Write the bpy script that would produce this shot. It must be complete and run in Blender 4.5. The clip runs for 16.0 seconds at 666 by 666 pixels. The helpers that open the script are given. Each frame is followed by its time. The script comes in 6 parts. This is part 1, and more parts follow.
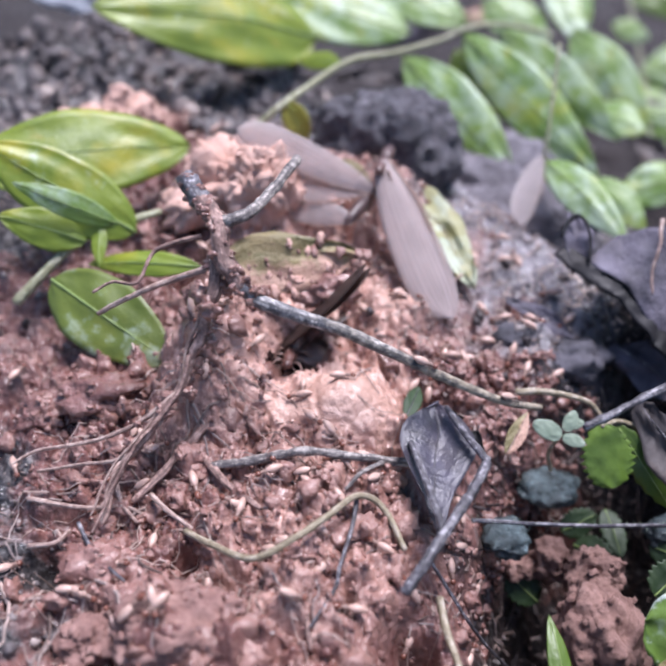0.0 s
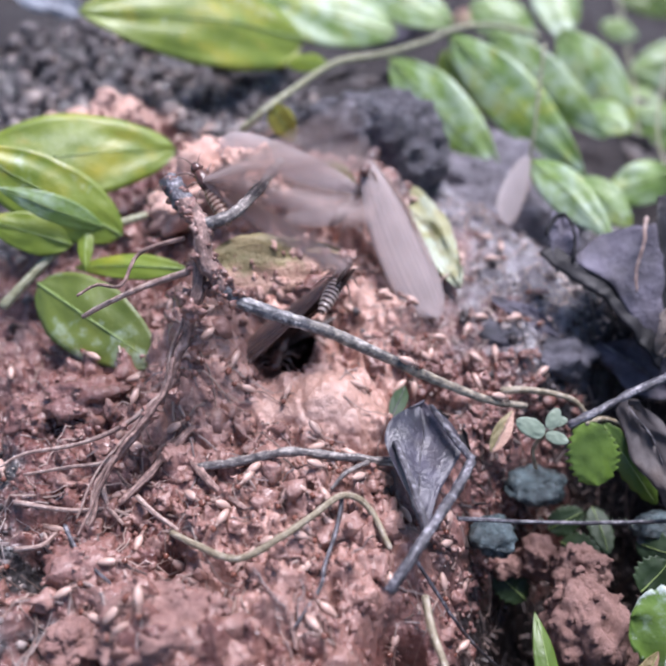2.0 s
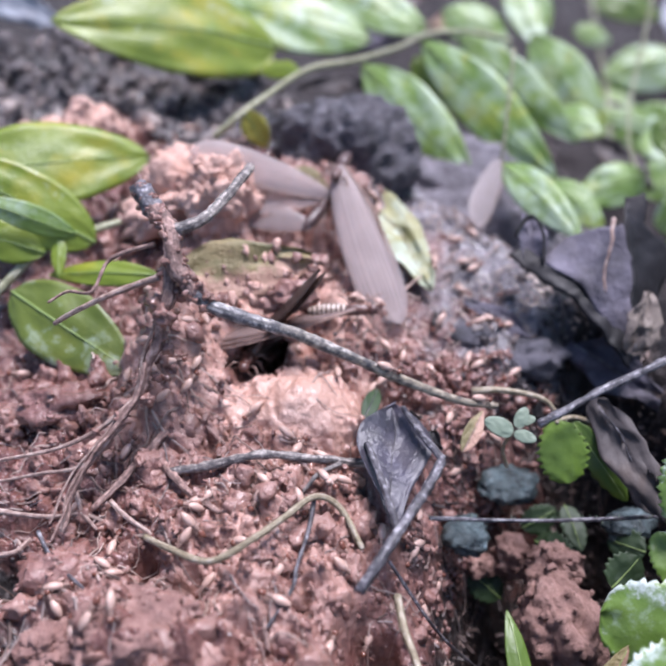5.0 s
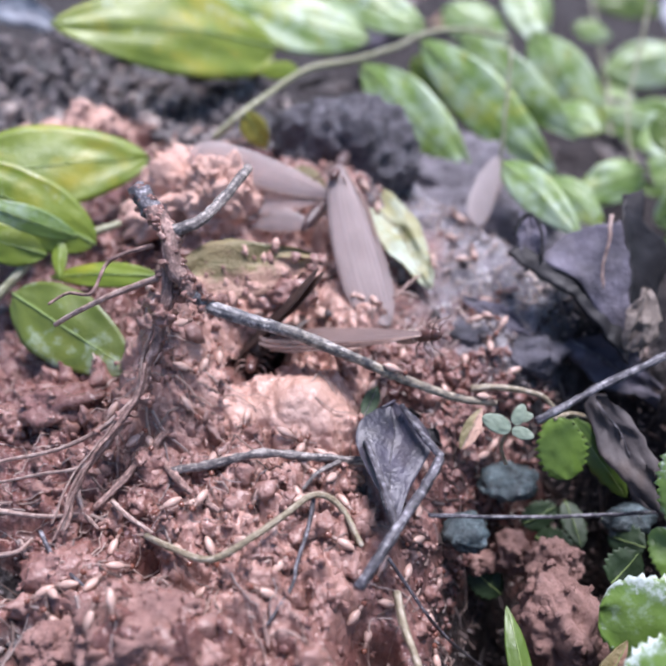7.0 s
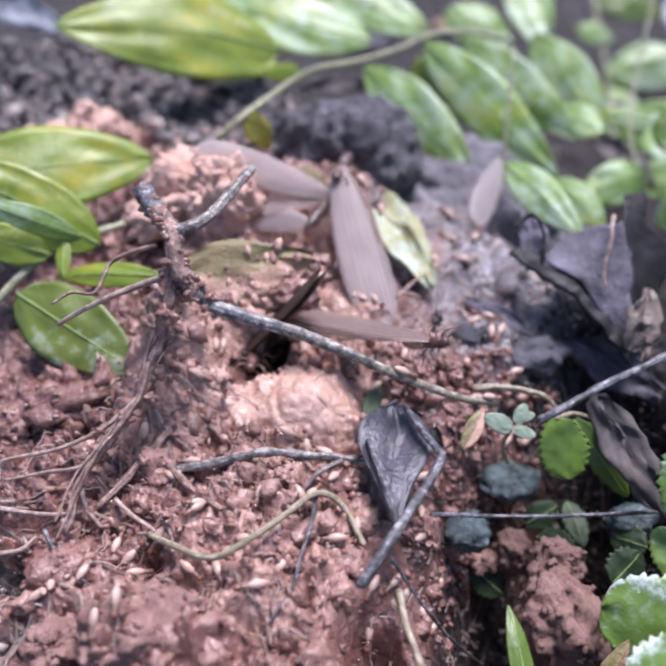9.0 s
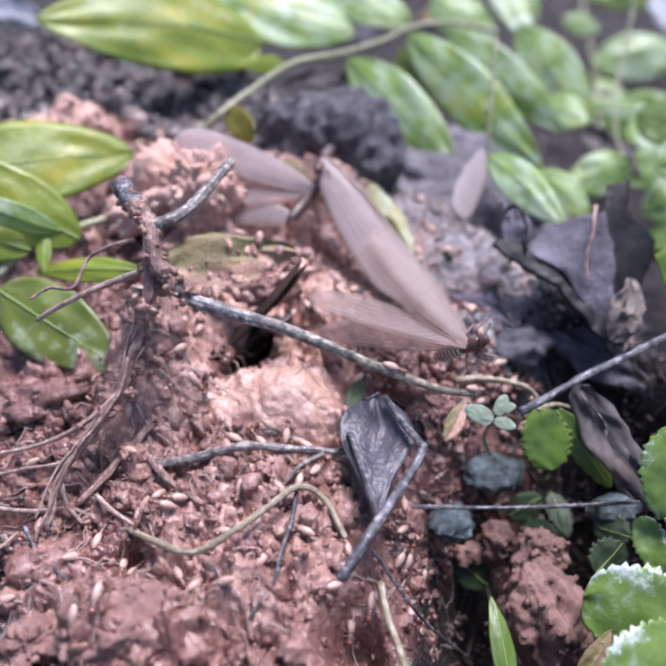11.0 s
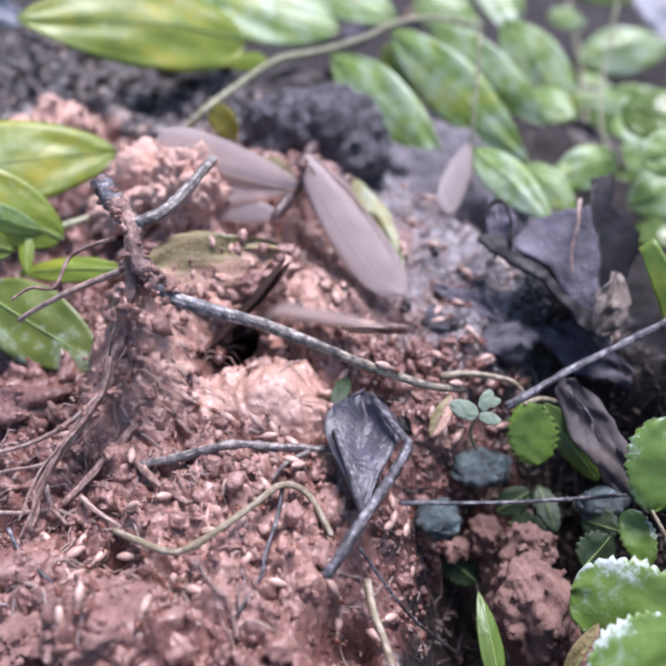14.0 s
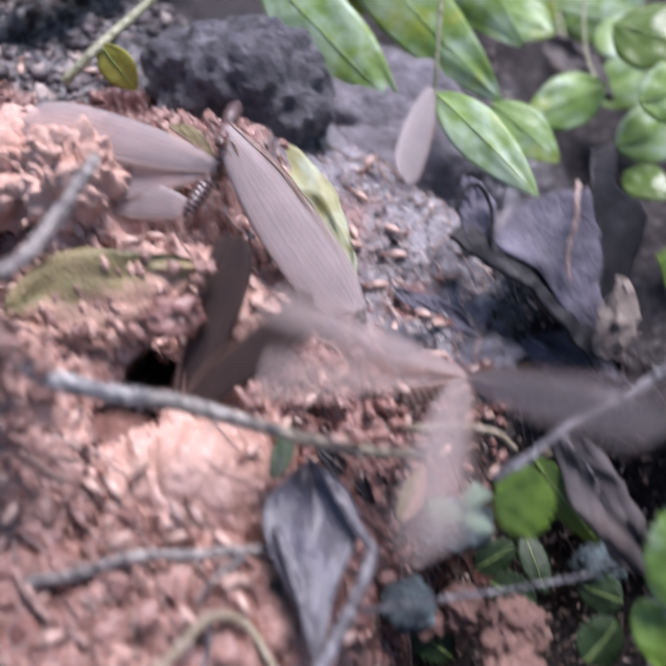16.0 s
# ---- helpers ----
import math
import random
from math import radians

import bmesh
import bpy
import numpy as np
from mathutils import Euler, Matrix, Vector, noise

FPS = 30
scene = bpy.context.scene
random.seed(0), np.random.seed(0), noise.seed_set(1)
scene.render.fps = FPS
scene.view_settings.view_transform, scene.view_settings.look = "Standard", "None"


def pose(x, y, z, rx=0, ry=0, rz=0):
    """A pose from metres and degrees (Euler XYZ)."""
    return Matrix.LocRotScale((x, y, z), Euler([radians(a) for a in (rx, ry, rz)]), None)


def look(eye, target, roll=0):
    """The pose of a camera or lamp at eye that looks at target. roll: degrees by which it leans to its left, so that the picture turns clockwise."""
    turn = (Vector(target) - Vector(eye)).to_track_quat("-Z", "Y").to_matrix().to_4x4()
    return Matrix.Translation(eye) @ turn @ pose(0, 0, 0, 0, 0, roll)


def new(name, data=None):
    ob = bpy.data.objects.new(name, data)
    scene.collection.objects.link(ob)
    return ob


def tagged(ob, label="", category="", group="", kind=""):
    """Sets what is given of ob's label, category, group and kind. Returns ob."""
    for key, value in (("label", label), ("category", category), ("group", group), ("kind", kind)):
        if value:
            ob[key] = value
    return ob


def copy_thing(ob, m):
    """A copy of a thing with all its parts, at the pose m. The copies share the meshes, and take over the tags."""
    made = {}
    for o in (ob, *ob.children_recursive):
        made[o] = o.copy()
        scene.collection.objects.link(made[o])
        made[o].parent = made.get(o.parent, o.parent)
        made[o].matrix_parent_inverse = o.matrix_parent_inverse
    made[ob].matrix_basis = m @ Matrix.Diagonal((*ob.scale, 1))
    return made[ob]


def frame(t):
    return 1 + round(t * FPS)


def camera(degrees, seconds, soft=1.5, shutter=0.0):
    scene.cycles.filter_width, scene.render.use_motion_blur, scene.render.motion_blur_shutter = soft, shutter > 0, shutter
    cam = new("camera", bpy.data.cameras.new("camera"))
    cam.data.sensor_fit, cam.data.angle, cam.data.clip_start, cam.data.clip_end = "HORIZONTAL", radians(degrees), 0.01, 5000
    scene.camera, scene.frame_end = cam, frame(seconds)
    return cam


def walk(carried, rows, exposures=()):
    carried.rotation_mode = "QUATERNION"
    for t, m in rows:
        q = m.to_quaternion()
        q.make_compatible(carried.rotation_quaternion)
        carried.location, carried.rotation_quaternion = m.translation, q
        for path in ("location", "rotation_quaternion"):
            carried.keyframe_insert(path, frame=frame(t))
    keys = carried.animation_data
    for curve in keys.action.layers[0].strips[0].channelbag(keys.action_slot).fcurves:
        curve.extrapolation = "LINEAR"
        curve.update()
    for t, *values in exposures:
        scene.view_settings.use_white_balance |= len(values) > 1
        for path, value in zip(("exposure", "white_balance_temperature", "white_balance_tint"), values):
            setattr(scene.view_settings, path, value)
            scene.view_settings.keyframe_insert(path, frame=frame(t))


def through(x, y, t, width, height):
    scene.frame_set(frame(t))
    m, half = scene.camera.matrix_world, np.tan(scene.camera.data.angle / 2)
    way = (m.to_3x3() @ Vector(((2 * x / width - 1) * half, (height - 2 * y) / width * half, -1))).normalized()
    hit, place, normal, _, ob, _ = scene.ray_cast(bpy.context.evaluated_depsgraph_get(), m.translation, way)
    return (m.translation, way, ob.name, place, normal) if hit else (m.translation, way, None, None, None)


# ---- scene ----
cam = camera(42.8, 16.0, 2.6, 1.0)
PATH = [
    (0, (0.034, 0.023, 0.151), (0.027, 1.454, -1.247), -6.2),
    (0.5, (0.035, 0.022, 0.15), (0.034, 1.456, -1.245), -6.2),
    (1, (0.036, 0.023, 0.15), (0.038, 1.452, -1.25), -6.2),
    (1.5, (0.036, 0.023, 0.15), (0.043, 1.452, -1.249), -6.2),
    (2, (0.037, 0.022, 0.151), (0.034, 1.456, -1.243), -6.7),
    (2.5, (0.034, 0.022, 0.152), (0.076, 1.456, -1.243), -5.0),
    (3, (0.035, 0.021, 0.153), (0.081, 1.456, -1.24), -5.1),
    (3.5, (0.037, 0.021, 0.151), (0.083, 1.461, -1.237), -5.5),
    (4, (0.038, 0.021, 0.151), (0.083, 1.461, -1.236), -5.8),
    (6.5, (0.043, 0.018, 0.152), (0.052, 1.463, -1.232), -7.6),
    (7, (0.042, 0.019, 0.152), (0.057, 1.46, -1.234), -7.5),
    (7.5, (0.042, 0.018, 0.151), (0.059, 1.461, -1.234), -7.4),
    (8, (0.042, 0.018, 0.152), (0.051, 1.459, -1.235), -7.5),
    (8.5, (0.04, 0.017, 0.152), (0.061, 1.466, -1.226), -7.1),
    (9, (0.042, 0.018, 0.152), (0.051, 1.464, -1.229), -7.6),
    (9.2, (0.045, 0.017, 0.152), (0.052, 1.465, -1.228), -8.1),
    (11.3, (0.045, 0.018, 0.151), (0.067, 1.453, -1.242), -7.9),
    (11.5, (0.045, 0.017, 0.152), (0.069, 1.461, -1.232), -8.0),
    (12, (0.045, 0.017, 0.151), (0.071, 1.457, -1.237), -8.1),
    (12.5, (0.047, 0.018, 0.15), (0.069, 1.454, -1.242), -8.4),
    (13, (0.046, 0.019, 0.149), (0.071, 1.448, -1.25), -8.3),
    (13.5, (0.047, 0.018, 0.151), (0.065, 1.451, -1.244), -8.8),
    (14, (0.047, 0.018, 0.15), (0.081, 1.45, -1.246), -8.2),
    (14.5, (0.0535, 0.0253, 0.1417), (0.0942, 1.4147, -1.2963), -8.80),
    (15, (0.0696, 0.0367, 0.1366), (0.1174, 1.3325, -1.3861), -11.99),
    (15.5, (0.0679, 0.0494, 0.1307), (0.1037, 1.3066, -1.4243), -12.46),
    (16, (0.0551, 0.0752, 0.1400), (0.1629, 1.2469, -1.4773), -7.12),
]
walk(cam, [(t, look(eye, target, roll)) for t, eye, target, roll in PATH], [(0, 1.76, 6110, 16), (9.2, 1.77, 6110, 17), (11.3, 1.80, 6110, 18), (14.4, 1.80, 6110, 18), (15.5, 1.71, 6180, 17), (16, 1.71, 6180, 17)])
cam.data.dof.use_dof = True
cam.data.dof.focus_distance = 0.179
cam.data.dof.aperture_fstop = 9.6

import itertools

# ---- daylight: overcast sky under open shade ----
world = bpy.data.worlds.new("sky")
scene.world = world
world.use_nodes = True
wt = world.node_tree
sky = wt.nodes.new("ShaderNodeTexSky")
sky.sky_type, sky.sun_disc, sky.sun_elevation, sky.sun_rotation = "NISHITA", False, radians(63), radians(43)
wt.links.new(sky.outputs[0], wt.nodes["Background"].inputs[0])
wt.nodes["Background"].inputs[1].default_value = 0.05
sun = new("sun", bpy.data.lights.new("sun", "SUN"))
sun.data.energy, sun.data.angle, sun.data.color = 2.1, radians(26), (1.0, 0.965, 0.99)
sun.matrix_world = look((0, 0, 0), (-0.34, -0.36, -1.0))


# ---- materials ----
class Nodes:
    """A small wrapper for a node material."""

    def __init__(self, name, still=False):
        self.still = still
        self.mat = bpy.data.materials.new(name)
        self.mat.use_nodes = True
        self.tree = self.mat.node_tree
        self.bsdf = self.tree.nodes["Principled BSDF"]

    def add(self, kind, **inputs):
        node = self.tree.nodes.new("ShaderNode" + kind)
        for key, value in inputs.items():
            key = key.replace("_", " ")
            if isinstance(value, bpy.types.NodeSocket):
                self.tree.links.new(value, node.inputs[key])
            else:
                node.inputs[key].default_value = value
        return node

    def link(self, a, b):
        self.tree.links.new(a, b)

    def coord(self, which="Object"):
        if self.still and which == "Object":
            return self.add("NewGeometry").outputs["Position"]
        return self.add("TexCoord").outputs[which]

    def noise(self, scale, detail=4.0, rough=0.6, vec=None):
        node = self.add("TexNoise", Scale=scale, Detail=detail, Roughness=rough)
        self.link(vec or self.coord(), node.inputs["Vector"])
        return node.outputs["Fac"]

    def voronoi(self, scale, vec=None):
        node = self.add("TexVoronoi", Scale=scale)
        self.link(vec or self.coord(), node.inputs["Vector"])
        return node.outputs["Distance"]

    def ramp(self, fac, stops):
        node = self.add("ValToRGB", Fac=fac)
        while len(node.color_ramp.elements) < len(stops):
            node.color_ramp.elements.new(0.5)
        for el, (p, c) in zip(node.color_ramp.elements, stops):
            el.position = p
            el.color = (*c, 1) if len(c) == 3 else c
        return node.outputs["Color"]

    def grey(self, fac, lo, hi):
        return self.ramp(fac, [(lo, (0, 0, 0)), (hi, (1, 1, 1))])

    def mix(self, fac, a, b, mode="MIX"):
        node = self.tree.nodes.new("ShaderNodeMix")
        node.data_type, node.blend_type = "RGBA", mode
        for sock, val in ((node.inputs[0], fac), (node.inputs[6], a), (node.inputs[7], b)):
            if isinstance(val, bpy.types.NodeSocket):
                self.link(val, sock)
            elif isinstance(val, (int, float)):
                sock.default_value = val
            else:
                sock.default_value = (*val, 1)
        return node.outputs[2]

    def math(self, op, a, b=0.0):
        node = self.tree.nodes.new("ShaderNodeMath")
        node.operation = op
        for sock, val in ((node.inputs[0], a), (node.inputs[1], b)):
            if isinstance(val, bpy.types.NodeSocket):
                self.link(val, sock)
            else:
                sock.default_value = val
        return node.outputs[0]

    def bump(self, height, strength, distance):
        node = self.add("Bump", Strength=strength, Distance=distance, Height=height)
        self.link(node.outputs[0], self.bsdf.inputs["Normal"])

    def set(self, **inputs):
        for key, value in inputs.items():
            sock = self.bsdf.inputs[key.replace("_", " ")]
            if isinstance(value, bpy.types.NodeSocket):
                self.link(value, sock)
            elif isinstance(value, tuple) and len(value) == 3 and sock.type == "RGBA":
                sock.default_value = (*value, 1)
            else:
                sock.default_value = value
        return self.mat


def soil_colour(n, red_tone=1.0):
    """Red laterite: pink-brown crumbs with darker damp hollows and paler dry clay."""
    big = n.noise(60, 3, 0.6)
    fine = n.noise(700, 4, 0.7)
    a = n.ramp(big, [(0.30, (0.102 * red_tone, 0.037, 0.030)), (0.5, (0.215 * red_tone, 0.092, 0.076)), (0.70, (0.39 * red_tone, 0.208, 0.174))])
    return n.mix(n.grey(fine, 0.3, 0.75), n.mix(0.6, a, (0.085, 0.033, 0.026)), a), fine


def make_soil(name, with_humus):
    n = Nodes(name, True)
    red, fine = soil_colour(n)
    if with_humus:
        att = n.add("Attribute")
        att.attribute_name = "red"
        grit = n.noise(420, 5, 0.75)
        dark = n.ramp(grit, [(0.34, (0.012, 0.010, 0.010)), (0.54, (0.036, 0.031, 0.032)), (0.64, (0.11, 0.094, 0.092)), (0.76, (0.36, 0.30, 0.28))])
        edge = n.math("ADD", att.outputs["Fac"], n.math("MULTIPLY", n.math("SUBTRACT", n.noise(160, 4, 0.7), 0.5), 0.9))
        mud = n.add("Attribute")
        mud.attribute_name = "slate"
        grey_mud = n.ramp(n.noise(130, 6, 0.75), [(0.30, (0.060, 0.052, 0.058)), (0.50, (0.155, 0.136, 0.150)), (0.68, (0.29, 0.26, 0.275))])
        rim = n.math("ADD", mud.outputs["Fac"], n.math("MULTIPLY", n.math("SUBTRACT", n.noise(240, 5, 0.8), 0.5), 1.1))
        dark = n.mix(n.grey(rim, 0.25, 0.75), dark, grey_mud)
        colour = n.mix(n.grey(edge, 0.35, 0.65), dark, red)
        # Paler middle: fresh spoil, plus the view's edge fall-off put into the colour.
        pale_core = n.add("Attribute")
        pale_core.attribute_name = "pale_core"
        spread = n.math("ADD", pale_core.outputs["Fac"], n.math("MULTIPLY", n.math("SUBTRACT", n.noise(70, 4, 0.7), 0.5), 0.8))
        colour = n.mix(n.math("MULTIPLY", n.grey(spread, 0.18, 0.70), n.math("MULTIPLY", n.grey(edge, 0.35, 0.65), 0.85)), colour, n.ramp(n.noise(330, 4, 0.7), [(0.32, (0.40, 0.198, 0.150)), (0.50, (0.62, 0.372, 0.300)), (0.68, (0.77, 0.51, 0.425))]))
        smooth = n.add("Attribute")
        smooth.attribute_name = "clay"
        pale = n.ramp(n.noise(150, 4, 0.65), [(0.3, (0.39, 0.215, 0.160)), (0.6, (0.55, 0.345, 0.275))])
        colour = n.mix(n.math("MULTIPLY", smooth.outputs["Fac"], 0.85), colour, pale)
    else:
        info = n.add("NewGeometry")
        colour = n.mix(n.math("MULTIPLY", info.outputs["Random Per Island"], 0.26), red, (0.56, 0.34, 0.27))
    wet = n.noise(35, 3, 0.6)
    damp = n.grey(n.math("MAXIMUM", att.outputs["Fac"], mud.outputs["Fac"]), 0.0, 0.35) if with_humus else 1.0
    n.bump(n.math("ADD", n.math("ADD", fine, n.math("MULTIPLY", n.noise(2400, 2, 0.5), 0.35)), n.math("MULTIPLY", n.voronoi(520), 0.6)), 0.9, 0.0007)
    return n.set(Base_Color=colour, Roughness=n.math("ADD", n.math("MULTIPLY", n.grey(wet, 0.35, 0.65), 0.30), n.math("SUBTRACT", 0.62, n.math("MULTIPLY", damp, 0.50))), Specular_IOR_Level=n.math("ADD", n.math("MULTIPLY", damp, 0.65), 0.15), Coat_Weight=n.math("MULTIPLY", damp, 0.20), Coat_Roughness=0.14)


def make_plain(name, c1, c2, scale, rough=0.7, bump=0.5, distance=0.0004, spec=0.4, c3=None, grain=None, still=False):
    n = Nodes(name, still)
    fac = n.noise(scale, 5, 0.65)
    stops = [(0.32, c1), (0.62, c2)] + ([(0.74, c3)] if c3 else [])
    colour = n.ramp(fac, stops)
    h = n.noise(grain or scale * 4, 5, 0.7)
    colour = n.mix(n.grey(h, 0.3, 0.8), n.mix(0.4, colour, c1), colour)
    n.bump(h, bump, distance)
    return n.set(Base_Color=colour, Roughness=rough, Specular_IOR_Level=spec)


def make_island(name, tones):
    """Loose chips, each of its own tone."""
    n = Nodes(name)
    info = n.add("NewGeometry")
    colour = n.ramp(info.outputs["Random Per Island"], [(i / (len(tones) - 1), c) for i, c in enumerate(tones)])
    grain = n.noise(900, 4, 0.7)
    n.bump(grain, 0.5, 0.0003)
    return n.set(Base_Color=n.mix(n.math("MULTIPLY", grain, 0.5), colour, (0.08, 0.05, 0.045)), Roughness=0.55, Specular_IOR_Level=0.5)


def make_bark(name, dark, mid, pale, rough=0.6, tail=None):
    """Weathered stem: streaks along its length, pale scuffs and dark pits."""
    n = Nodes(name)
    uv = n.coord("UV")
    m = n.add("Mapping", Vector=uv, Scale=(10.0, 5.0, 1.0))
    streak = n.noise(1.0, 4, 0.7, m.outputs[0])
    patch = n.noise(420, 6, 0.8)
    colour = n.ramp(patch, [(0.38, dark), (0.5, mid), (0.6, pale)])
    colour = n.mix(n.grey(streak, 0.42, 0.56), n.mix(0.75, colour, dark), colour)
    if tail:
        run = n.add("SeparateXYZ", Vector=uv).outputs[1]
        run = n.math("ADD", run, n.math("MULTIPLY", n.math("SUBTRACT", n.noise(130, 4, 0.7), 0.5), 0.7))
        colour = n.mix(n.math("MULTIPLY", n.grey(run, 0.30, 0.62), 0.75), colour, n.mix(n.grey(patch, 0.36, 0.56), dark, tail))
    n.bump(n.math("ADD", streak, n.noise(900, 3, 0.6)), 0.6, 0.0005)
    return n.set(Base_Color=colour, Roughness=rough, Specular_IOR_Level=0.45)


def make_leaf(name, base, pale, yellow, spots=0.3, sheen=0.0, rough=0.32, veins=9.0, through=0.2, spotcol=(0.30, 0.28, 0.04), spec=0.5, rim=0.0, relief=0.45, dust=None):
    """Living or dying leaf: side veins from the midrib, mottling, yellowed and pale patches, painted sheen, wet gloss.
    """
    n = Nodes(name)
    uv = n.add("SeparateXYZ", Vector=n.coord("UV"))
    side = n.math("ABSOLUTE", n.math("SUBTRACT", uv.outputs[0], 0.5))
    run = n.math("ADD", n.math("MULTIPLY", uv.outputs[1], veins), n.math("MULTIPLY", side, -5.0))
    vein = n.math("PINGPONG", run, 0.5)
    line = n.grey(vein, 0.0, 0.16)
    mott = n.noise(90, 4, 0.6)
    colour = n.mix(n.grey(mott, 0.35, 0.7), base, pale)
    colour = n.mix(n.math("MULTIPLY", n.grey(n.noise(38, 3, 0.6), 0.5, 0.72), spots * 2.2), colour, yellow)
    colour = n.mix(n.math("MULTIPLY", n.grey(n.noise(150, 4, 0.7), 0.62, 0.72), spots), colour, spotcol)
    # A whitish film stands in for sky sheen on the blade, with some dust.
    if sheen:
        colour = n.mix(n.math("MULTIPLY", n.grey(n.math("ADD", n.math("MULTIPLY", n.noise(46, 3, 0.6), 0.62), n.math("MULTIPLY", n.noise(230, 5, 0.75), 0.40)), 0.60 - sheen * 0.16, 0.70 - sheen * 0.14), 0.62), colour, (0.50, 0.60, 0.52))
    if dust:
        low = n.math("ADD", uv.outputs[0], n.math("MULTIPLY", n.math("SUBTRACT", n.noise(170, 5, 0.75), 0.5), 1.5))
        colour = n.mix(n.math("MULTIPLY", n.grey(low, 0.40, 0.62), 0.85), colour, n.mix(n.noise(600, 4, 0.7), dust, tuple(min(1.0, c * 1.7) for c in dust)))
    # White rim patches put the margin's wet sheen into the colour.
    if rim:
        out = n.math("ADD", n.math("MULTIPLY", side, 1.1), n.math("MULTIPLY", n.math("SUBTRACT", n.noise(190, 5, 0.8), 0.5), 1.5))
        tipward = n.math("ADD", n.math("ADD", out, n.math("MULTIPLY", uv.outputs[1], 0.30)), n.math("MULTIPLY", n.math("SUBTRACT", uv.outputs[0], 0.5), 0.30))
        colour = n.mix(n.math("MULTIPLY", n.grey(n.math("ADD", n.math("MULTIPLY", tipward, 0.45), n.math("MULTIPLY", n.noise(95, 6, 0.85), 0.8)), 0.73, 0.82), rim), colour, (0.62, 0.68, 0.66))
    colour = n.mix(n.math("MULTIPLY", n.math("SUBTRACT", 1.0, line), 0.16), colour, n.mix(0.4, colour, pale))
    n.bump(n.math("ADD", n.math("ADD", n.math("MULTIPLY", line, 0.04), n.math("MULTIPLY", n.noise(140, 3, 0.5), 0.9)), n.noise(420 + 480 * (relief > 0.5), 4, 0.6)), relief, 0.0005 + 0.0003 * (relief > 0.5))
    mat = n.set(Base_Color=colour, Roughness=n.math("ADD", n.math("MULTIPLY", n.noise(200, 3, 0.6), 0.4), rough - 0.1), Specular_IOR_Level=spec, Coat_Weight=0.24 if through else 0.1, Coat_Roughness=0.46)
    if through:
        tl = n.add("BsdfTranslucent", Color=colour)
        mx = n.add("MixShader", Fac=through)
        out = n.tree.nodes["Material Output"]
        n.link(n.bsdf.outputs[0], mx.inputs[1])
        n.link(tl.outputs[0], mx.inputs[2])
        n.link(mx.outputs[0], out.inputs["Surface"])
    return mat


def make_wing(name, tint, clear, dark_vein):
    """Membrane: thin, brownish, see-through, with long fine veins."""
    n = Nodes(name)
    uv = n.add("SeparateXYZ", Vector=n.coord("UV"))
    m = n.add("Mapping", Vector=n.coord("UV"), Scale=(1.0, 0.12, 1.0))
    wav = n.noise(3.0, 2, 0.5, m.outputs[0])
    ph = n.math("PINGPONG", n.math("ADD", n.math("MULTIPLY", uv.outputs[0], 9.0), n.math("MULTIPLY", wav, 2.5)), 0.5)
    line = n.math("SUBTRACT", 1.0, n.grey(ph, 0.0, 0.2))
    colour = n.mix(n.math("MULTIPLY", line, 0.56), n.mix(n.grey(n.noise(120, 3, 0.6), 0.3, 0.7), tint, tuple(c * 0.85 for c in tint)), dark_vein)
    n.bump(line, 0.15, 0.0003)
    n.set(Base_Color=colour, Roughness=0.34, Specular_IOR_Level=0.55)
    mat = n.mat
    glow = n.add("BsdfTranslucent", Color=colour)
    half = n.add("MixShader", Fac=0.5)
    n.link(n.bsdf.outputs[0], half.inputs[1])
    n.link(glow.outputs[0], half.inputs[2])
    tr = n.add("BsdfTransparent", Color=(0.95, 0.9, 0.88, 1))
    mx = n.add("MixShader")
    n.link(n.math("MULTIPLY", n.math("SUBTRACT", 1.0, n.math("MULTIPLY", line, 0.6)), clear), mx.inputs[0])
    n.link(half.outputs[0], mx.inputs[1])
    n.link(tr.outputs[0], mx.inputs[2])
    n.link(mx.outputs[0], n.tree.nodes["Material Output"].inputs["Surface"])
    return mat


def make_banded(name, dark, pale, bands):
    """Abdomen skin: dark plates with pale membrane between them."""
    n = Nodes(name)
    uv = n.add("SeparateXYZ", Vector=n.coord("UV"))
    ph = n.math("PINGPONG", n.math("MULTIPLY", uv.outputs[1], bands), 0.5)
    colour = n.mix(n.grey(ph, 0.14, 0.3), pale, dark)
    colour = n.mix(n.math("MULTIPLY", n.noise(900, 3, 0.6), 0.35), colour, tuple(c * 0.5 for c in dark))
    n.bump(ph, 0.8, 0.0004)
    return n.set(Base_Color=colour, Roughness=0.3, Specular_IOR_Level=0.6)


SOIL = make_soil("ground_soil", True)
CRUMB = make_soil("red_crumbs", False)
CLAY = make_plain("smooth_clay", (0.50, 0.285, 0.22), (0.70, 0.455, 0.375), 120, 0.45, 1.0, 0.0010, 0.6, (0.80, 0.57, 0.49), still=True)
CLOD = make_plain("dry_clod", (0.16, 0.086, 0.07), (0.37, 0.225, 0.19), 260, 0.8, 1.0, 0.0008, 0.35, (0.60, 0.43, 0.38), 1300, still=True)
PINKCLOD = make_plain("pink_soil_clod", (0.20, 0.100, 0.084), (0.40, 0.240, 0.205), 210, 0.6, 1.0, 0.0009, 0.45, (0.58, 0.40, 0.35), 900, still=True)
GRIT = make_island("grey_grit", [(0.015, 0.013, 0.014), (0.035, 0.031, 0.034), (0.08, 0.072, 0.076), (0.17, 0.15, 0.15), (0.50, 0.41, 0.37)])
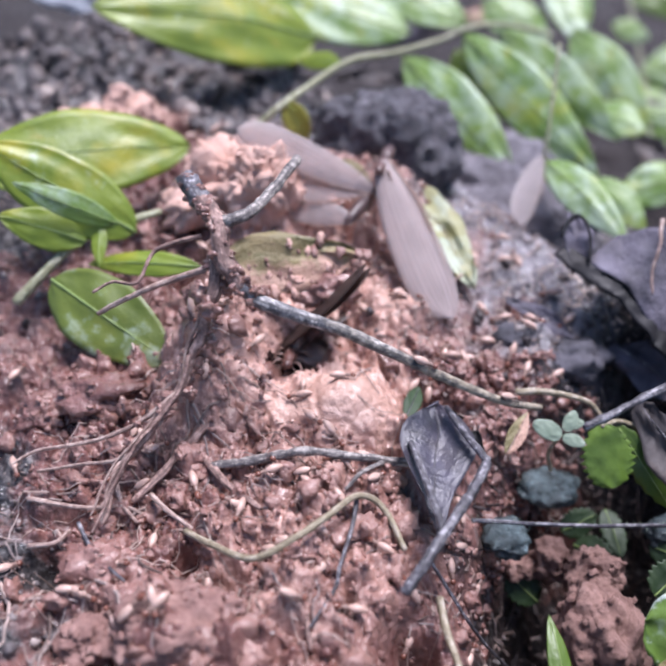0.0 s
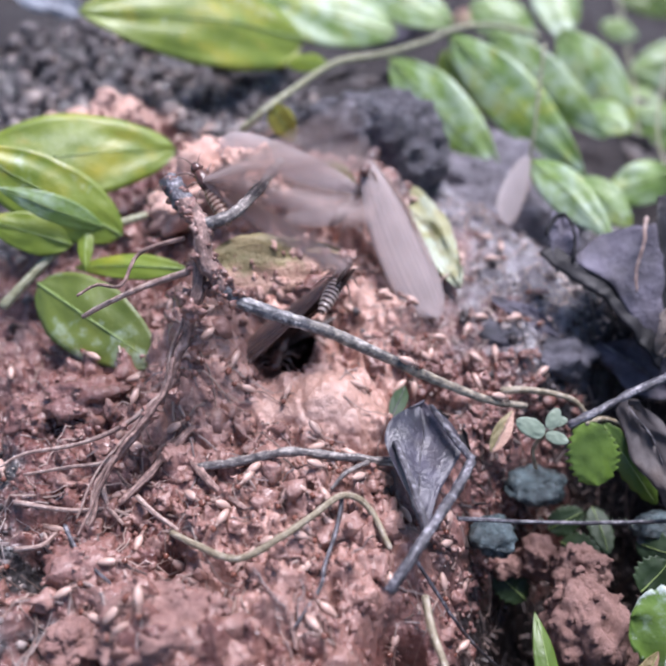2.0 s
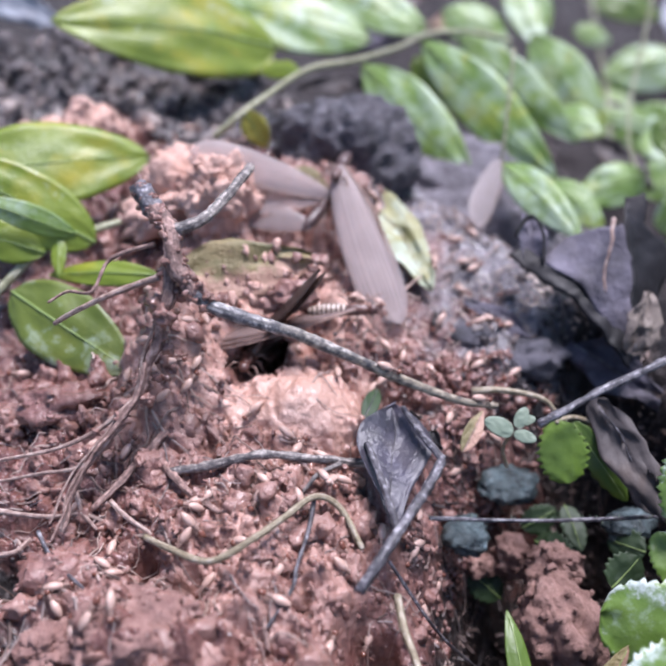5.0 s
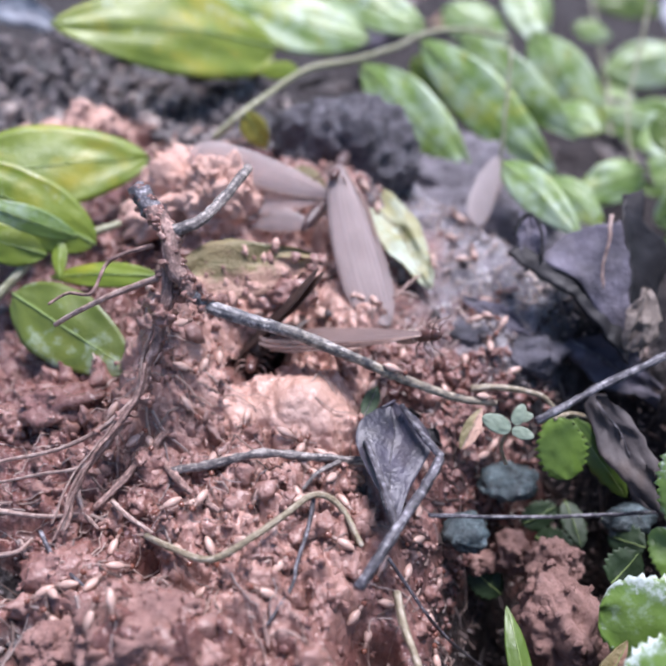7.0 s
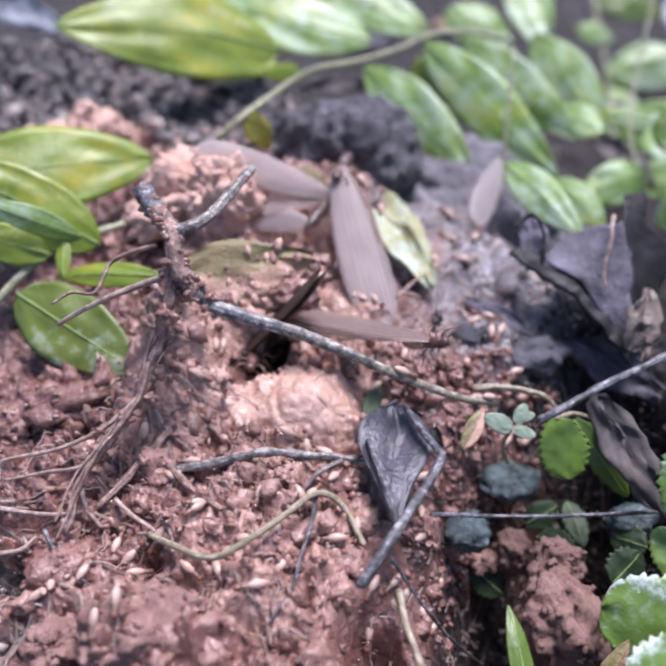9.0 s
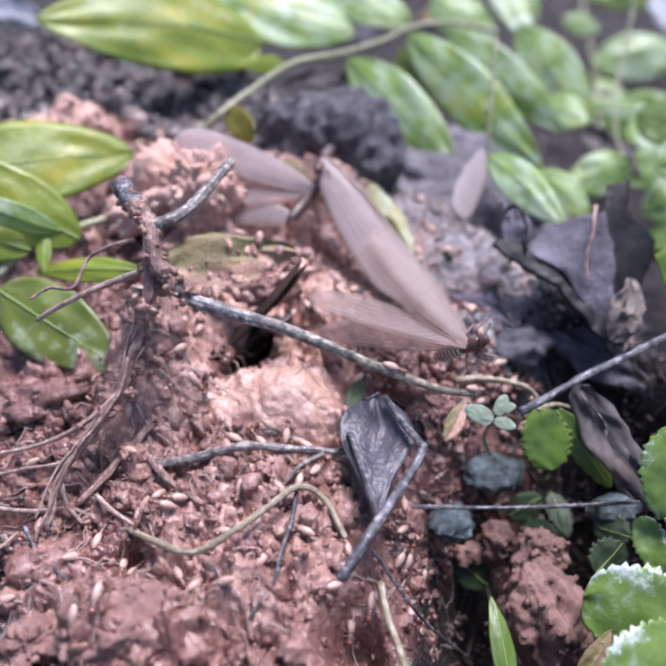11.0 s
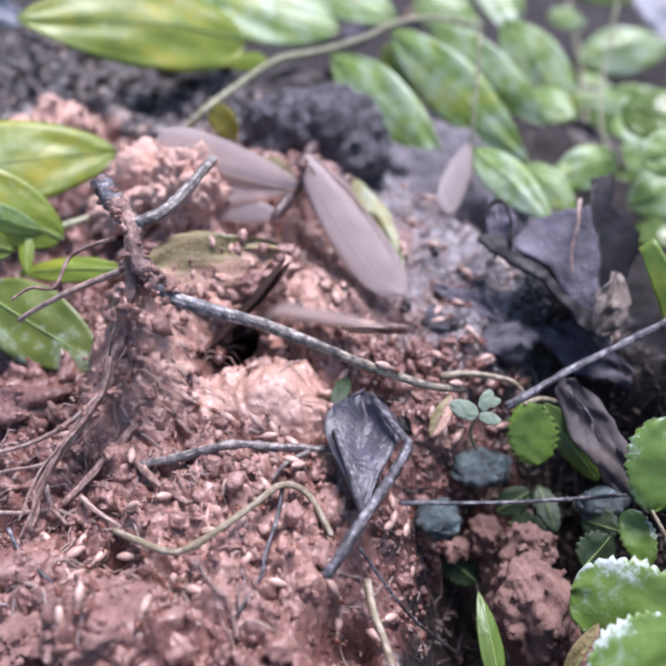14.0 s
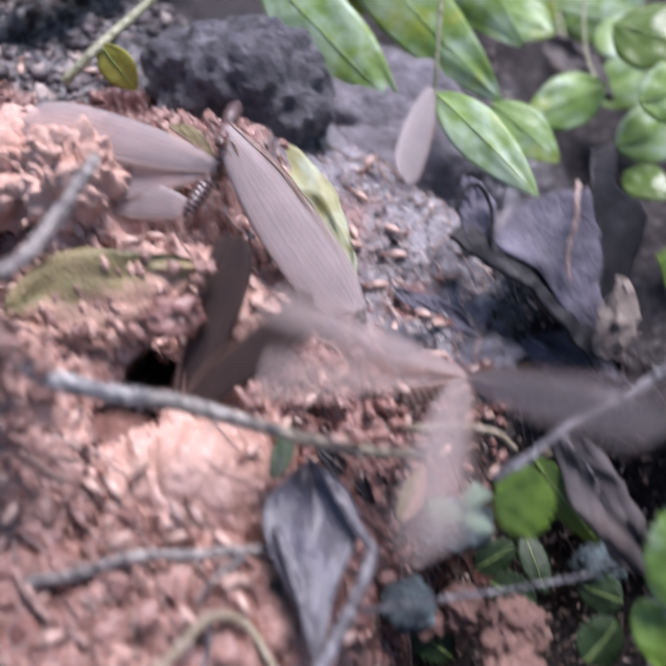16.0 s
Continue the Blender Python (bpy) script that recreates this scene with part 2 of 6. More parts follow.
STONE = make_plain("grey_stone", (0.026, 0.024, 0.029), (0.16, 0.15, 0.178), 75, 0.6, 1.0, 0.0012, 0.4, (0.30, 0.285, 0.315), 700, still=True)
CHIP = make_island("wood_chip", [(0.10, 0.07, 0.06), (0.34, 0.24, 0.20), (0.58, 0.44, 0.38), (0.22, 0.19, 0.19)])
# Rotten litter in near-black tones that carry the hollow's shade.
SHADELITTER = make_island("rotten_shade_litter", [(0.010, 0.008, 0.008), (0.03, 0.022, 0.02), (0.09, 0.055, 0.045), (0.02, 0.018, 0.016), (0.13, 0.085, 0.068)])
SLATE = make_plain("violet_grey_stone", (0.085, 0.076, 0.086), (0.245, 0.222, 0.248), 150, 0.55, 1.0, 0.0018, 0.45, (0.44, 0.41, 0.43), 480, still=True)
CRUST = make_plain("blackish_rock", (0.030, 0.027, 0.032), (0.200, 0.184, 0.208), 230, 0.5, 1.0, 0.0022, 0.5, (0.46, 0.43, 0.44), 620, still=True)
BLUESTONE = make_plain("blue_grey_stone", (0.008, 0.011, 0.011), (0.120, 0.165, 0.175), 260, 0.30, 1.0, 0.0016, 0.6, (0.42, 0.52, 0.54), 420, still=True)
BARK = make_bark("grey_bark", (0.045, 0.038, 0.04), (0.23, 0.20, 0.185), (0.56, 0.50, 0.45))
TWIGBARK = make_bark("blue_black_to_tan_bark", (0.030, 0.030, 0.036), (0.19, 0.18, 0.185), (0.62, 0.58, 0.55), 0.4, (0.40, 0.33, 0.23))
DIRTBARK = make_bark("soil_caked_bark", (0.085, 0.05, 0.043), (0.31, 0.19, 0.16), (0.58, 0.40, 0.34), 0.65)
ROOT = make_bark("pale_root", (0.17, 0.105, 0.088), (0.38, 0.26, 0.22), (0.58, 0.45, 0.39))
DARKTWIG = make_bark("dark_twig", (0.03, 0.027, 0.03), (0.11, 0.10, 0.115), (0.36, 0.34, 0.36), 0.4)
GREENSTEM = make_bark("pale_green_stem", (0.15, 0.115, 0.07), (0.32, 0.27, 0.18), (0.50, 0.43, 0.345), 0.5)
VINE = make_bark("vine_stem", (0.17, 0.165, 0.09), (0.33, 0.33, 0.20), (0.52, 0.50, 0.38), 0.45)
LEAF = make_leaf("fresh_leaf", (0.122, 0.222, 0.028), (0.270, 0.400, 0.125), (0.350, 0.400, 0.030), 0.85, 0.72, 0.36)
LEAFYEL = make_leaf("yellowing_leaf", (0.135, 0.200, 0.016), (0.235, 0.300, 0.026), (0.380, 0.350, 0.022), 0.7, 0.22, 0.34)
LEAFGOLDGREEN = make_leaf("gold_green_leaflet", (0.33, 0.31, 0.03), (0.42, 0.40, 0.08), (0.40, 0.34, 0.03), 0.5, 0.2, 0.4)
LEAFPALE = make_leaf("dusty_sheen_leaf", (0.145, 0.249, 0.041), (0.262, 0.374, 0.097), (0.262, 0.364, 0.041), 0.4, 0.85, 0.36)
LEAFIVY = make_leaf("wet_leaf", (0.075, 0.134, 0.016), (0.128, 0.195, 0.033), (0.187, 0.235, 0.033), 0.3, 0.12, 0.26, 5.0)
# Hollow's shade is put into this green; a dark leaf shred shares it.
LEAFDARK = make_leaf("dark_shade_toned_leaf", (0.018, 0.042, 0.012), (0.038, 0.072, 0.02), (0.05, 0.08, 0.02), 0.4, 0.0, 0.5, 5.0)
LEAFOLD = make_leaf("dull_olive_leaf", (0.092, 0.130, 0.018), (0.155, 0.200, 0.030), (0.215, 0.225, 0.028), 0.5, 0.42, 0.36)
LEAFLIME = make_leaf("bright_herb_leaf", (0.120, 0.205, 0.022), (0.215, 0.325, 0.060), (0.300, 0.330, 0.025), 0.6, 0.0, 0.34, 5.0, 0.3)
LEAFRIM = make_leaf("sheen_rimmed_leaf", (0.115, 0.205, 0.030), (0.190, 0.290, 0.070), (0.200, 0.290, 0.035), 0.25, 0.55, 0.3, 5.0, 0.2, (0.30, 0.28, 0.04), 0.5, 0.75)
RIB = make_plain("leaf_rib", (0.20, 0.29, 0.08), (0.32, 0.41, 0.15), 300, 0.45, 0.2, 0.0002, 0.4)
COTYL = make_leaf("seedling_leaf", (0.24, 0.30, 0.21), (0.36, 0.42, 0.33), (0.34, 0.40, 0.29), 0.2, 0.3, 0.4, 1.0)
LEAFBLEACH = make_leaf("bleached_leaf", (0.21, 0.22, 0.25), (0.38, 0.40, 0.44), (0.30, 0.28, 0.30), 0.3, 0.0, 0.6, 8.0, 0.1)
LEAFDEAD = make_leaf("dead_leaf", (0.052, 0.047, 0.060), (0.17, 0.153, 0.192), (0.07, 0.058, 0.062), 0.5, 0.0, 0.75, 8.0, 0.0, (0.02, 0.018, 0.018), 0.35, 0.0, 1.0)
LEAFSTRIP = make_leaf("brown_dead_leaf", (0.042, 0.034, 0.034), (0.095, 0.080, 0.078), (0.12, 0.075, 0.05), 0.4, 0.0, 0.7, 8.0, 0.0, (0.02, 0.018, 0.018))
LEAFTAN = make_leaf("tan_dead_leaf", (0.13, 0.10, 0.085), (0.30, 0.25, 0.22), (0.10, 0.07, 0.05), 0.5, 0.0, 0.7, 8.0, 0.0, (0.05, 0.04, 0.03), 0.3, 0.0, 1.0)
LEAFWET = make_leaf("wet_black_leaf", (0.020, 0.017, 0.024), (0.070, 0.062, 0.092), (0.06, 0.045, 0.045), 0.6, 0.0, 0.28, 8.0, 0.0, (0.012, 0.01, 0.012), 0.7, 0.0, 0.51)
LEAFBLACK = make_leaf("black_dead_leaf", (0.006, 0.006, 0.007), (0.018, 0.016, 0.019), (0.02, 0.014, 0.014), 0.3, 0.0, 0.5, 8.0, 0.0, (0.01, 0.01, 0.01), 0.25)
LEAFOLIVE = make_leaf("soiled_olive_leaf", (0.150, 0.130, 0.045), (0.37, 0.275, 0.135), (0.40, 0.31, 0.085), 0.6, 0.0, 0.42, 7.0, 0.1, (0.17, 0.125, 0.045), 0.6, 0.0, 0.8, (0.36, 0.205, 0.155))
LEAFGOLD = make_leaf("yellow_leaf", (0.27, 0.26, 0.10), (0.37, 0.36, 0.22), (0.34, 0.29, 0.10), 0.5, 0.75, 0.55, 7.0, 0.15, (0.20, 0.15, 0.07))
WING = make_wing("wing_membrane", (0.82, 0.75, 0.745), 0.68, (0.30, 0.225, 0.21))
# Brown wings made darker, the nest hole's shade put into the tint.
WINGDARK = make_wing("dark_shaded_wing_membrane", (0.085, 0.055, 0.048), 0.15, (0.24, 0.17, 0.145))
WINGMID = make_wing("brown_grey_wing_membrane", (0.64, 0.54, 0.52), 0.60, (0.26, 0.19, 0.17))
WINGSOFT = make_wing("beige_wing_membrane", (0.72, 0.62, 0.60), 0.70, (0.28, 0.21, 0.19))
WINGRED = make_wing("russet_wing_membrane", (0.54, 0.435, 0.41), 0.66, (0.20, 0.135, 0.12))
HEAD = make_plain("amber_head", (0.11, 0.035, 0.022), (0.22, 0.085, 0.055), 300, 0.18, 0.2, 0.0002, 0.7)
PALEBODY = make_plain("pale_abdomen", (0.38, 0.235, 0.185), (0.57, 0.395, 0.33), 380, 0.32, 0.25, 0.0003, 0.5, (0.71, 0.55, 0.48))
BODY = make_banded("banded_abdomen", (0.09, 0.045, 0.032), (0.74, 0.60, 0.50), 9.0)
TANBODY = make_banded("tan_abdomen", (0.18, 0.085, 0.058), (0.56, 0.40, 0.31), 9.0)
RUSTBODY = make_banded("dark_abdomen", (0.05, 0.028, 0.028), (0.16, 0.095, 0.085), 9.0)
THORAX = make_plain("brown_thorax", (0.05, 0.022, 0.018), (0.13, 0.055, 0.042), 400, 0.3, 0.3, 0.0002, 0.6)
LEG = make_plain("amber_leg", (0.17, 0.10, 0.08), (0.30, 0.195, 0.16), 500, 0.35, 0.1, 0.0002, 0.5)


# ---- mesh helpers ----
def part(name, mesh, material, parent=None, label="", m=None):
    """Links a mesh (or a bmesh) as one object under its thing or part."""
    if isinstance(mesh, bmesh.types.BMesh):
        data = bpy.data.meshes.new(name)
        mesh.to_mesh(data)
        mesh.free()
        mesh = data
    if material and not mesh.materials:
        mesh.materials.append(material)
    ob = new(name, mesh)
    if parent:
        ob.parent = parent
    if m:
        ob.matrix_basis = m
    return tagged(ob, label)


def thing(name, label, category, group="", kind="", at=(0, 0, 0)):
    ob = new(name)
    ob.empty_display_size = 0.003
    ob.location = at
    return tagged(ob, label, category, group, kind)


def grid_mesh(name, rows, uvs=None, smooth=True, closed=False):
    """A mesh from rows of points; closed rows wrap round."""
    nu, nv = len(rows), len(rows[0])
    verts = [p for r in rows for p in r]
    faces = []
    last = nv if closed else nv - 1
    for i in range(nu - 1):
        for j in range(last):
            k = (j + 1) % nv
            faces.append((i * nv + j, i * nv + k, (i + 1) * nv + k, (i + 1) * nv + j))
    data = bpy.data.meshes.new(name)
    data.from_pydata([tuple(v) for v in verts], [], faces)
    uv = data.uv_layers.new(name="UVMap")
    flat = []
    for f in faces:
        for c, vi in enumerate(f):
            i, j = divmod(vi, nv)
            wrap = 1.0 if closed and j == 0 and c in (1, 2) else j / (nv if closed else nv - 1)
            flat += [wrap, i / (nu - 1)]
    uv.data.foreach_set("uv", flat)
    if smooth:
        data.polygons.foreach_set("use_smooth", [True] * len(faces))
    data.update()
    return data


def spline(pts, steps):
    """Catmull-Rom points through pts."""
    p = [Vector(q) for q in pts]
    p = [p[0] * 2 - p[1]] + p + [p[-1] * 2 - p[-2]]
    out = []
    for i in range(1, len(p) - 2):
        for s in range(steps):
            t = s / steps
            a, b, c, d = p[i - 1], p[i], p[i + 1], p[i + 2]
            out.append(0.5 * (2 * b + (c - a) * t + (2 * a - 5 * b + 4 * c - d) * t * t + (3 * b - a - 3 * c + d) * t ** 3))
    return out + [p[-2]]


def tube_mesh(name, pts, r0, r1, sides=8, knob=0.2, steps=6, wobble=0.0):
    """A tapering stem through pts with uneven thickness and closed, rounded ends."""
    path = spline(pts, steps)
    if wobble:
        path = [q + wobble * noise.noise_vector(q * 260) for q in path]
    n = len(path)
    rows, side = [], None
    for i, q in enumerate(path):
        d = (path[min(i + 1, n - 1)] - path[max(i - 1, 0)]).normalized()
        side = (side - d * side.dot(d)) if side else d.orthogonal()
        side.normalize()
        other = d.cross(side)
        r = r0 + (r1 - r0) * i / (n - 1)
        ring = []
        for k in range(sides):
            a = 2 * math.pi * k / sides
            v = side * math.cos(a) + other * math.sin(a)
            rr = r * (1 + knob * noise.noise(q * 420 + v * 1.3) + 0.5 * knob * noise.noise(q * 1300 + v * 2.0))
            ring.append(q + v * rr)
        rows.append(ring)
    ends = []
    for q, ring, other in ((path[0], rows[0], path[1]), (path[-1], rows[-1], path[-2])):
        out = (q - other).normalized() * (r0 + r1) * 0.25
        ends.append(([q + out] * sides, [q + (v - q) * 0.7 + out * 0.7 for v in ring]))
    rows = [ends[0][0], ends[0][1]] + rows + [ends[1][1], ends[1][0]]
    return grid_mesh(name, rows, closed=True)


def stem(name, pts, r0, r1, mat, parent=None, label="", sides=8, knob=0.2, steps=6, wobble=0.0):
    return part(name, tube_mesh(name, pts, r0, r1, sides, knob, steps, wobble), mat, parent, label)


def frame_to(base, tip, up):
    """A pose at base with y along base to tip, and z as near to up as may be."""
    y = (Vector(tip) - Vector(base)).normalized()
    x = y.cross(Vector(up)).normalized()
    z = x.cross(y)
    return Matrix(((x.x, y.x, z.x, base[0]), (x.y, y.y, z.y, base[1]), (x.z, y.z, z.z, base[2]), (0, 0, 0, 1)))


def leaf(parent, base, tip, width, mat, up=(0, -0.6, 0.8), bend=0.08, fold=0.15, serr=0.0, teeth=9, p=0.85, q=0.8, crumple=0.0, seed=0.0, rib=None, name="leaf", label="", nu=30, nv=14, thick=0.00022):
    """A leaf blade with thickness, curve, fold along the midrib and, where asked, a toothed edge or crumpling; its midrib is a part."""
    L = (Vector(tip) - Vector(base)).length

    def spot(u, v):
        w = 0.5 * width * max(math.sin(math.pi * min(1, u ** p)), 0.0) ** q
        if serr:
            w *= 1 + serr * (2 * abs((u * teeth) % 1.0 - 0.5) - 0.5) * abs(v) ** 3
        w *= 1 + 0.05 * noise.noise(Vector((u * 5, seed, v)))
        z = bend * L * math.sin(math.pi * u) + fold * (math.sqrt(v * v + 0.03) - 0.17) * w - 0.15 * fold * w * v * v
        z += 0.004 * width * math.sin(u * 40 + v * 3) * abs(v)
        z += 0.045 * width * noise.noise(Vector((u * 4, v * 2, seed + 3)))
        c = Vector((v * w, u * L, z))
        if crumple:
            c += crumple * noise.noise_vector(Vector((u * 3.2, v * 1.9, seed + 7.7))) + 0.35 * crumple * noise.noise_vector(Vector((u * 9, v * 5, seed)))
        return c

    us = [i / (nu - 1) for i in range(nu)]
    vs = [2 * j / (nv - 1) - 1 for j in range(nv)]
    rows = []
    for u in us:
        top = [spot(u, v) for v in vs]
        low = [spot(u, v) - Vector((0, 0, thick)) for v in reversed(vs)]
        rows.append(top + low)
    data = grid_mesh(name, rows, closed=True)
    uv, n2 = data.uv_layers[0].data, 2 * nv
    loops = data.loops
    for lp in loops:
        i, j = divmod(lp.vertex_index, n2)
        j = j if j < nv else n2 - 1 - j
        uv[lp.index].uv = (j / (nv - 1), i / (nu - 1))
    m = frame_to(base, tip, up)
    if parent and parent.type == "EMPTY":
        m = Matrix.Translation(-parent.location) @ m
    ob = part(name, data, mat, parent, label, m)
    if rib is not None:
        line = [spot(u, 0.0) + Vector((0, 0, thick * 0.6)) for u in [0.0, 0.15, 0.35, 0.55, 0.75, 0.93]]
        part("midrib", tube_mesh("midrib", line, width * 0.012 + 0.0001, 0.00008, 5, 0.05, 3), rib, ob)
    return ob


def panel_mesh(name, panels, crumple=0.001, seed=0.0, fine=9, thick=0.0003, across=(1, 0, 0), along=(0, 0.6, 0.8)):
    """A torn or lobed blade of a few bent panels (four corners each, edges shared), crumpled and with thickness."""
    bm = bmesh.new()
    for a, b, c, d in panels:
        a, b, c, d = Vector(a), Vector(b), Vector(c), Vector(d)
        grid = []
        for i in range(fine + 1):
            for j in range(fine + 1):
                u, v = i / fine, j / fine
                p = (a * (1 - u) + b * u) * (1 - v) + (d * (1 - u) + c * u) * v
                k = noise.noise_vector(p * 130 + Vector((seed, 0, 0))) + 0.5 * noise.noise_vector(p * 420 + Vector((0, seed, 0))) + 0.2 * noise.noise_vector(p * 1300)
                grid.append(bm.verts.new(p + crumple * k))
        for i in range(fine):
            for j in range(fine):
                n = i * (fine + 1) + j
                bm.faces.new((grid[n], grid[n + fine + 1], grid[n + fine + 2], grid[n + 1]))
    bmesh.ops.remove_doubles(bm, verts=bm.verts, dist=0.00005)
    bmesh.ops.recalc_face_normals(bm, faces=bm.faces)
    bmesh.ops.solidify(bm, geom=bm.faces[:], thickness=thick)
    layer = bm.loops.layers.uv.new("UVMap")
    ax, al = Vector(across).normalized(), Vector(along).normalized()
    us, vs = [v.co.dot(ax) for v in bm.verts], [v.co.dot(al) for v in bm.verts]
    u0, v0, du, dv = min(us), min(vs), max(us) - min(us), max(vs) - min(vs)
    for f in bm.faces:
        f.smooth = True
        for lp in f.loops:
            lp[layer].uv = ((lp.vert.co.dot(ax) - u0) / du, (lp.vert.co.dot(al) - v0) / dv)
    data = bpy.data.meshes.new(name)
    bm.to_mesh(data)
    bm.free()
    return data


def lump_mesh(name, rx, ry, rz, rough=0.25, seed=0.0, detail=3, freq=1.6):
    """An uneven lump about the origin."""
    bm = bmesh.new()
    bmesh.ops.create_icosphere(bm, subdivisions=detail, radius=1)
    for v in bm.verts:
        d = v.co.normalized()
        k = 1 + rough * noise.fractal(d * freq + Vector((seed, seed * 1.7, 0)), 1.0, 2.0, 5) + 0.4 * rough * noise.noise(d * freq * 5 + Vector((seed, 0, 0)))
        v.co = Vector((d.x * rx, d.y * ry, d.z * rz)) * k
    for f in bm.faces:
        f.smooth = True
    data = bpy.data.meshes.new(name)
    bm.to_mesh(data)
    bm.free()
    return data


# ---- the ground ----
# x, y, reach along x, reach along y, height
RISES = [
    (*(0.0084, 0.2238, 0.018)[:2], 0.020, 0.014, 0.017),
    (*(0.0224, 0.2131, 0.016)[:2], 0.008, 0.009, 0.008),
    (*(-0.0303, 0.2825, 0.012)[:2], 0.026, 0.010, 0.012),
    (0.0362, 0.1510, 0.0120, 0.0095, 0.0062),
    (*(-0.0027, 0.1723, 0.014)[:2], 0.010, 0.018, 0.008),
    (*(-0.0043, 0.0987, 0.008)[:2], 0.013, 0.009, 0.006),
    (*(-0.0212, 0.1563, 0.008)[:2], 0.011, 0.006, 0.005),
    (*(0.0186, 0.1272, 0.004)[:2], 0.016, 0.010, 0.003),
    (*(0.0532, 0.1817, 0.008)[:2], 0.012, 0.008, 0.006),
    (*(0.0357, 0.1976, 0.008)[:2], 0.010, 0.006, 0.006),
    (*(0.0482, 0.2236, 0.016)[:2], 0.020, 0.014, 0.016),
    (*(-0.0485, 0.3337, 0.004)[:2], 0.055, 0.030, 0.016),
    (*(0.0571, 0.2569, 0.004)[:2], 0.024, 0.012, 0.010),
    (*(0.0088, 0.1685, 0.014)[:2], 0.0085, 0.0110, 0.014),
    (*(0.0127, 0.2021, 0.02)[:2], 0.0160, 0.0090, 0.008),
    (0.0065, 0.1600, 0.0110, 0.0110, 0.0085),
    (0.0000, 0.1480, 0.0080, 0.0090, 0.0055),
]
PITS = [
    (0.0262, 0.1690, 0.0085, 0.0065, -0.011),
    (0.0350, 0.1770, 0.0060, 0.0055, -0.009),
    (*(0.0526, 0.153, -0.007)[:2], 0.009, 0.008, -0.009),
    (*(0.0897, 0.1226, -0.02)[:2], 0.022, 0.021, -0.064),
    (*(0.1106, 0.1398, -0.02)[:2], 0.019, 0.022, -0.054),
    (*(0.0708, 0.1055, -0.02)[:2], 0.014, 0.016, -0.040),
    (*(0.1109, 0.1672, 0)[:2], 0.014, 0.012, -0.012),
    (*(0.0766, 0.0934, -0.02)[:2], 0.020, 0.016, -0.040),
    (*(0.0405, 0.0943, 0)[:2], 0.006, 0.008, -0.008),
    (*(0.1159, 0.0918, -0.02)[:2], 0.020, 0.020, -0.034),
    (0.0074, 0.1084, 0.0035, 0.0045, -0.012),
    (-0.0272, 0.1156, 0.0060, 0.0040, -0.010),
    (-0.0005, 0.1142, 0.0030, 0.0030, -0.008),
    (-0.0280, 0.1273, 0.0060, 0.0030, -0.007),
    (-0.0173, 0.0975, 0.0060, 0.0050, -0.012),
    (0.0306, 0.1355, 0.0020, 0.0016, -0.006),
    (0.0430, 0.1372, 0.0020, 0.0020, -0.006),
    (0.0440, 0.0954, 0.0060, 0.0060, -0.012),
]
BUMPS = RISES + PITS


def ground_z(x, y):
    z = 0.004 - 0.010 * max(0.0, min(1.0, (x - 0.03) / 0.05)) - 0.004 * max(0.0, min(1.0, (y - 0.24) / 0.06))
    for px, py, nx, ny, deep in ((0.051, 0.280, 0.845, 0.534, 0.065), (0.0, 0.372, -0.25, 0.97, 0.050)):
        k = max(0.0, min(1.0, ((x - px) * nx + (y - py) * ny) / 0.033))
        z -= deep * k * k * (3 - 2 * k)
    for bx, by, rx, ry, h in BUMPS:
        d = ((x - bx) / rx) ** 2 + ((y - by) / ry) ** 2
        if d < 9:
            z += h * math.exp(-d)
    k = max(0.0, min(1.0, (math.hypot(x - 0.04, y - 0.2) - 0.32) / 0.6))
    return z + (-0.125 - z) * k * k * (3 - 2 * k)


def slateness(x, y):
    """How far the dark ground is grey dried mud over rock; the hollow keeps a wet, shade-dark colour."""
    right = max(0.0, min(1.0, (x - 0.060) / 0.014 + 0.5))
    a = right * max(0.0, min(1.0, (y - 0.196) / 0.014 + 0.5))
    b = 0.62 * right * max(0.0, min(1.0, (y - 0.163) / 0.010 + 0.5))
    near = 1 - max(0.0, min(1.0, (x - 0.098) / 0.016)) * max(0.0, min(1.0, (0.262 - y) / 0.02))
    return max(a, b, 0.34 * max(0.0, min(1.0, (y - 0.245) / 0.02)) * max(0.0, min(1.0, (x + 0.14) / 0.05))) * near * max(0.0, min(1.0, (0.34 - y) / 0.03)) * max(0.0, min(1.0, (0.165 - x) / 0.03))


# dark patches in the red soil, damp humus and shade of gaps as colour: x, y, reach along x, reach along y, strength
DARKS = [
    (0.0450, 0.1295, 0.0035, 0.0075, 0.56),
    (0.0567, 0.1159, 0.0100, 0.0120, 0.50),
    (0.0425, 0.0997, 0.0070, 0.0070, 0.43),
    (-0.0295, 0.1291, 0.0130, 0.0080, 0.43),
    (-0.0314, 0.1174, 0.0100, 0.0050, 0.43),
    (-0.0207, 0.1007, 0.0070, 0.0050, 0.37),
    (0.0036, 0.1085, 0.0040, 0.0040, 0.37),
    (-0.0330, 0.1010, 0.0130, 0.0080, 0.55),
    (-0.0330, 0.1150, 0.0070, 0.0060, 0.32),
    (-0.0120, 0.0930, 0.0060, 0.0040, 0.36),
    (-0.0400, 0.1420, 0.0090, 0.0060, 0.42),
]


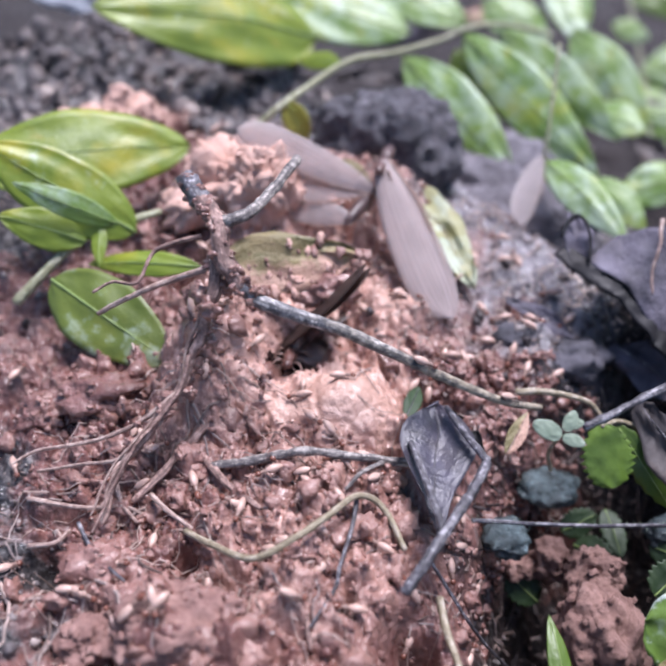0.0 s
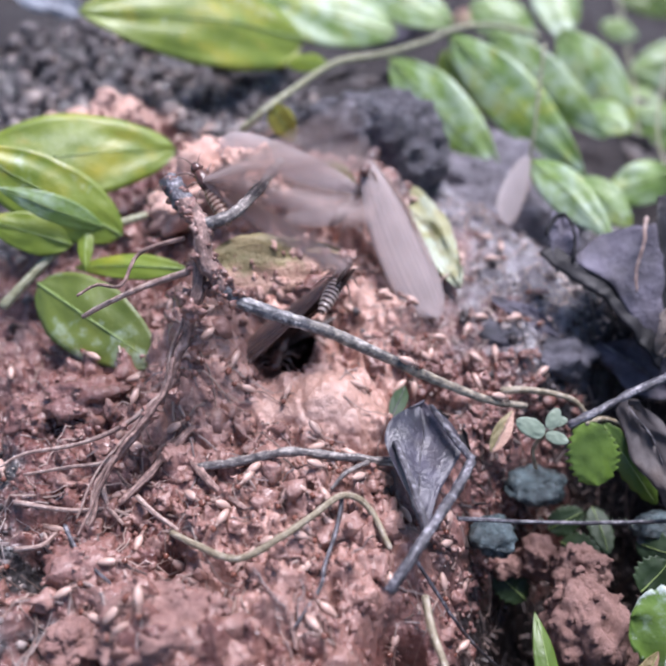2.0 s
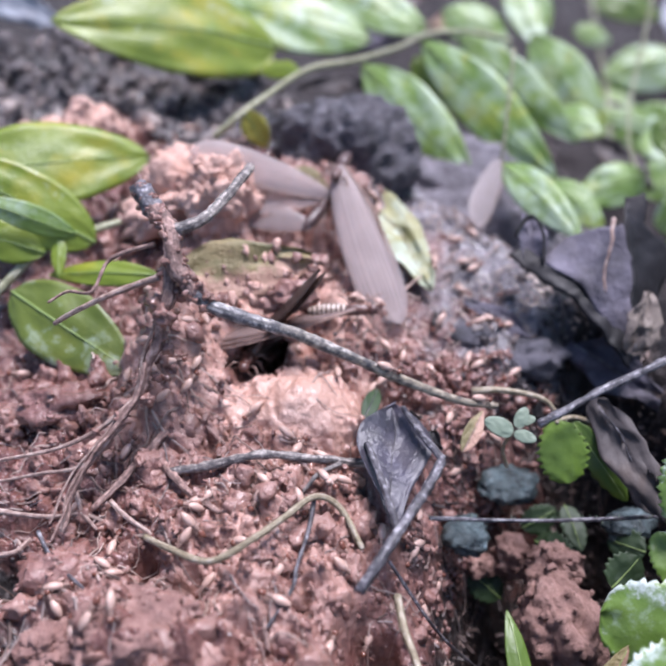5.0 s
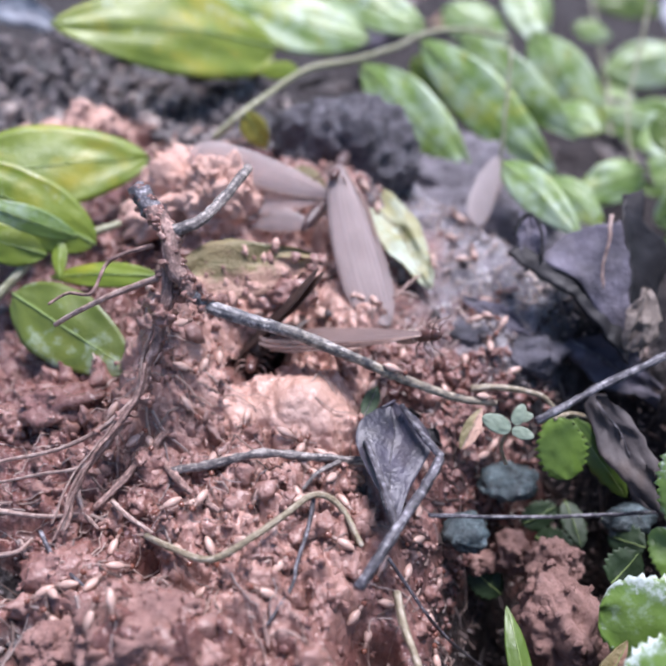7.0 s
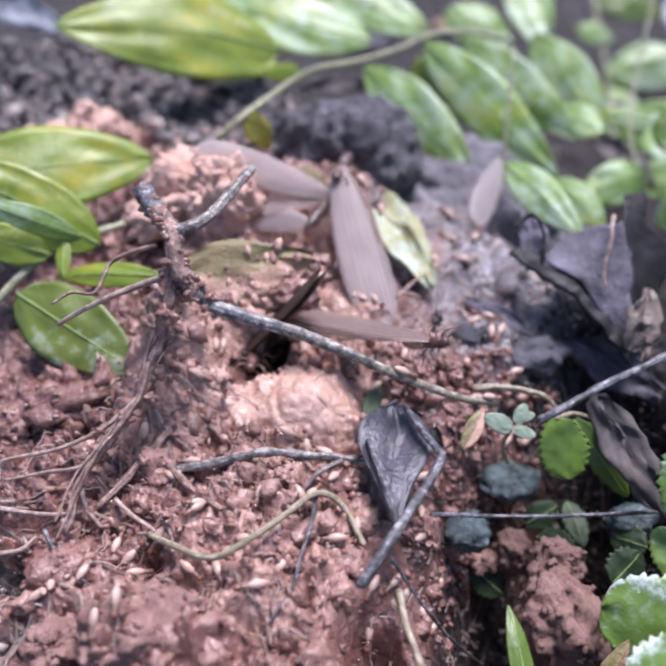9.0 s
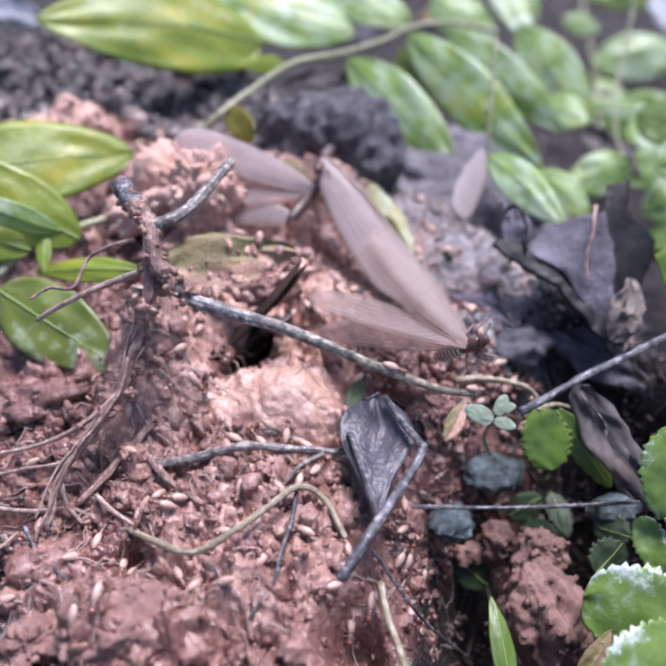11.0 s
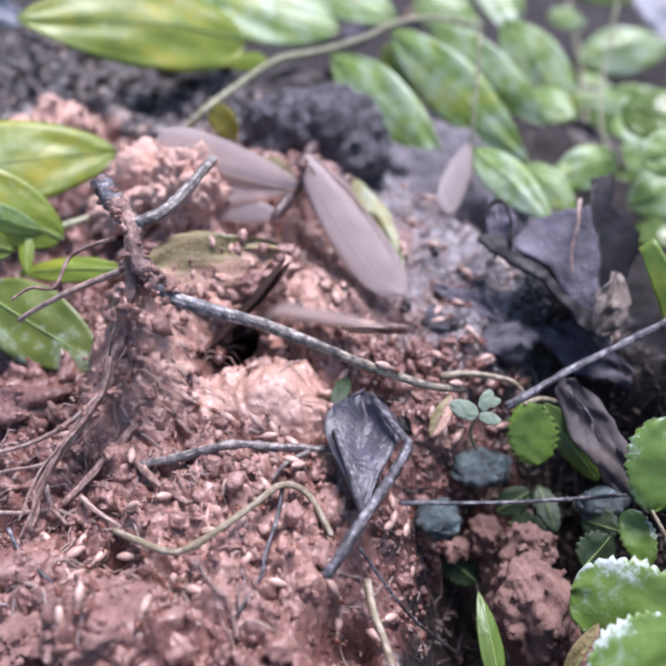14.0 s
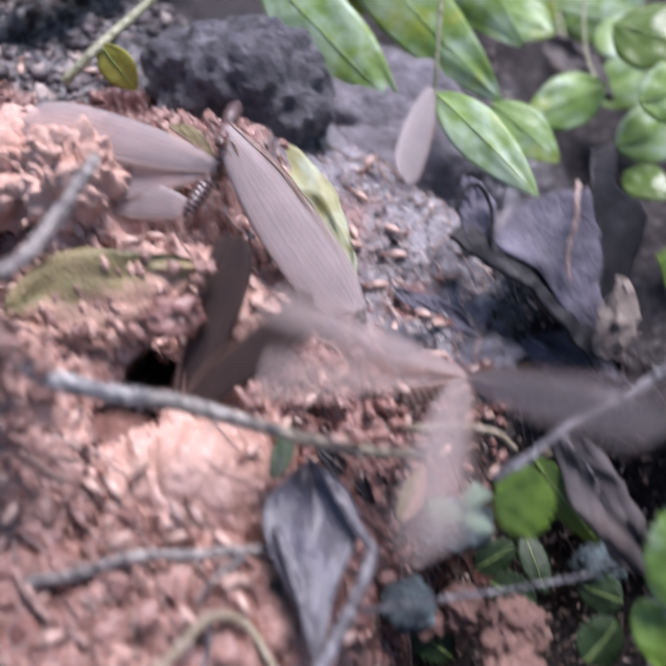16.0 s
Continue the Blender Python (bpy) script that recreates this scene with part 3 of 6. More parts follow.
def redness(x, y):
    """How far the ground is red soil (1) or dark humus (0)."""
    edge = 0.056 - 0.10 * max(0.0, y - 0.165) + 0.012 * math.sin(y * 60) + 0.003 * max(0.0, min(1.0, (0.135 - y) / 0.025))
    a = max(0.0, min(1.0, (edge - x) / 0.016 + 0.5))
    b = max(0.0, min(1.0, (0.262 + 0.020 * max(0.0, min(1.0, (0.008 - x) / 0.02)) - 0.25 * x - y) / 0.016 + 0.5))
    c = math.exp(-((x - 0.082) / 0.008) ** 2 - ((y - 0.185) / 0.01) ** 2) * 0.8
    far = max(0.0, min(1.0, (x + 0.060) / 0.030)) * max(0.0, min(1.0, (y - 0.01) / 0.04))
    d = 0.60 * max(0.0, min(1.0, (edge + 0.045 - x) / 0.02)) * max(0.0, min(1.0, (0.232 - y) / 0.02)) * max(0.0, min(1.0, (y - 0.118) / 0.02)) * max(0.0, min(1.0, (x + 0.110) / 0.030))
    # Damp spots and gaps between clods, whose shade is coloured in.
    wet = sum(k * math.exp(-((x - px) / rx) ** 2 - ((y - py) / ry) ** 2) for px, py, rx, ry, k in DARKS)
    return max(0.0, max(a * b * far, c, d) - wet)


CLAYS = [(0.0354, 0.1505, 0.0112, 0.0098), (*(0.0233, 0.1499, 0.0059)[:2], 0.006, 0.004), (*(0.0104, 0.2226, 0.0214)[:2], 0.013, 0.009), (*(0.0521, 0.1835, 0.0051)[:2], 0.007, 0.006), (*(-0.0298, 0.2788, 0.0124)[:2], 0.02, 0.005), (*(0.0298, 0.1955, 0.0079)[:2], 0.006, 0.004)]


def clayness(x, y):
    """How far the soil is smooth wet clay."""
    return min(1.0, sum(1.15 * math.exp(-(((x - a) / rx) ** 2 + ((y - b) / ry) ** 2) ** 2) for a, b, rx, ry in CLAYS if abs(x - a) < 3 * rx and abs(y - b) < 3 * ry))


def height(x, y):
    z = ground_z(x, y)
    r = redness(x, y)
    v = Vector((x, y, 0))
    rough = 1 - max(0.8 * clayness(x, y), 0.45 * slateness(x, y))
    fade = math.exp(-max(0.0, max(abs(x - 0.04) - 0.2, abs(y - 0.22) - 0.25)) * 4)
    fade *= rough
    z += fade * (0.0030 * noise.noise(v * 75) + 0.0016 * noise.noise(v * 190 + Vector((5, 3, 1))))
    billow = 0.0
    for k, (f, a) in enumerate(((95, 1.25), (230, 0.72), (560, 0.36), (1200, 0.20))):
        billow += a * abs(noise.noise(Vector((x, 0.66 * y, 0)) * f + Vector((k * 3.3, 1.7, 0.4))))
    z += fade * (0.0030 + 0.0042 * r) * (billow - 0.45)
    cell = noise.voronoi(v * 380 + Vector((2, 9, 4)) + 0.4 * noise.noise_vector(v * 300))[0][0]
    z += fade * (0.0003 + 0.0005 * r) * (0.5 - min(cell, 1.0))
    return z


def axis(lo, hi, step, far):
    inner = list(np.arange(lo, hi, step))
    out, d, p = [], step, lo
    while p > -far:
        d *= 1.35
        p -= d
        out.append(p)
    tail, d, p = [], step, inner[-1]
    while p < far:
        d *= 1.35
        p += d
        tail.append(p)
    return out[::-1] + inner + tail


MOUTH = (0.0244, 0.1691, 0.5517, 0.8341, 0.0128, 0.0040)


def in_mouth(x, y, grow=1.0):
    """Whether a spot lies in the oval mouth of the nest tunnel."""
    cx, cy, ex, ey, a, b = MOUTH
    u, v = (x - cx) * ex + (y - cy) * ey, (y - cy) * ex - (x - cx) * ey
    return (u / (a * grow)) ** 2 + (v / (b * grow)) ** 2 < 1


def build_tunnel(ground):
    """The nest tunnel: an oval soil-walled gallery that slants down and back from its mouth, along the camera's view to
    look dark.
    """
    cx, cy, ex, ey, a, b = MOUTH
    rows, n = [], 40
    for i in range(22):
        k = max(0, i - 2) / 19
        ring = []
        for j in range(n):
            t = 2 * math.pi * j / n
            wide = (1.12 - 0.05 * i) if i < 3 else 1.0 - 0.30 * k
            u, v = a * wide * math.cos(t), b * wide * math.sin(t)
            x, y = cx + ex * u - ey * v, cy + ey * u + ex * v
            q = Vector((x, y, height(x, y) + 0.0003 - (0.0006 if i < 2 else 0.0))) + Vector((0.05, 0.74, -0.67)) * 0.045 * k
            ring.append(q + 0.0010 * min(1.0, 6 * k) * noise.noise_vector(q * 320))
        rows.append(ring)
    mid = sum(rows[-1], Vector()) / n
    rows.append([mid] * n)
    part("tunnel_wall", grid_mesh("tunnel_wall", rows, closed=True), CRUMB, ground, "soil gallery of the nest, slanted along the camera view")


def build_ground():
    xs, ys = axis(-0.075, 0.155, 0.00045, 40), axis(0.072, 0.38, 0.0005, 40)
    verts, reds, clays, cores, muds = [], [], [], [], []
    for y in ys:
        for x in xs:
            verts.append((x, y, height(x, y)))
            reds.append(redness(x, y))
            clays.append(clayness(x, y))
            muds.append(slateness(x, y))
            # Lobes of the paler middle, also set against the view's darker edges.
            cores.append(max(0.55 * math.exp(-((x - 0.004) / 0.016) ** 2 - ((y - 0.158) / 0.020) ** 2), math.exp(-((x - 0.030) / 0.030) ** 2 - ((y - 0.178) / 0.055) ** 2), 0.50 * math.exp(-((x - 0.024) / 0.028) ** 2 - ((y - 0.120) / 0.034) ** 2)))
    nx = len(xs)
    idx = np.arange(len(xs) * len(ys)).reshape(len(ys), nx)
    quads = np.stack([idx[:-1, :-1], idx[:-1, 1:], idx[1:, 1:], idx[1:, :-1]], -1).reshape(-1, 4)
    data = bpy.data.meshes.new("ground")
    mids = [(sum(verts[k][0] for k in q) / 4, sum(verts[k][1] for k in q) / 4) for q in quads.tolist()]
    quads = quads[[not in_mouth(*m) for m in mids]]
    data.from_pydata(verts, [], quads.tolist())
    att = data.attributes.new("red", "FLOAT", "POINT")
    att.data.foreach_set("value", reds)
    att = data.attributes.new("clay", "FLOAT", "POINT")
    att.data.foreach_set("value", clays)
    att = data.attributes.new("slate", "FLOAT", "POINT")
    att.data.foreach_set("value", muds)
    att = data.attributes.new("pale_core", "FLOAT", "POINT")
    att.data.foreach_set("value", cores)
    data.polygons.foreach_set("use_smooth", [True] * len(quads))
    data.update()
    ground = part("ground", data, SOIL)
    build_tunnel(ground)
    return tagged(ground, "crumbly red soil over dark gritty humus with a nest hole", "ground", kind="structure")


GROUND = build_ground()


def lump_shapes(shapes, fine, seed):
    """Templates of uneven lumps: points and faces."""
    temps = []
    for s in range(shapes):
        bm = bmesh.new()
        bmesh.ops.create_icosphere(bm, subdivisions=(2 if s % 2 else 1) + fine, radius=1)
        co = [v.co * (1 + (0.75 if fine else 1.15) * noise.noise(v.co * 1.9 + Vector((s * 3.1, seed, 0))) + 0.3 * fine * noise.noise(v.co * 4.5 + Vector((seed, s * 1.3, 0)))) for v in bm.verts]
        fc = [[v.index for v in f.verts] for f in bm.faces]
        bm.free()
        temps.append((np.array([tuple(c) for c in co]), np.array(fc)))
    return temps


def scatter(name, count, zone, sizes, mat, label, category, seed, shapes=10, sink=-0.05, fine=0):
    """Many small lumps as one object."""
    rnd = random.Random(seed)
    temps = lump_shapes(shapes, fine, seed)
    vs, fs, base = [], [], 0
    made = 0
    while made < count:
        spot = zone(rnd)
        if spot is None:
            continue
        x, y = spot
        size = sizes[0] + (sizes[1] - sizes[0]) * rnd.random() ** 2.6
        co, fc = temps[rnd.randrange(shapes)]
        rot = np.array(Euler((rnd.uniform(0, 6), rnd.uniform(0, 6), rnd.uniform(0, 6))).to_matrix())
        co = (co * np.array([1, rnd.uniform(0.6, 1), rnd.uniform(0.5, 0.9)])) @ rot.T * size
        vs.append(co + np.array([x, y, height(x, y) - size * sink]))
        fs.append(fc + base)
        base += len(co)
        made += 1
    data = bpy.data.meshes.new(name)
    faces = np.concatenate(fs)
    data.from_pydata(np.concatenate(vs).tolist(), [], faces.tolist())
    data.polygons.foreach_set("use_smooth", [True] * len(faces))
    tagged(part(name, data, mat), label, category, kind="stuff")


def zone_red(rnd):
    x, y = rnd.uniform(-0.06, 0.075), rnd.uniform(0.085, 0.27)
    if in_mouth(x, y, 1.1):
        return None
    return (x, y) if redness(x, y) > rnd.uniform(0.25, 0.8) and ground_z(x, y) > -0.03 and clayness(x, y) < rnd.uniform(0.05, 0.5) else None


def zone_dark(rnd):
    x, y = rnd.uniform(-0.08, 0.16), rnd.uniform(0.09, 0.37)
    return (x, y) if redness(x, y) < rnd.uniform(0.2, 0.7) and slateness(x, y) < rnd.uniform(0.3, 1.3) and not (ground_z(x, y) < -0.016 and y < 0.19) else None


scatter("red_soil_crumbs", 2400, zone_red, (0.00025, 0.0012), CRUMB, "loose pinkish red soil crumbs strewn over the mound", "soil crumbs", 4)


def zone_lumps(rnd):
    spot = zone_red(rnd)
    return spot if spot and height(*spot) > -0.001 and clayness(*spot) < 0.1 else None


def zone_near(rnd):
    spot = zone_lumps(rnd)
    return spot if spot and 0.088 < spot[1] < 0.150 and spot[0] > -0.035 else None


def zone_back(rnd):
    spot = zone_lumps(rnd)
    return spot if spot and not (0.088 < spot[1] < 0.150 and spot[0] > -0.035) else None


def soil_lumps(count, seed):
    """Knobbly lumps bedded in the foot of the mound, each a piece of the ground."""
    rnd = random.Random(seed)
    meshes = []
    for co, fc in lump_shapes(8, 1, seed):
        data = bpy.data.meshes.new("soil_lump")
        data.from_pydata(co.tolist(), [], fc.tolist())
        data.polygons.foreach_set("use_smooth", [True] * len(fc))
        meshes.append(data)
    made = 0
    while made < count:
        spot = zone_near(rnd)
        if spot is None:
            continue
        size = 0.0010 + 0.0027 * rnd.random() ** 2.4
        m = pose(spot[0], spot[1], height(*spot) - 0.3 * size, rnd.uniform(0, 360), rnd.uniform(0, 360), rnd.uniform(0, 360))
        part("soil_lump", meshes[made % 8], CRUMB, GROUND, "", m @ Matrix.Diagonal((size, size * rnd.uniform(0.6, 1), size * rnd.uniform(0.5, 0.9), 1)))
        made += 1


soil_lumps(300, 16)
scatter("red_soil_lumps", 440, zone_back, (0.0010, 0.0036), CRUMB, "knobbly pinkish red soil lumps bedded in the mound", "soil lumps", 6, 12, 0.30, 1)
scatter("grey_grit", 4600, zone_dark, (0.0003, 0.0017), GRIT, "dark grey grit and pale specks on the humus", "grit", 9)


def zone_lip(rnd):
    x, y = rnd.uniform(0.052, 0.098), rnd.uniform(0.100, 0.168)
    return (x, y) if redness(x, y) < 0.7 and ground_z(x, y) > -0.036 else None


scatter("fallen_soil_crumbs", 620, zone_lip, (0.0004, 0.0021), CRUMB, "pinkish soil crumbs fallen over the dark lip of the hollow", "soil crumbs", 19, 10, 0.1, 1)


def zone_bank(rnd):
    x, y = rnd.uniform(-0.10, 0.075), rnd.uniform(0.262, 0.372)
    return (x, y) if redness(x, y) < 0.6 else None


scatter("bank_gravel", 1500, zone_bank, (0.0006, 0.0040), GRIT, "dark gravel and pale chips on the bank behind the mound", "gravel", 14)


def flakes(count, zone, mat, label, seed, name, long=0.0032):
    """Thin chips of wood, straw and husk as one object."""
    rnd = random.Random(seed)
    vs, fs = [], []
    while len(fs) < count * 6:
        spot = zone(rnd)
        if spot is None:
            continue
        x, y = spot
        a, b, c = rnd.uniform(0.35, 1) * long * 0.5, rnd.uniform(0.10, 0.24) * long * 0.5, rnd.uniform(0.05, 0.14) * long * 0.5
        m = pose(x, y, height(x, y) + c * 1.2, rnd.uniform(-35, 35), rnd.uniform(-30, 30), rnd.uniform(0, 360))
        k = len(vs)
        for sx, sy, sz in itertools.product((-1, 1), (-1, 1), (-1, 1)):
            tap = rnd.uniform(0.35, 1.0)
            vs.append(tuple(m @ Vector((sy * b * tap, sx * a, sz * c * tap))))
        fs += [(k, k + 1, k + 3, k + 2), (k + 4, k + 6, k + 7, k + 5), (k, k + 4, k + 5, k + 1), (k + 2, k + 3, k + 7, k + 6), (k, k + 2, k + 6, k + 4), (k + 1, k + 5, k + 7, k + 3)]
    data = bpy.data.meshes.new(name)
    data.from_pydata(vs, [], fs)
    tagged(part(name, data, mat), label, "litter", kind="stuff")


def zone_mid(rnd):
    x, y = rnd.uniform(0.045, 0.125), rnd.uniform(0.10, 0.235)
    return (x, y) if redness(x, y) < rnd.uniform(0.3, 1.0) else None


flakes(1000, zone_mid, CHIP, "pale wood chips and straw shreds on the soil", 31, "wood_chips")
flakes(260, zone_red, CHIP, "pinkish husks and shreds among the red crumbs", 32, "husk_shreds", 0.0028)
flakes(500, zone_dark, CHIP, "pale shreds scattered on dark humus", 33, "litter_shreds", 0.0030)


def fibres(count, zone, mat, label, seed, name, thick=0.00028, step=0.0016):
    """A tangle of hair-thin roots over the soil, as one object."""
    rnd = random.Random(seed)
    vs, fs = [], []
    made = 0
    while made < count:
        spot = zone(rnd)
        if spot is None:
            continue
        made += 1
        x, y = spot
        a, r = rnd.uniform(0, 6.28), rnd.uniform(0.00010, thick)
        n = rnd.randrange(5, 12)
        pts = []
        for i in range(n):
            pts.append((x, y, height(x, y) + r + 0.0006 * math.sin(math.pi * i / (n - 1))))
            a += rnd.uniform(-0.45, 0.45)
            x, y = x + step * math.cos(a), y + step * math.sin(a)
        for i, q in enumerate(pts):
            k = len(vs)
            rr = r * (1 - 0.6 * i / n)
            d = Vector(pts[min(i + 1, n - 1)]) - Vector(pts[max(i - 1, 0)])
            sd = d.cross(Vector((0, 0, 1))).normalized() * rr
            vs += [tuple(Vector(q) + sd), tuple(Vector(q) + Vector((0, 0, rr))), tuple(Vector(q) - sd), tuple(Vector(q) - Vector((0, 0, rr)))]
            if i:
                fs += [(k - 4 + j, k - 4 + (j + 1) % 4, k + (j + 1) % 4, k + j) for j in range(4)]
    data = bpy.data.meshes.new(name)
    data.from_pydata(vs, [], fs)
    tagged(part(name, data, mat), label, "roots", kind="stuff")


fibres(260, zone_red, CHIP, "hair-thin pale and brown roots tangled in red soil", 41, "fine_roots")
fibres(120, zone_mid, CHIP, "hair-thin roots and stalks on the dark soil", 42, "fine_stalks")

flakes(320, zone_bank, CHIP, "pale chips strewn over the dark bank", 34, "bank_chips", 0.0055)


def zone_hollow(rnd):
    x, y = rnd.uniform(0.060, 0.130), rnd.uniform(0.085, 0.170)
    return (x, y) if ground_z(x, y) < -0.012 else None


flakes(420, zone_hollow, SHADELITTER, "rotten leaf shreds in the hollow, toned as shaded", 35, "hollow_litter", 0.0058)
fibres(150, zone_hollow, SHADELITTER, "thin stalks and roots in the hollow, toned as shaded", 44, "hollow_stalks", 0.00035, 0.0024)


def zone_mat(rnd):
    x, y = rnd.uniform(-0.040, 0.012), rnd.uniform(0.105, 0.170)
    return (x, y) if rnd.random() < math.exp(-((x + 0.012 - 0.5 * (y - 0.135)) / 0.014) ** 2) else None


fibres(60, zone_mat, CHIP, "mat of thin pale rootlets around the taproot", 43, "rootlet_mat", 0.00042, 0.0022)


# ---- clods and stones ----
def clod(name, at, r, label, category, mat=CLOD, rough=0.3, seed=1.0, turn=0.0, detail=4, sink=0.3):
    ob = part(name, lump_mesh(name, *r, rough, seed, detail), mat)
    ob.matrix_basis = pose(at[0], at[1], at[2] + r[2] * (1 - sink) * 0.5, 0, 0, turn)
    if category in ("soil clod", "clay lump"):
        rnd = random.Random(int(seed * 10))
        co = [v.co.copy() for v in ob.data.vertices if v.co.z > -0.1 * r[2]]
        for _ in range(22):
            q = rnd.choice(co)
            k = min(r) * rnd.uniform(0.05, 0.20)
            part("crumb", lump_mesh("crumb", k, k * 0.75, k * 0.6, 1.0, rnd.uniform(0, 50), 2, 2.4), mat, ob, "", Matrix.Translation(q))
    return tagged(ob, label, category)


clod("soil_clod", (0.0838, 0.1047, -0.034), (0.0085, 0.012, 0.012), "large dry reddish brown soil clod in the hollow", "soil clod", CLOD, 0.32, 3.2, 8, 5)
clod("soil_clod", (0.087, 0.1197, -0.032), (0.0062, 0.006, 0.006), "round reddish soil clod leaning on a larger one", "soil clod", CLOD, 0.32, 6.1, 0, 5)
clod("soil_clod", (0.0788, 0.1268, -0.035), (0.0040, 0.0052, 0.0058), "small upright reddish soil clod in the hollow", "soil clod", CLOD, 0.4, 9.4)
clod("soil_clod", (0.0724, 0.1261, -0.036), (0.0042, 0.003, 0.003), "small flat reddish soil clod in the hollow", "soil clod", CLOD, 0.4, 5.3)
clod("clay_lump", (0.0104, 0.2184, 0.0185), (0.0150, 0.010, 0.0095), "broken pink clay lump on top of the mound", "clay lump", CLAY, 0.62, 7.7, 10, 5, 0.8)
clod("clay_lump", (0.0186, 0.2098, 0.0195), (0.0098, 0.0075, 0.0120), "steep broken pink clay lump on top of the mound", "clay lump", CLAY, 0.5, 11.7, 10, 5, 0.7)
# Two clods added above the tunnel mouth to hold light off it.
clod("soil_clod", (0.0302, 0.1803, 0.0134), (0.0065, 0.0050, 0.0034), "pinkish soil clod added over the nest hole to shade it", "soil clod", CRUMB, 0.4, 23.5, 20, 4, 0.9)
clod("soil_clod", (0.0345, 0.1776, 0.0150), (0.0060, 0.0050, 0.0036), "pinkish soil clod added over the nest hole to shade it", "soil clod", CRUMB, 0.4, 27.5, 0, 4, 0.9)
clod("clay_lump", (-0.0245, 0.2684, 0.0141), (0.0095, 0.008, 0.0085), "pale pink clay ridge at the back of the mound", "clay lump", CLAY, 0.45, 1.9, 3, 5, 0.7)
clod("clay_lump", (-0.0383, 0.2604, 0.0172), (0.0110, 0.008, 0.0055), "low pale pink clay hump at the back of the mound", "clay lump", CLAY, 0.45, 31.9, 3, 5, 0.7)
clod("soil_clod", (-0.0012, 0.0990, 0.0055), (0.0100, 0.0090, 0.0060), "large pale pinkish soil clod at the foot of the mound", "soil clod", PINKCLOD, 0.34, 12.5, 0, 5, 0.8)
clod("soil_clod", (-0.0180, 0.1000, 0.0025), (0.0058, 0.0052, 0.0032), "coarse pinkish soil clod at the foot of the mound", "soil clod", PINKCLOD, 0.62, 18.3, 30, 5, 0.8)
clod("soil_clod", (-0.0207, 0.1554, 0.0089), (0.0085, 0.006, 0.005), "crumbly brown soil clod among the roots", "soil clod", CRUMB, 0.45, 17.5, 0, 4, 0.8)
clod("soil_clod", (-0.0353, 0.1564, 0.0047), (0.0065, 0.006, 0.005), "crumbly brown soil clod among the roots", "soil clod", CRUMB, 0.45, 18.5, 0, 4, 0.8)
clod("soil_clod", (-0.0171, 0.1145, 0.004), (0.0075, 0.0055, 0.004), "crumbly brown soil clod among the roots", "soil clod", CRUMB, 0.45, 21.5, 0, 4, 0.8)
clod("pebble", (0.0811, 0.1401, -0.024), (0.0072, 0.0055, 0.0030), "wet blue-grey stone half hidden in the hollow", "stone", BLUESTONE, 0.30, 2.5)
clod("pebble", (0.0673, 0.1257, -0.02), (0.0050, 0.0052, 0.0024), "wet blue-grey stone half hidden in the hollow", "stone", BLUESTONE, 0.30, 4.5)
clod("pebble", (0.1081, 0.1285, -0.03), (0.006, 0.0045, 0.003), "wet blue-grey stone half hidden in the hollow", "stone", BLUESTONE, 0.30, 8.5)
clod("pebble", (0.0783, 0.1749, -0.0072), (0.006, 0.005, 0.0035), "small grey stone bedded in the soil", "stone", STONE, 0.3, 8.1)
clod("pebble", (0.0932, 0.1702, -0.0134), (0.009, 0.006, 0.005), "grey-brown stone bedded in the soil", "stone", STONE, 0.35, 28.1)
clod("rock", (0.0550, 0.2479, 0.0048), (0.0235, 0.015, 0.0205), "rough dark grey rock with pale specks behind the mound", "rock", CRUST, 0.22, 5.7, -28, 5, 0.9)
clod("rock", (0.0822, 0.2680, -0.0275), (0.038, 0.024, 0.024), "smooth grey-violet rock ridge behind a darker rock", "rock", SLATE, 0.17, 13.3, -35, 5, 0.9)
clod("rock", (0.0916, 0.2487, -0.0289), (0.034, 0.020, 0.020), "smooth grey-violet rock face beside the mound", "rock", SLATE, 0.17, 3.3, -24, 5, 0.9)


# ---- sticks, roots and stems ----
plant = thing("uprooted_twig", "soil-caked grey twig with broken fork and roots over the hole", "twig", at=(0.0123, 0.1609, 0.042))
ORG = plant.location.copy()


def rel(pts, org):
    return [Vector(p) - org for p in pts]


stem("twig_stem", rel([(0.0159, 0.1540, 0.0390), (0.0192, 0.1527, 0.0354), (0.0275, 0.1502, 0.0322), (0.0358, 0.1497, 0.0274), (0.0442, 0.1474, 0.0228), (0.0529, 0.1451, 0.0176), (0.0619, 0.1443, 0.0112), (0.0699, 0.1441, 0.0058), (0.0786, 0.1469, -0.0008)], ORG), 0.00165, 0.0008, TWIGBARK, plant, "weathered grey stem")
stem("stump", rel([(0.0058, 0.1781, 0.049), (0.0096, 0.1693, 0.049), (0.0127, 0.1635, 0.048), (0.0127, 0.1583, 0.044), (0.0159, 0.154, 0.039)], ORG), 0.0020, 0.0019, DIRTBARK, plant, "soil-caked stump", 10, 0.35)
stem("broken_end", rel([(0.0054, 0.1790, 0.0492), (0.0070, 0.1752, 0.0492), (0.0092, 0.1702, 0.0490)], ORG), 0.0021, 0.0024, DARKTWIG, plant, "dark grey broken end", 10, 0.45)
rnd_c = random.Random(3)
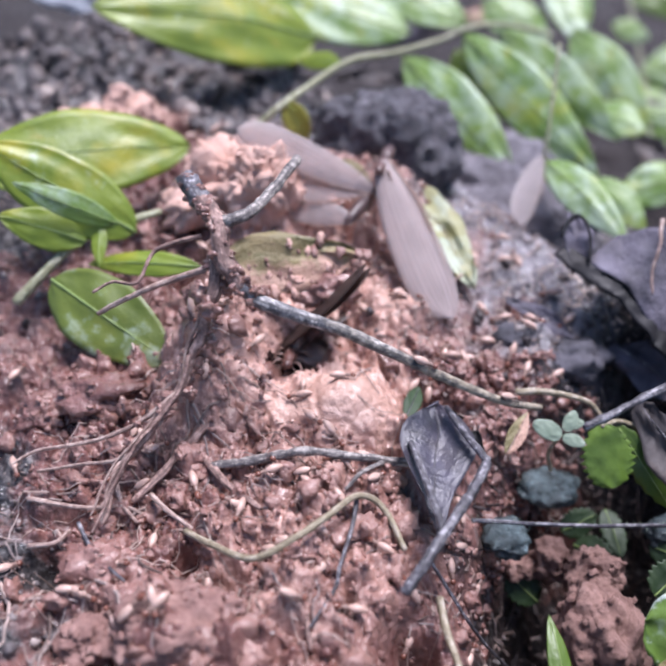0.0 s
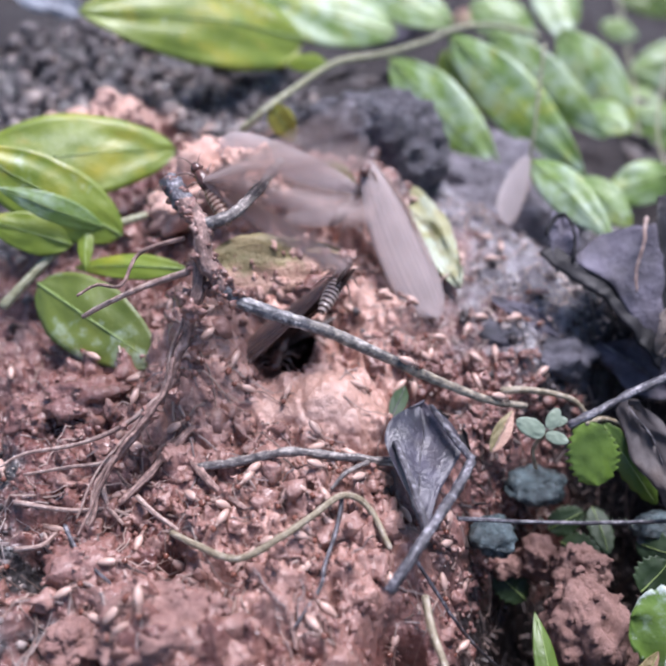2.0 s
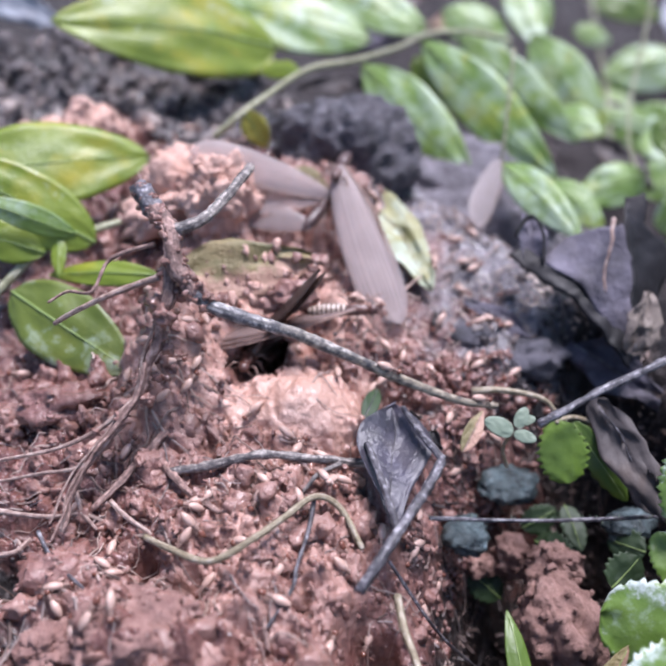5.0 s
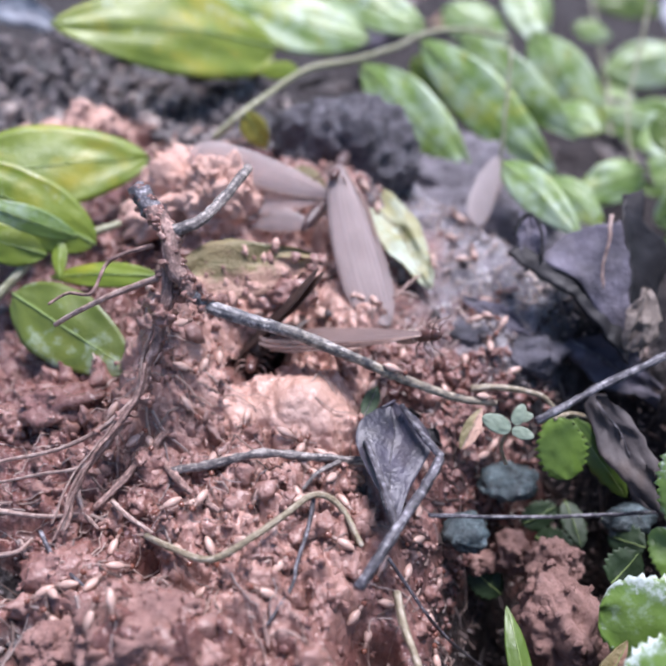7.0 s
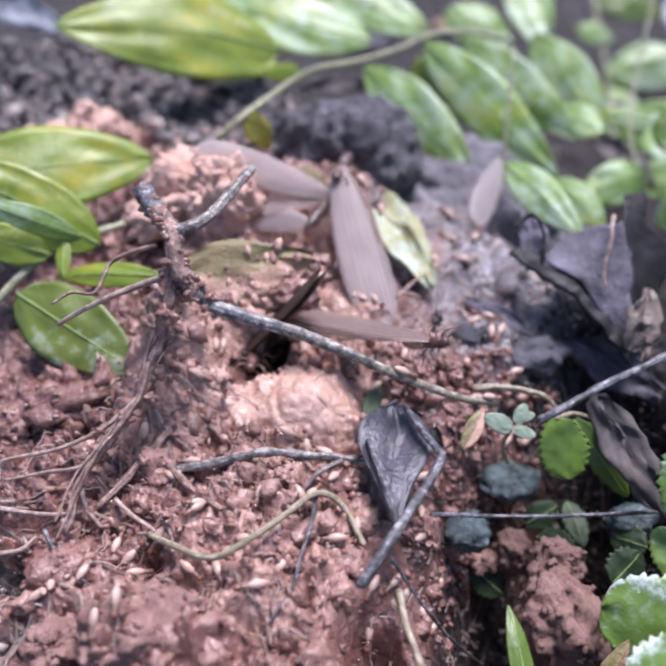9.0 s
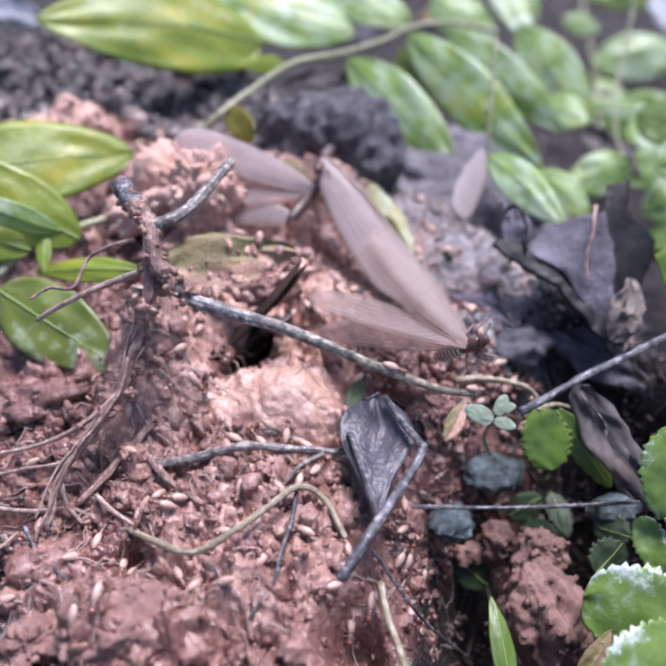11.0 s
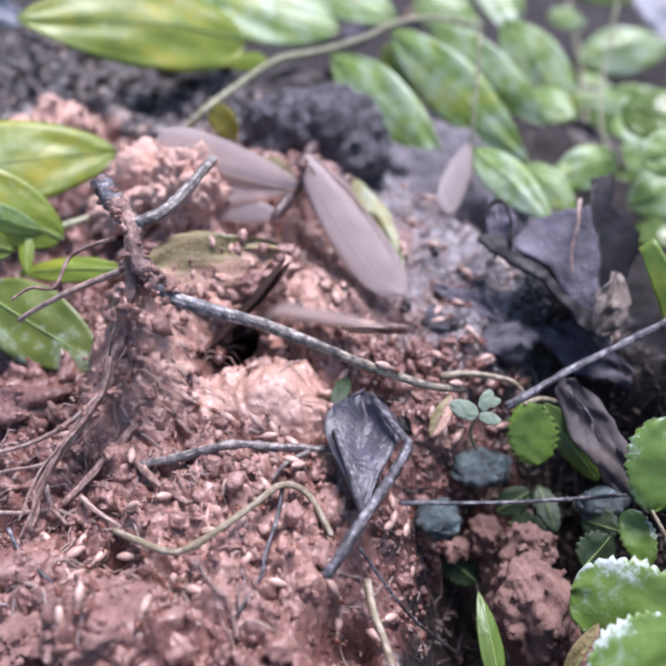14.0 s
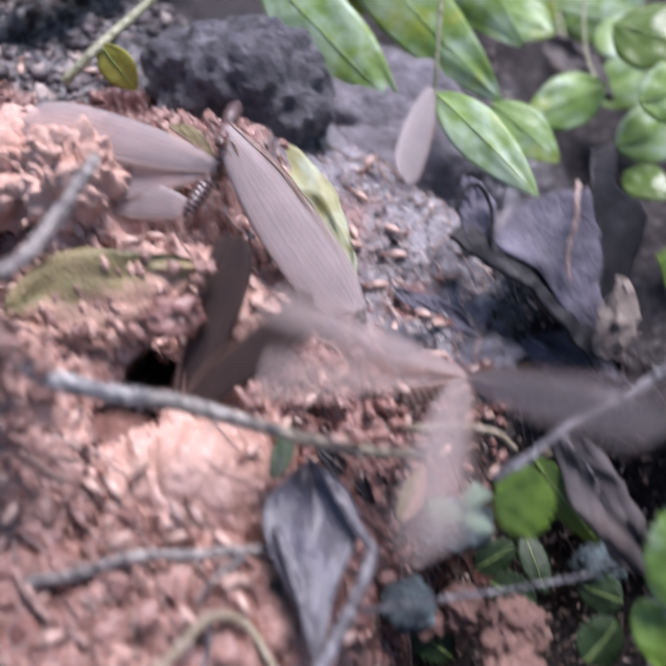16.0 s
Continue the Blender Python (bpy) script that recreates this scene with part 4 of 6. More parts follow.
for q in spline(rel([(0.0058, 0.1781, 0.049), (0.0096, 0.1693, 0.049), (0.0127, 0.1635, 0.048), (0.0127, 0.1583, 0.044), (0.0159, 0.154, 0.039), (0.0177, 0.1529, 0.037)], ORG), 8):
    for _ in range(2):
        k = rnd_c.uniform(0.0004, 0.0011)
        off = Vector((rnd_c.uniform(-1, 1), rnd_c.uniform(-1, 0.4), rnd_c.uniform(-0.4, 1))).normalized() * 0.0019
        part("soil_crumb", lump_mesh("soil_crumb", k, k * 0.7, k * 0.8, 1.0, rnd_c.uniform(0, 50), 2, 2.4), CRUMB, plant, "", Matrix.Translation(q + off))
stem("branch", rel([(0.0127, 0.164, 0.048), (0.016, 0.1633, 0.049), (0.0198, 0.1671, 0.048), (0.024, 0.177, 0.046), (0.0293, 0.1903, 0.044)], ORG), 0.0014, 0.0011, BARK, plant, "", 8, 0.3)
TAP = [(0.0122, 0.1597, 0.043), (0.0088, 0.1533, 0.035), (0.0037, 0.1493, 0.026), (0.0004, 0.1446, 0.021), (-0.0075, 0.1361, 0.016), (-0.0131, 0.1312, 0.012), (-0.0164, 0.1217, 0.009)]
stem("taproot", rel(TAP, ORG), 0.0016, 0.0004, DIRTBARK, plant, "soil-caked root", 8, 0.5, 6, 0.0007)
rnd_m = random.Random(12)
for i, q in enumerate(spline(rel(TAP[:5], ORG), 5)):
    for _ in range(1):
        k = rnd_m.uniform(0.0010, 0.0022) * (1.15 - 0.02 * i)
        off = Vector((rnd_m.uniform(-1, 1), rnd_m.uniform(-0.5, 0.8), rnd_m.uniform(-1.3, 0.15))) * 0.0032
        part("soil_lump", lump_mesh("soil_lump", k, k * 0.85, k * 0.9, 0.9, rnd_m.uniform(0, 50), 3, 2.2), CRUMB, plant, "", Matrix.Translation(q + off))
rnd_t = random.Random(8)
for k in range(3):
    side = Vector((rnd_t.uniform(-1, 1), rnd_t.uniform(-1, 0.2), 0.3)) * 0.0018
    strand = [Vector(q) + side * (0.6 + 0.25 * i) + Vector((rnd_t.uniform(-1, 1), rnd_t.uniform(-1, 1), 0)) * 0.0007 for i, q in enumerate(TAP[1 + k % 3:])]
    stem("rootlet", rel(strand, ORG), rnd_t.uniform(0.0004, 0.0007), 0.00025, (ROOT, DIRTBARK)[k % 2], plant, "", 6, 0.4, 6, 0.0005)
stem("rootlet", rel([(0.0085, 0.1592, 0.04), (0.0015, 0.1595, 0.038), (-0.0045, 0.1582, 0.037), (-0.0109, 0.1573, 0.035), (-0.0152, 0.157, 0.033)], ORG), 0.0008, 0.0005, ROOT, plant)
stem("rootlet", rel([(0.0084, 0.164, 0.045), (0.0028, 0.1641, 0.044), (-0.0023, 0.1638, 0.042), (-0.0054, 0.1573, 0.04), (-0.0109, 0.1596, 0.039), (-0.0151, 0.1581, 0.038)], ORG), 0.0005, 0.0003, DIRTBARK, plant)
stem("rootlet", rel([(0, 0.1434, 0.021), (-0.0089, 0.1396, 0.017), (-0.0188, 0.1385, 0.014), (-0.0315, 0.1391, 0.012), (-0.0365, 0.1363, 0.012)], ORG), 0.0006, 0.0003, ROOT, plant)
stem("rootlet", rel([(-0.0024, 0.1405, 0.018), (-0.0114, 0.1336, 0.014), (-0.0216, 0.1342, 0.012), (-0.0315, 0.1352, 0.01)], ORG), 0.0005, 0.0003, ROOT, plant)


def loose(name, pts, r0, r1, mat, label, category, sub="stem", **k):
    """A loose stick, root or stalk that lies on the ground: one thing with its stem as the mesh."""
    org = Vector(pts[0])
    ob = stem(name, [Vector(p) - org for p in pts], r0, r1, mat, None, "", **k)
    ob.location = org
    return tagged(ob, label, category)


loose("stick", [(0.0049, 0.1344, 0.0068), (0.014, 0.1332, 0.0086), (0.0251, 0.1334, 0.0097), (0.034, 0.1323, 0.0079), (0.0438, 0.1325, 0.0039), (0.0525, 0.1327, 0.0006)], 0.0010, 0.0009, BARK, "knotty grey-brown dry stick half sunk in red soil", "stick", knob=0.45, wobble=0.0003)
loose("stick", [(0.0027, 0.1379, 0.0062), (0.0084, 0.1283, 0.0078), (0.015, 0.1221, 0.0071)], 0.001, 0.0006, DIRTBARK, "short soil-caked stick in red soil", "stick", knob=0.4)
loose("stalk", [(0, 0.1192, 0.0061), (0.0055, 0.1143, 0.0083), (0.0141, 0.1085, 0.011), (0.023, 0.1116, 0.0122), (0.0289, 0.1161, 0.0112), (0.035, 0.1212, 0.0093), (0.0398, 0.1202, 0.0055), (0.043, 0.1131, 0.001)], 0.0007, 0.0007, GREENSTEM, "bent pale green stalk lying on the soil", "stalk", knob=0.2)
loose("root", [(0.035, 0.1225, 0.0080), (0.0331, 0.1154, 0.0070), (0.0301, 0.1072, 0.0071), (0.0288, 0.1034, 0.0060), (0.0238, 0.0961, 0.0064)], 0.0005, 0.0003, DARKTWIG, "thin dark root hanging over the soil", "root")
loose("root", [(-0.0165, 0.1363, 0.0058), (-0.0141, 0.1281, 0.0059), (-0.0107, 0.1235, 0.0048)], 0.0006, 0.0004, ROOT, "thin pale root in the soil", "root")
loose("root", [(-0.0078, 0.129, 0.0062), (-0.0039, 0.1238, 0.0073), (0.0005, 0.1201, 0.0064), (0.0034, 0.1169, 0.0052)], 0.0006, 0.0004, ROOT, "thin pale root in the soil", "root")
loose("root", [(-0.0337, 0.1307, 0.0069), (-0.0261, 0.1283, 0.0066), (-0.0196, 0.1268, 0.0066), (-0.0126, 0.1279, 0.005)], 0.0006, 0.0004, ROOT, "thin pale root in the soil", "root")
loose("root", [(-0.022, 0.1232, 0.0071), (-0.018, 0.1161, 0.0070), (-0.0109, 0.1084, 0.0078)], 0.0005, 0.0003, DARKTWIG, "thin dark root in the soil", "root")
loose("root", [(0.0082, 0.1478, 0.0086), (0.0025, 0.1428, 0.0083), (-0.0048, 0.1346, 0.007), (-0.0114, 0.1281, 0.0059)], 0.0013, 0.0007, DIRTBARK, "flat soil-caked root strip", "root", knob=0.4)
loose("root", [(-0.032, 0.1198, 0.0057), (-0.0264, 0.1193, 0.0067), (-0.0245, 0.1231, 0.0049)], 0.0006, 0.0004, ROOT, "thin pale root in the soil", "root")
loose("root", [(0.0249, 0.1057, 0.0047), (0.0233, 0.0991, 0.0057), (0.0236, 0.0928, 0.0049)], 0.0006, 0.0004, DIRTBARK, "thin brown root in the soil", "root")
loose("root", [(0.0409, 0.1312, 0.0059), (0.0362, 0.128, 0.0075), (0.0327, 0.1247, 0.0069)], 0.0006, 0.0004, BARK, "thin grey root beside a dead leaf", "root")
HAIRY = [(0.0584, 0.1213, -0.004), (0.0745, 0.1222, -0.01), (0.091, 0.1224, -0.014), (0.1064, 0.1234, -0.018), (0.1214, 0.1245, -0.022)]
hairy = loose("thin_stalk", HAIRY, 0.00048, 0.00045, DARKTWIG, "thin dark hairy stalk spanning the hollow", "stalk", knob=0.5)
hair = tube_mesh("bristle", [(0, 0, 0), (0, 0.0006, 0.0001), (0, 0.0012, 0.0003)], 0.00011, 0.00005, 4, 0.0, 2)
for k, q in enumerate(spline(rel(HAIRY, hairy.location), 14)):
    part("bristle", hair, COTYL, hairy, "", Matrix.Translation(q) @ pose(0, 0, 0, 40 + 70 * (k % 4), 25 * (k % 3), 137.5 * k))
loose("twig", [(0.0854, 0.1363, 0.004), (0.0921, 0.1384, 0.005), (0.0999, 0.142, 0.005), (0.1095, 0.1448, 0.006), (0.1193, 0.148, 0.007), (0.1367, 0.1556, 0.006)], 0.0009, 0.0009, DARKTWIG, "dark knobbly twig above the hollow", "twig", knob=0.4)
loose("stalk", [(0.0488, 0.1046, -0.0042), (0.049, 0.098, -0.0046), (0.0505, 0.0896, -0.0053), (0.0507, 0.0797, -0.0026)], 0.0009, 0.0007, GREENSTEM, "pale dry stalk at the foot of the mound", "stalk")
loose("root", [(0.0482, 0.1108, -0.0014), (0.0541, 0.1036, -0.0116), (0.0594, 0.1035, -0.0261), (0.0688, 0.1083, -0.0534)], 0.0004, 0.0003, DARKTWIG, "thin dark root over the hollow's edge", "root")
loose("stalk", [(0.074, 0.1508, 0.001), (0.0808, 0.1499, 0.001), (0.0894, 0.1477, -0.001), (0.0929, 0.145, -0.004)], 0.0009, 0.0005, GREENSTEM, "limp green stalk beside the seedling", "stalk")


# ---- green plants ----
vine = thing("vine", "trailing vine with pointed glossy green leaflets, some yellowing", "vine")
stem("stem", [(0.0166, 0.2474, 0.0199), (0.0245, 0.2511, 0.0238), (0.0312, 0.2592, 0.0236), (0.0472, 0.2811, 0.0207), (0.064, 0.2959, 0.0145), (0.0804, 0.3068, 0.0117), (0.0925, 0.3139, 0.0119), (0.1096, 0.3278, 0.0049), (0.1295, 0.3331, -0.0037)], 0.0012, 0.0009, VINE, vine, "pale green stem")
VL = dict(rib=RIB)
leaf(vine, (0.0381, 0.3181, 0.0128), (-0.0323, 0.2931, 0.0424), 0.033, LEAFYEL, (0, -0.62, 0.78), 0.06, -0.12, seed=1, p=0.75, q=0.7, **VL)
leaf(vine, (0.0737, 0.3286, 0.0054), (0.0059, 0.3501, 0.0198), 0.027, LEAF, (0, -0.5, 0.86), 0.05, -0.1, seed=2, **VL)
leaf(vine, (0.0968, 0.3388, 0.0018), (0.0566, 0.3697, 0.0119), 0.020, LEAF, (0, -0.5, 0.86), 0.05, -0.1, seed=3, **VL)
leaf(vine, (0.045, 0.2855, 0.018), (0.0306, 0.3016, 0.0129), 0.0072, LEAFYEL, (0, -0.6, 0.8), 0.05, -0.1, seed=4, **VL)
leaf(vine, (0.0262, 0.2521, 0.0248), (0.0316, 0.2489, 0.0129), 0.0080, LEAFGOLDGREEN, (0.0, -0.8, 0.6), 0.05, 0.1, seed=5, label="small yellow leaflet", **VL)
leaf(vine, (0.067, 0.2976, 0.012), (0.0967, 0.2498, -0.01), 0.0205, LEAFPALE, (-0.3, -0.7, 0.7), 0.06, -0.15, seed=6, p=0.9, **VL)
leaf(vine, (0.0907, 0.3127, 0.0107), (0.127, 0.2565, -0.0185), 0.0200, LEAF, (-0.3, -0.7, 0.7), 0.06, -0.15, seed=7, p=0.9, **VL)
leaf(vine, (0.107, 0.3269, 0.004), (0.1424, 0.2817, -0.021), 0.0170, LEAFPALE, (-0.3, -0.7, 0.7), 0.06, -0.15, seed=8, p=0.9, **VL)
leaf(vine, (0.141, 0.3434, -0.0073), (0.1595, 0.2975, -0.0332), 0.022, LEAF, (-0.3, -0.7, 0.7), 0.06, -0.2, seed=9, p=0.9, **VL)
leaf(vine, (0.0883, 0.3136, 0.0044), (0.0963, 0.294, -0.0087), 0.012, LEAFYEL, (-0.3, -0.5, 0.8), 0.06, -0.2, seed=29, **VL)
leaf(vine, (0.104, 0.2439, -0.0001), (0.1192, 0.2077, -0.0058), 0.0125, LEAFPALE, (-0.2, -0.6, 0.7), 0.10, -0.25, seed=10, **VL)
leaf(vine, (0.1241, 0.2568, -0.0182), (0.1372, 0.2362, -0.0251), 0.013, LEAF, (-0.2, -0.5, 0.8), 0.06, -0.15, seed=11, **VL)
leaf(vine, (0.1615, 0.2636, -0.0252), (0.1349, 0.2595, -0.0298), 0.016, LEAF, (0, -0.6, 0.8), 0.06, -0.15, seed=12, **VL)
leaf(vine, (0.1093, 0.3681, -0.0036), (0.1345, 0.3507, -0.0143), 0.020, LEAF, (0, -0.6, 0.8), 0.06, -0.15, seed=13, **VL)
leaf(vine, (0.141, 0.3825, -0.0027), (0.1472, 0.3469, -0.0181), 0.015, LEAFPALE, (0, -0.6, 0.8), 0.06, -0.15, seed=14, **VL)
leaf(vine, (0.1556, 0.404, -0.0091), (0.1603, 0.3809, -0.0259), 0.012, LEAF, (0, -0.6, 0.8), 0.06, -0.15, seed=34, **VL)
leaf(vine, (0.164, 0.3329, -0.0396), (0.209, 0.3214, -0.0511), 0.009, LEAFPALE, (0, -0.6, 0.8), 0.04, -0.15, seed=15, **VL)
leaf(vine, (0.1905, 0.4328, -0.0509), (0.2092, 0.4263, -0.0575), 0.012, LEAFPALE, (0, -0.6, 0.8), 0.04, -0.15, seed=16, **VL)
stem("tendril", [(0.1128, 0.2703, 0.0245), (0.1089, 0.2584, 0.015), (0.1051, 0.2476, 0.0052), (0.1035, 0.2435, -0.0005)], 0.0006, 0.0005, VINE, vine)
stem("tendril", [(0.1854, 0.3353, 0.0064), (0.1753, 0.3154, -0.0072), (0.1672, 0.2992, -0.017), (0.1608, 0.2798, -0.0228), (0.1591, 0.2628, -0.0261)], 0.0006, 0.0005, VINE, vine)

back = thing("background_herb", "blurred pale green herb growing beyond the rock", "plant")
for b, tp, w, mt, sd in (((0.1951, 0.3967, -0.0596), (0.2418, 0.3963, -0.0594), 0.026, LEAFPALE, 81), ((0.1801, 0.3395, -0.0615), (0.2115, 0.3378, -0.0485), 0.022, LEAF, 82), ((0.1693, 0.2838, -0.0473), (0.1968, 0.288, -0.0427), 0.018, LEAF, 83), ((0.221, 0.5022, -0.065), (0.2638, 0.4891, -0.0782), 0.022, LEAFIVY, 84), ((0.162, 0.2509, -0.0383), (0.1868, 0.2537, -0.0352), 0.018, LEAFPALE, 85), ((0.1964, 0.3921, -0.0643), (0.2033, 0.3547, -0.0743), 0.014, LEAFPALE, 86), ((0.1628, 0.2693, -0.0088), (0.1792, 0.2505, -0.0092), 0.02, LEAFIVY, 87), ((0.1563, 0.2363, -0.0088), (0.1744, 0.2364, -0.0075), 0.016, LEAFPALE, 88), ((0.139, 0.3055, -0.0211), (0.1532, 0.2861, -0.022), 0.016, LEAF, 89)):
    leaf(back, b, tp, w, mt, (0, -0.6, 0.8), 0.06, -0.12, seed=sd, rib=RIB)
for b, tp, w, mt, sd in (((0.1807, 0.3084, -0.0359), (0.1885, 0.2868, -0.0409), 0.02, LEAFPALE, 181), ((0.2072, 0.3113, -0.0457), (0.2173, 0.2877, -0.0523), 0.02, LEAFIVY, 182), ((0.1999, 0.2692, -0.0555), (0.2103, 0.2676, -0.0434), 0.018, LEAFIVY, 183), ((0.1790, 0.2659, -0.0458), (0.1989, 0.2902, -0.0508), 0.01, LEAFBLEACH, 184), ((0.1804, 0.2388, -0.0426), (0.1805, 0.2134, -0.0380), 0.018, LEAFIVY, 185), ((0.2313, 0.3040, -0.0512), (0.2219, 0.3204, -0.0506), 0.016, LEAF, 186), ((0.1621, 0.2425, -0.0400), (0.1685, 0.2278, -0.0392), 0.012, LEAFIVY, 187)):
    leaf(back, b, tp, w, mt, (0, -0.6, 0.8), 0.08, -0.15, seed=sd)
stem("stem", [(0.1904, 0.2925, -0.0525), (0.1734, 0.293, -0.0521), (0.1804, 0.3408, -0.0602), (0.1959, 0.3951, -0.0612), (0.2234, 0.5019, -0.0653)], 0.001, 0.0008, VINE, back)

sprig = thing("sprig", "low sprig with broad yellow-green leaves at the edge of the mound", "plant")
stem("stem", [(-0.0446, 0.1858, 0.0143), (-0.0379, 0.1915, 0.0175), (-0.0297, 0.1988, 0.0208), (-0.0195, 0.2036, 0.0216), (-0.0090, 0.2092, 0.0203)], 0.0014, 0.0010, VINE, sprig, "pale green stem")
leaf(sprig, (-0.0571, 0.2201, 0.0328), (-0.0014, 0.2356, 0.0234), 0.0250, LEAFYEL, (0, -0.6, 0.8), 0.06, -0.08, seed=21, p=0.9, q=0.62, **VL)
leaf(sprig, (-0.0147, 0.2020, 0.0199), (-0.0489, 0.2133, 0.0431), 0.0185, LEAFYEL, (0, -0.6, 0.8), 0.05, -0.12, seed=22, q=0.65, **VL)
leaf(sprig, (-0.0188, 0.2023, 0.0231), (-0.0403, 0.2010, 0.0391), 0.0070, LEAFPALE, (0, -0.75, 0.65), 0.05, -0.2, seed=23, **VL)
leaf(sprig, (-0.0266, 0.1981, 0.0215), (-0.0462, 0.1994, 0.0315), 0.0105, LEAFYEL, (0, -0.6, 0.8), 0.05, -0.2, seed=27, **VL)
leaf(sprig, (0.0026, 0.1867, 0.0186), (-0.0268, 0.1941, 0.0174), 0.0068, LEAFYEL, (0, -0.5, 0.85), 0.06, -0.2, seed=24, **VL)
leaf(sprig, (-0.0232, 0.2028, 0.0236), (-0.0236, 0.1916, 0.0177), 0.0040, LEAFYEL, (0, -0.6, 0.8), 0.05, -0.2, seed=25, **VL)
leaf(sprig, (-0.0349, 0.1883, 0.0183), (-0.0056, 0.1646, 0.0087), 0.0190, LEAFOLD, (0, -0.6, 0.8), 0.05, -0.10, seed=26, q=0.62, **VL)


herb = thing("creeping_herb", "low creeping herb with wet round toothed leaves in the hollow", "plant")
IV = dict(serr=0.26, q=0.55, rib=RIB)
RD = dict(serr=0.22, p=1.15, q=0.45, rib=None)
leaf(herb, (0.0909, 0.14, -0.0001), (0.0915, 0.1298, -0.0106), 0.0112, LEAFLIME, (0, -0.7, 0.7), 0.06, -0.1, seed=31, teeth=9, serr=0.34, p=1.1, q=0.42, rib=None)
leaf(herb, (0.0957, 0.1425, -0.0047), (0.1066, 0.1296, -0.0209), 0.0066, LEAFIVY, (-0.2, -0.7, 0.7), 0.06, -0.2, seed=32, teeth=7, **IV)
leaf(herb, (0.11, 0.1114, -0.0079), (0.1161, 0.1241, 0.0071), 0.0150, LEAFRIM, (0, -0.7, 0.7), 0.05, -0.1, seed=33, teeth=11, **RD)
leaf(herb, (0.1108, 0.0911, -0.0168), (0.0894, 0.1001, -0.0131), 0.0190, LEAFRIM, (0, -0.7, 0.7), 0.05, -0.10, seed=34, teeth=11, serr=0.18, p=1.0, q=0.36, rib=None)
leaf(herb, (0.108, 0.1041, -0.0168), (0.1068, 0.1153, -0.0113), 0.0075, LEAFRIM, (0, -0.7, 0.7), 0.06, -0.12, seed=35, teeth=9, **RD)
LOBED = {"B": (0.1290, 0.1476, -0.0023), "L1": (0.1280, 0.1555, 0.0044), "LT": (0.1252, 0.1678, 0.0161), "LN": (0.1286, 0.1677, 0.0175), "N1": (0.1312, 0.1617, 0.0111), "T": (0.1391, 0.1711, 0.0207), "TR": (0.1418, 0.1646, 0.0153), "N2": (0.1451, 0.1622, 0.0120), "RT": (0.1561, 0.1640, 0.0100), "R1": (0.1446, 0.1540, 0.0050), "C": (0.1341, 0.1545, 0.0090)}
lobes = [("C", "L1", "LT", "LN"), ("C", "LN", "N1", "N1"), ("C", "N1", "T", "TR"), ("C", "TR", "N2", "N2"), ("C", "N2", "RT", "R1"), ("C", "R1", "B", "L1")]
part("leaf", panel_mesh("leaf", [[LOBED[k] for k in q] for q in lobes], 0.0005, 5.0), LEAFLIME, herb, "broad lobed yellow-green leaf")
leaf(herb, (0.1327, 0.1502, 0), (0.1348, 0.118, -0.0102), 0.0140, LEAFLIME, (0.2, -0.7, 0.7), 0.06, -0.15, seed=38, p=1.1, serr=0.3, teeth=5, q=0.5, rib=None)
leaf(herb, (0.1104, 0.0951, -0.0138), (0.1304, 0.1113, -0.0043), 0.0190, LEAFRIM, (-0.1, -0.7, 0.7), 0.05, -0.2, seed=39, teeth=11, **RD)
leaf(herb, (0.1101, 0.094, -0.0121), (0.1246, 0.0831, -0.0141), 0.0200, LEAFLIME, (0, -0.7, 0.7), 0.05, -0.12, seed=40, q=0.5, rib=None)
leaf(herb, (0.1063, 0.0863, -0.0084), (0.085, 0.0781, -0.0059), 0.0150, LEAFRIM, (0, -0.7, 0.7), 0.05, -0.2, seed=41, teeth=11, **RD)
leaf(herb, (0.0712, 0.0851, -0.0218), (0.0715, 0.1046, -0.0157), 0.0050, LEAFIVY, (0.2, -0.7, 0.7), 0.06, -0.3, seed=42, rib=RIB)
leaf(herb, (0.0843, 0.0859, -0.0229), (0.0934, 0.0936, -0.016), 0.0050, LEAFOLIVE, (0.2, -0.7, 0.7), 0.06, -0.3, seed=43, rib=RIB, label="withered brown blade")
# Leaves low in the hollow wear the green with shade mixed in.
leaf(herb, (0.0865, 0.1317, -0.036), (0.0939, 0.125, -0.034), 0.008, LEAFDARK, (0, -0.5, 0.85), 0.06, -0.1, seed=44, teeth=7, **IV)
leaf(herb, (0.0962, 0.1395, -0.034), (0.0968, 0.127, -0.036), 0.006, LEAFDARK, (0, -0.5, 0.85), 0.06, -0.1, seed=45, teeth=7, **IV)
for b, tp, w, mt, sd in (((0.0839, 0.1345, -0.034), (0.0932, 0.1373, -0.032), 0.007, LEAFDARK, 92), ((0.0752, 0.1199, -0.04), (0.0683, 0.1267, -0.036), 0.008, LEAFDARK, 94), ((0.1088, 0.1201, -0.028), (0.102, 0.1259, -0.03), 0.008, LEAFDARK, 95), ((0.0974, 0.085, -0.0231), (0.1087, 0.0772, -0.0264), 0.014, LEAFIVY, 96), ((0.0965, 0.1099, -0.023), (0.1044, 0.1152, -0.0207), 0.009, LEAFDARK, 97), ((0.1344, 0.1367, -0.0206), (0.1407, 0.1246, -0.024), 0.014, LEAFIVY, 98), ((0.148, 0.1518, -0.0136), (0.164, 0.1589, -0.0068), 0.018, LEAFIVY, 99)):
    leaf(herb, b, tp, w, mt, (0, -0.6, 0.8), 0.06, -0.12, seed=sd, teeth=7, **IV)
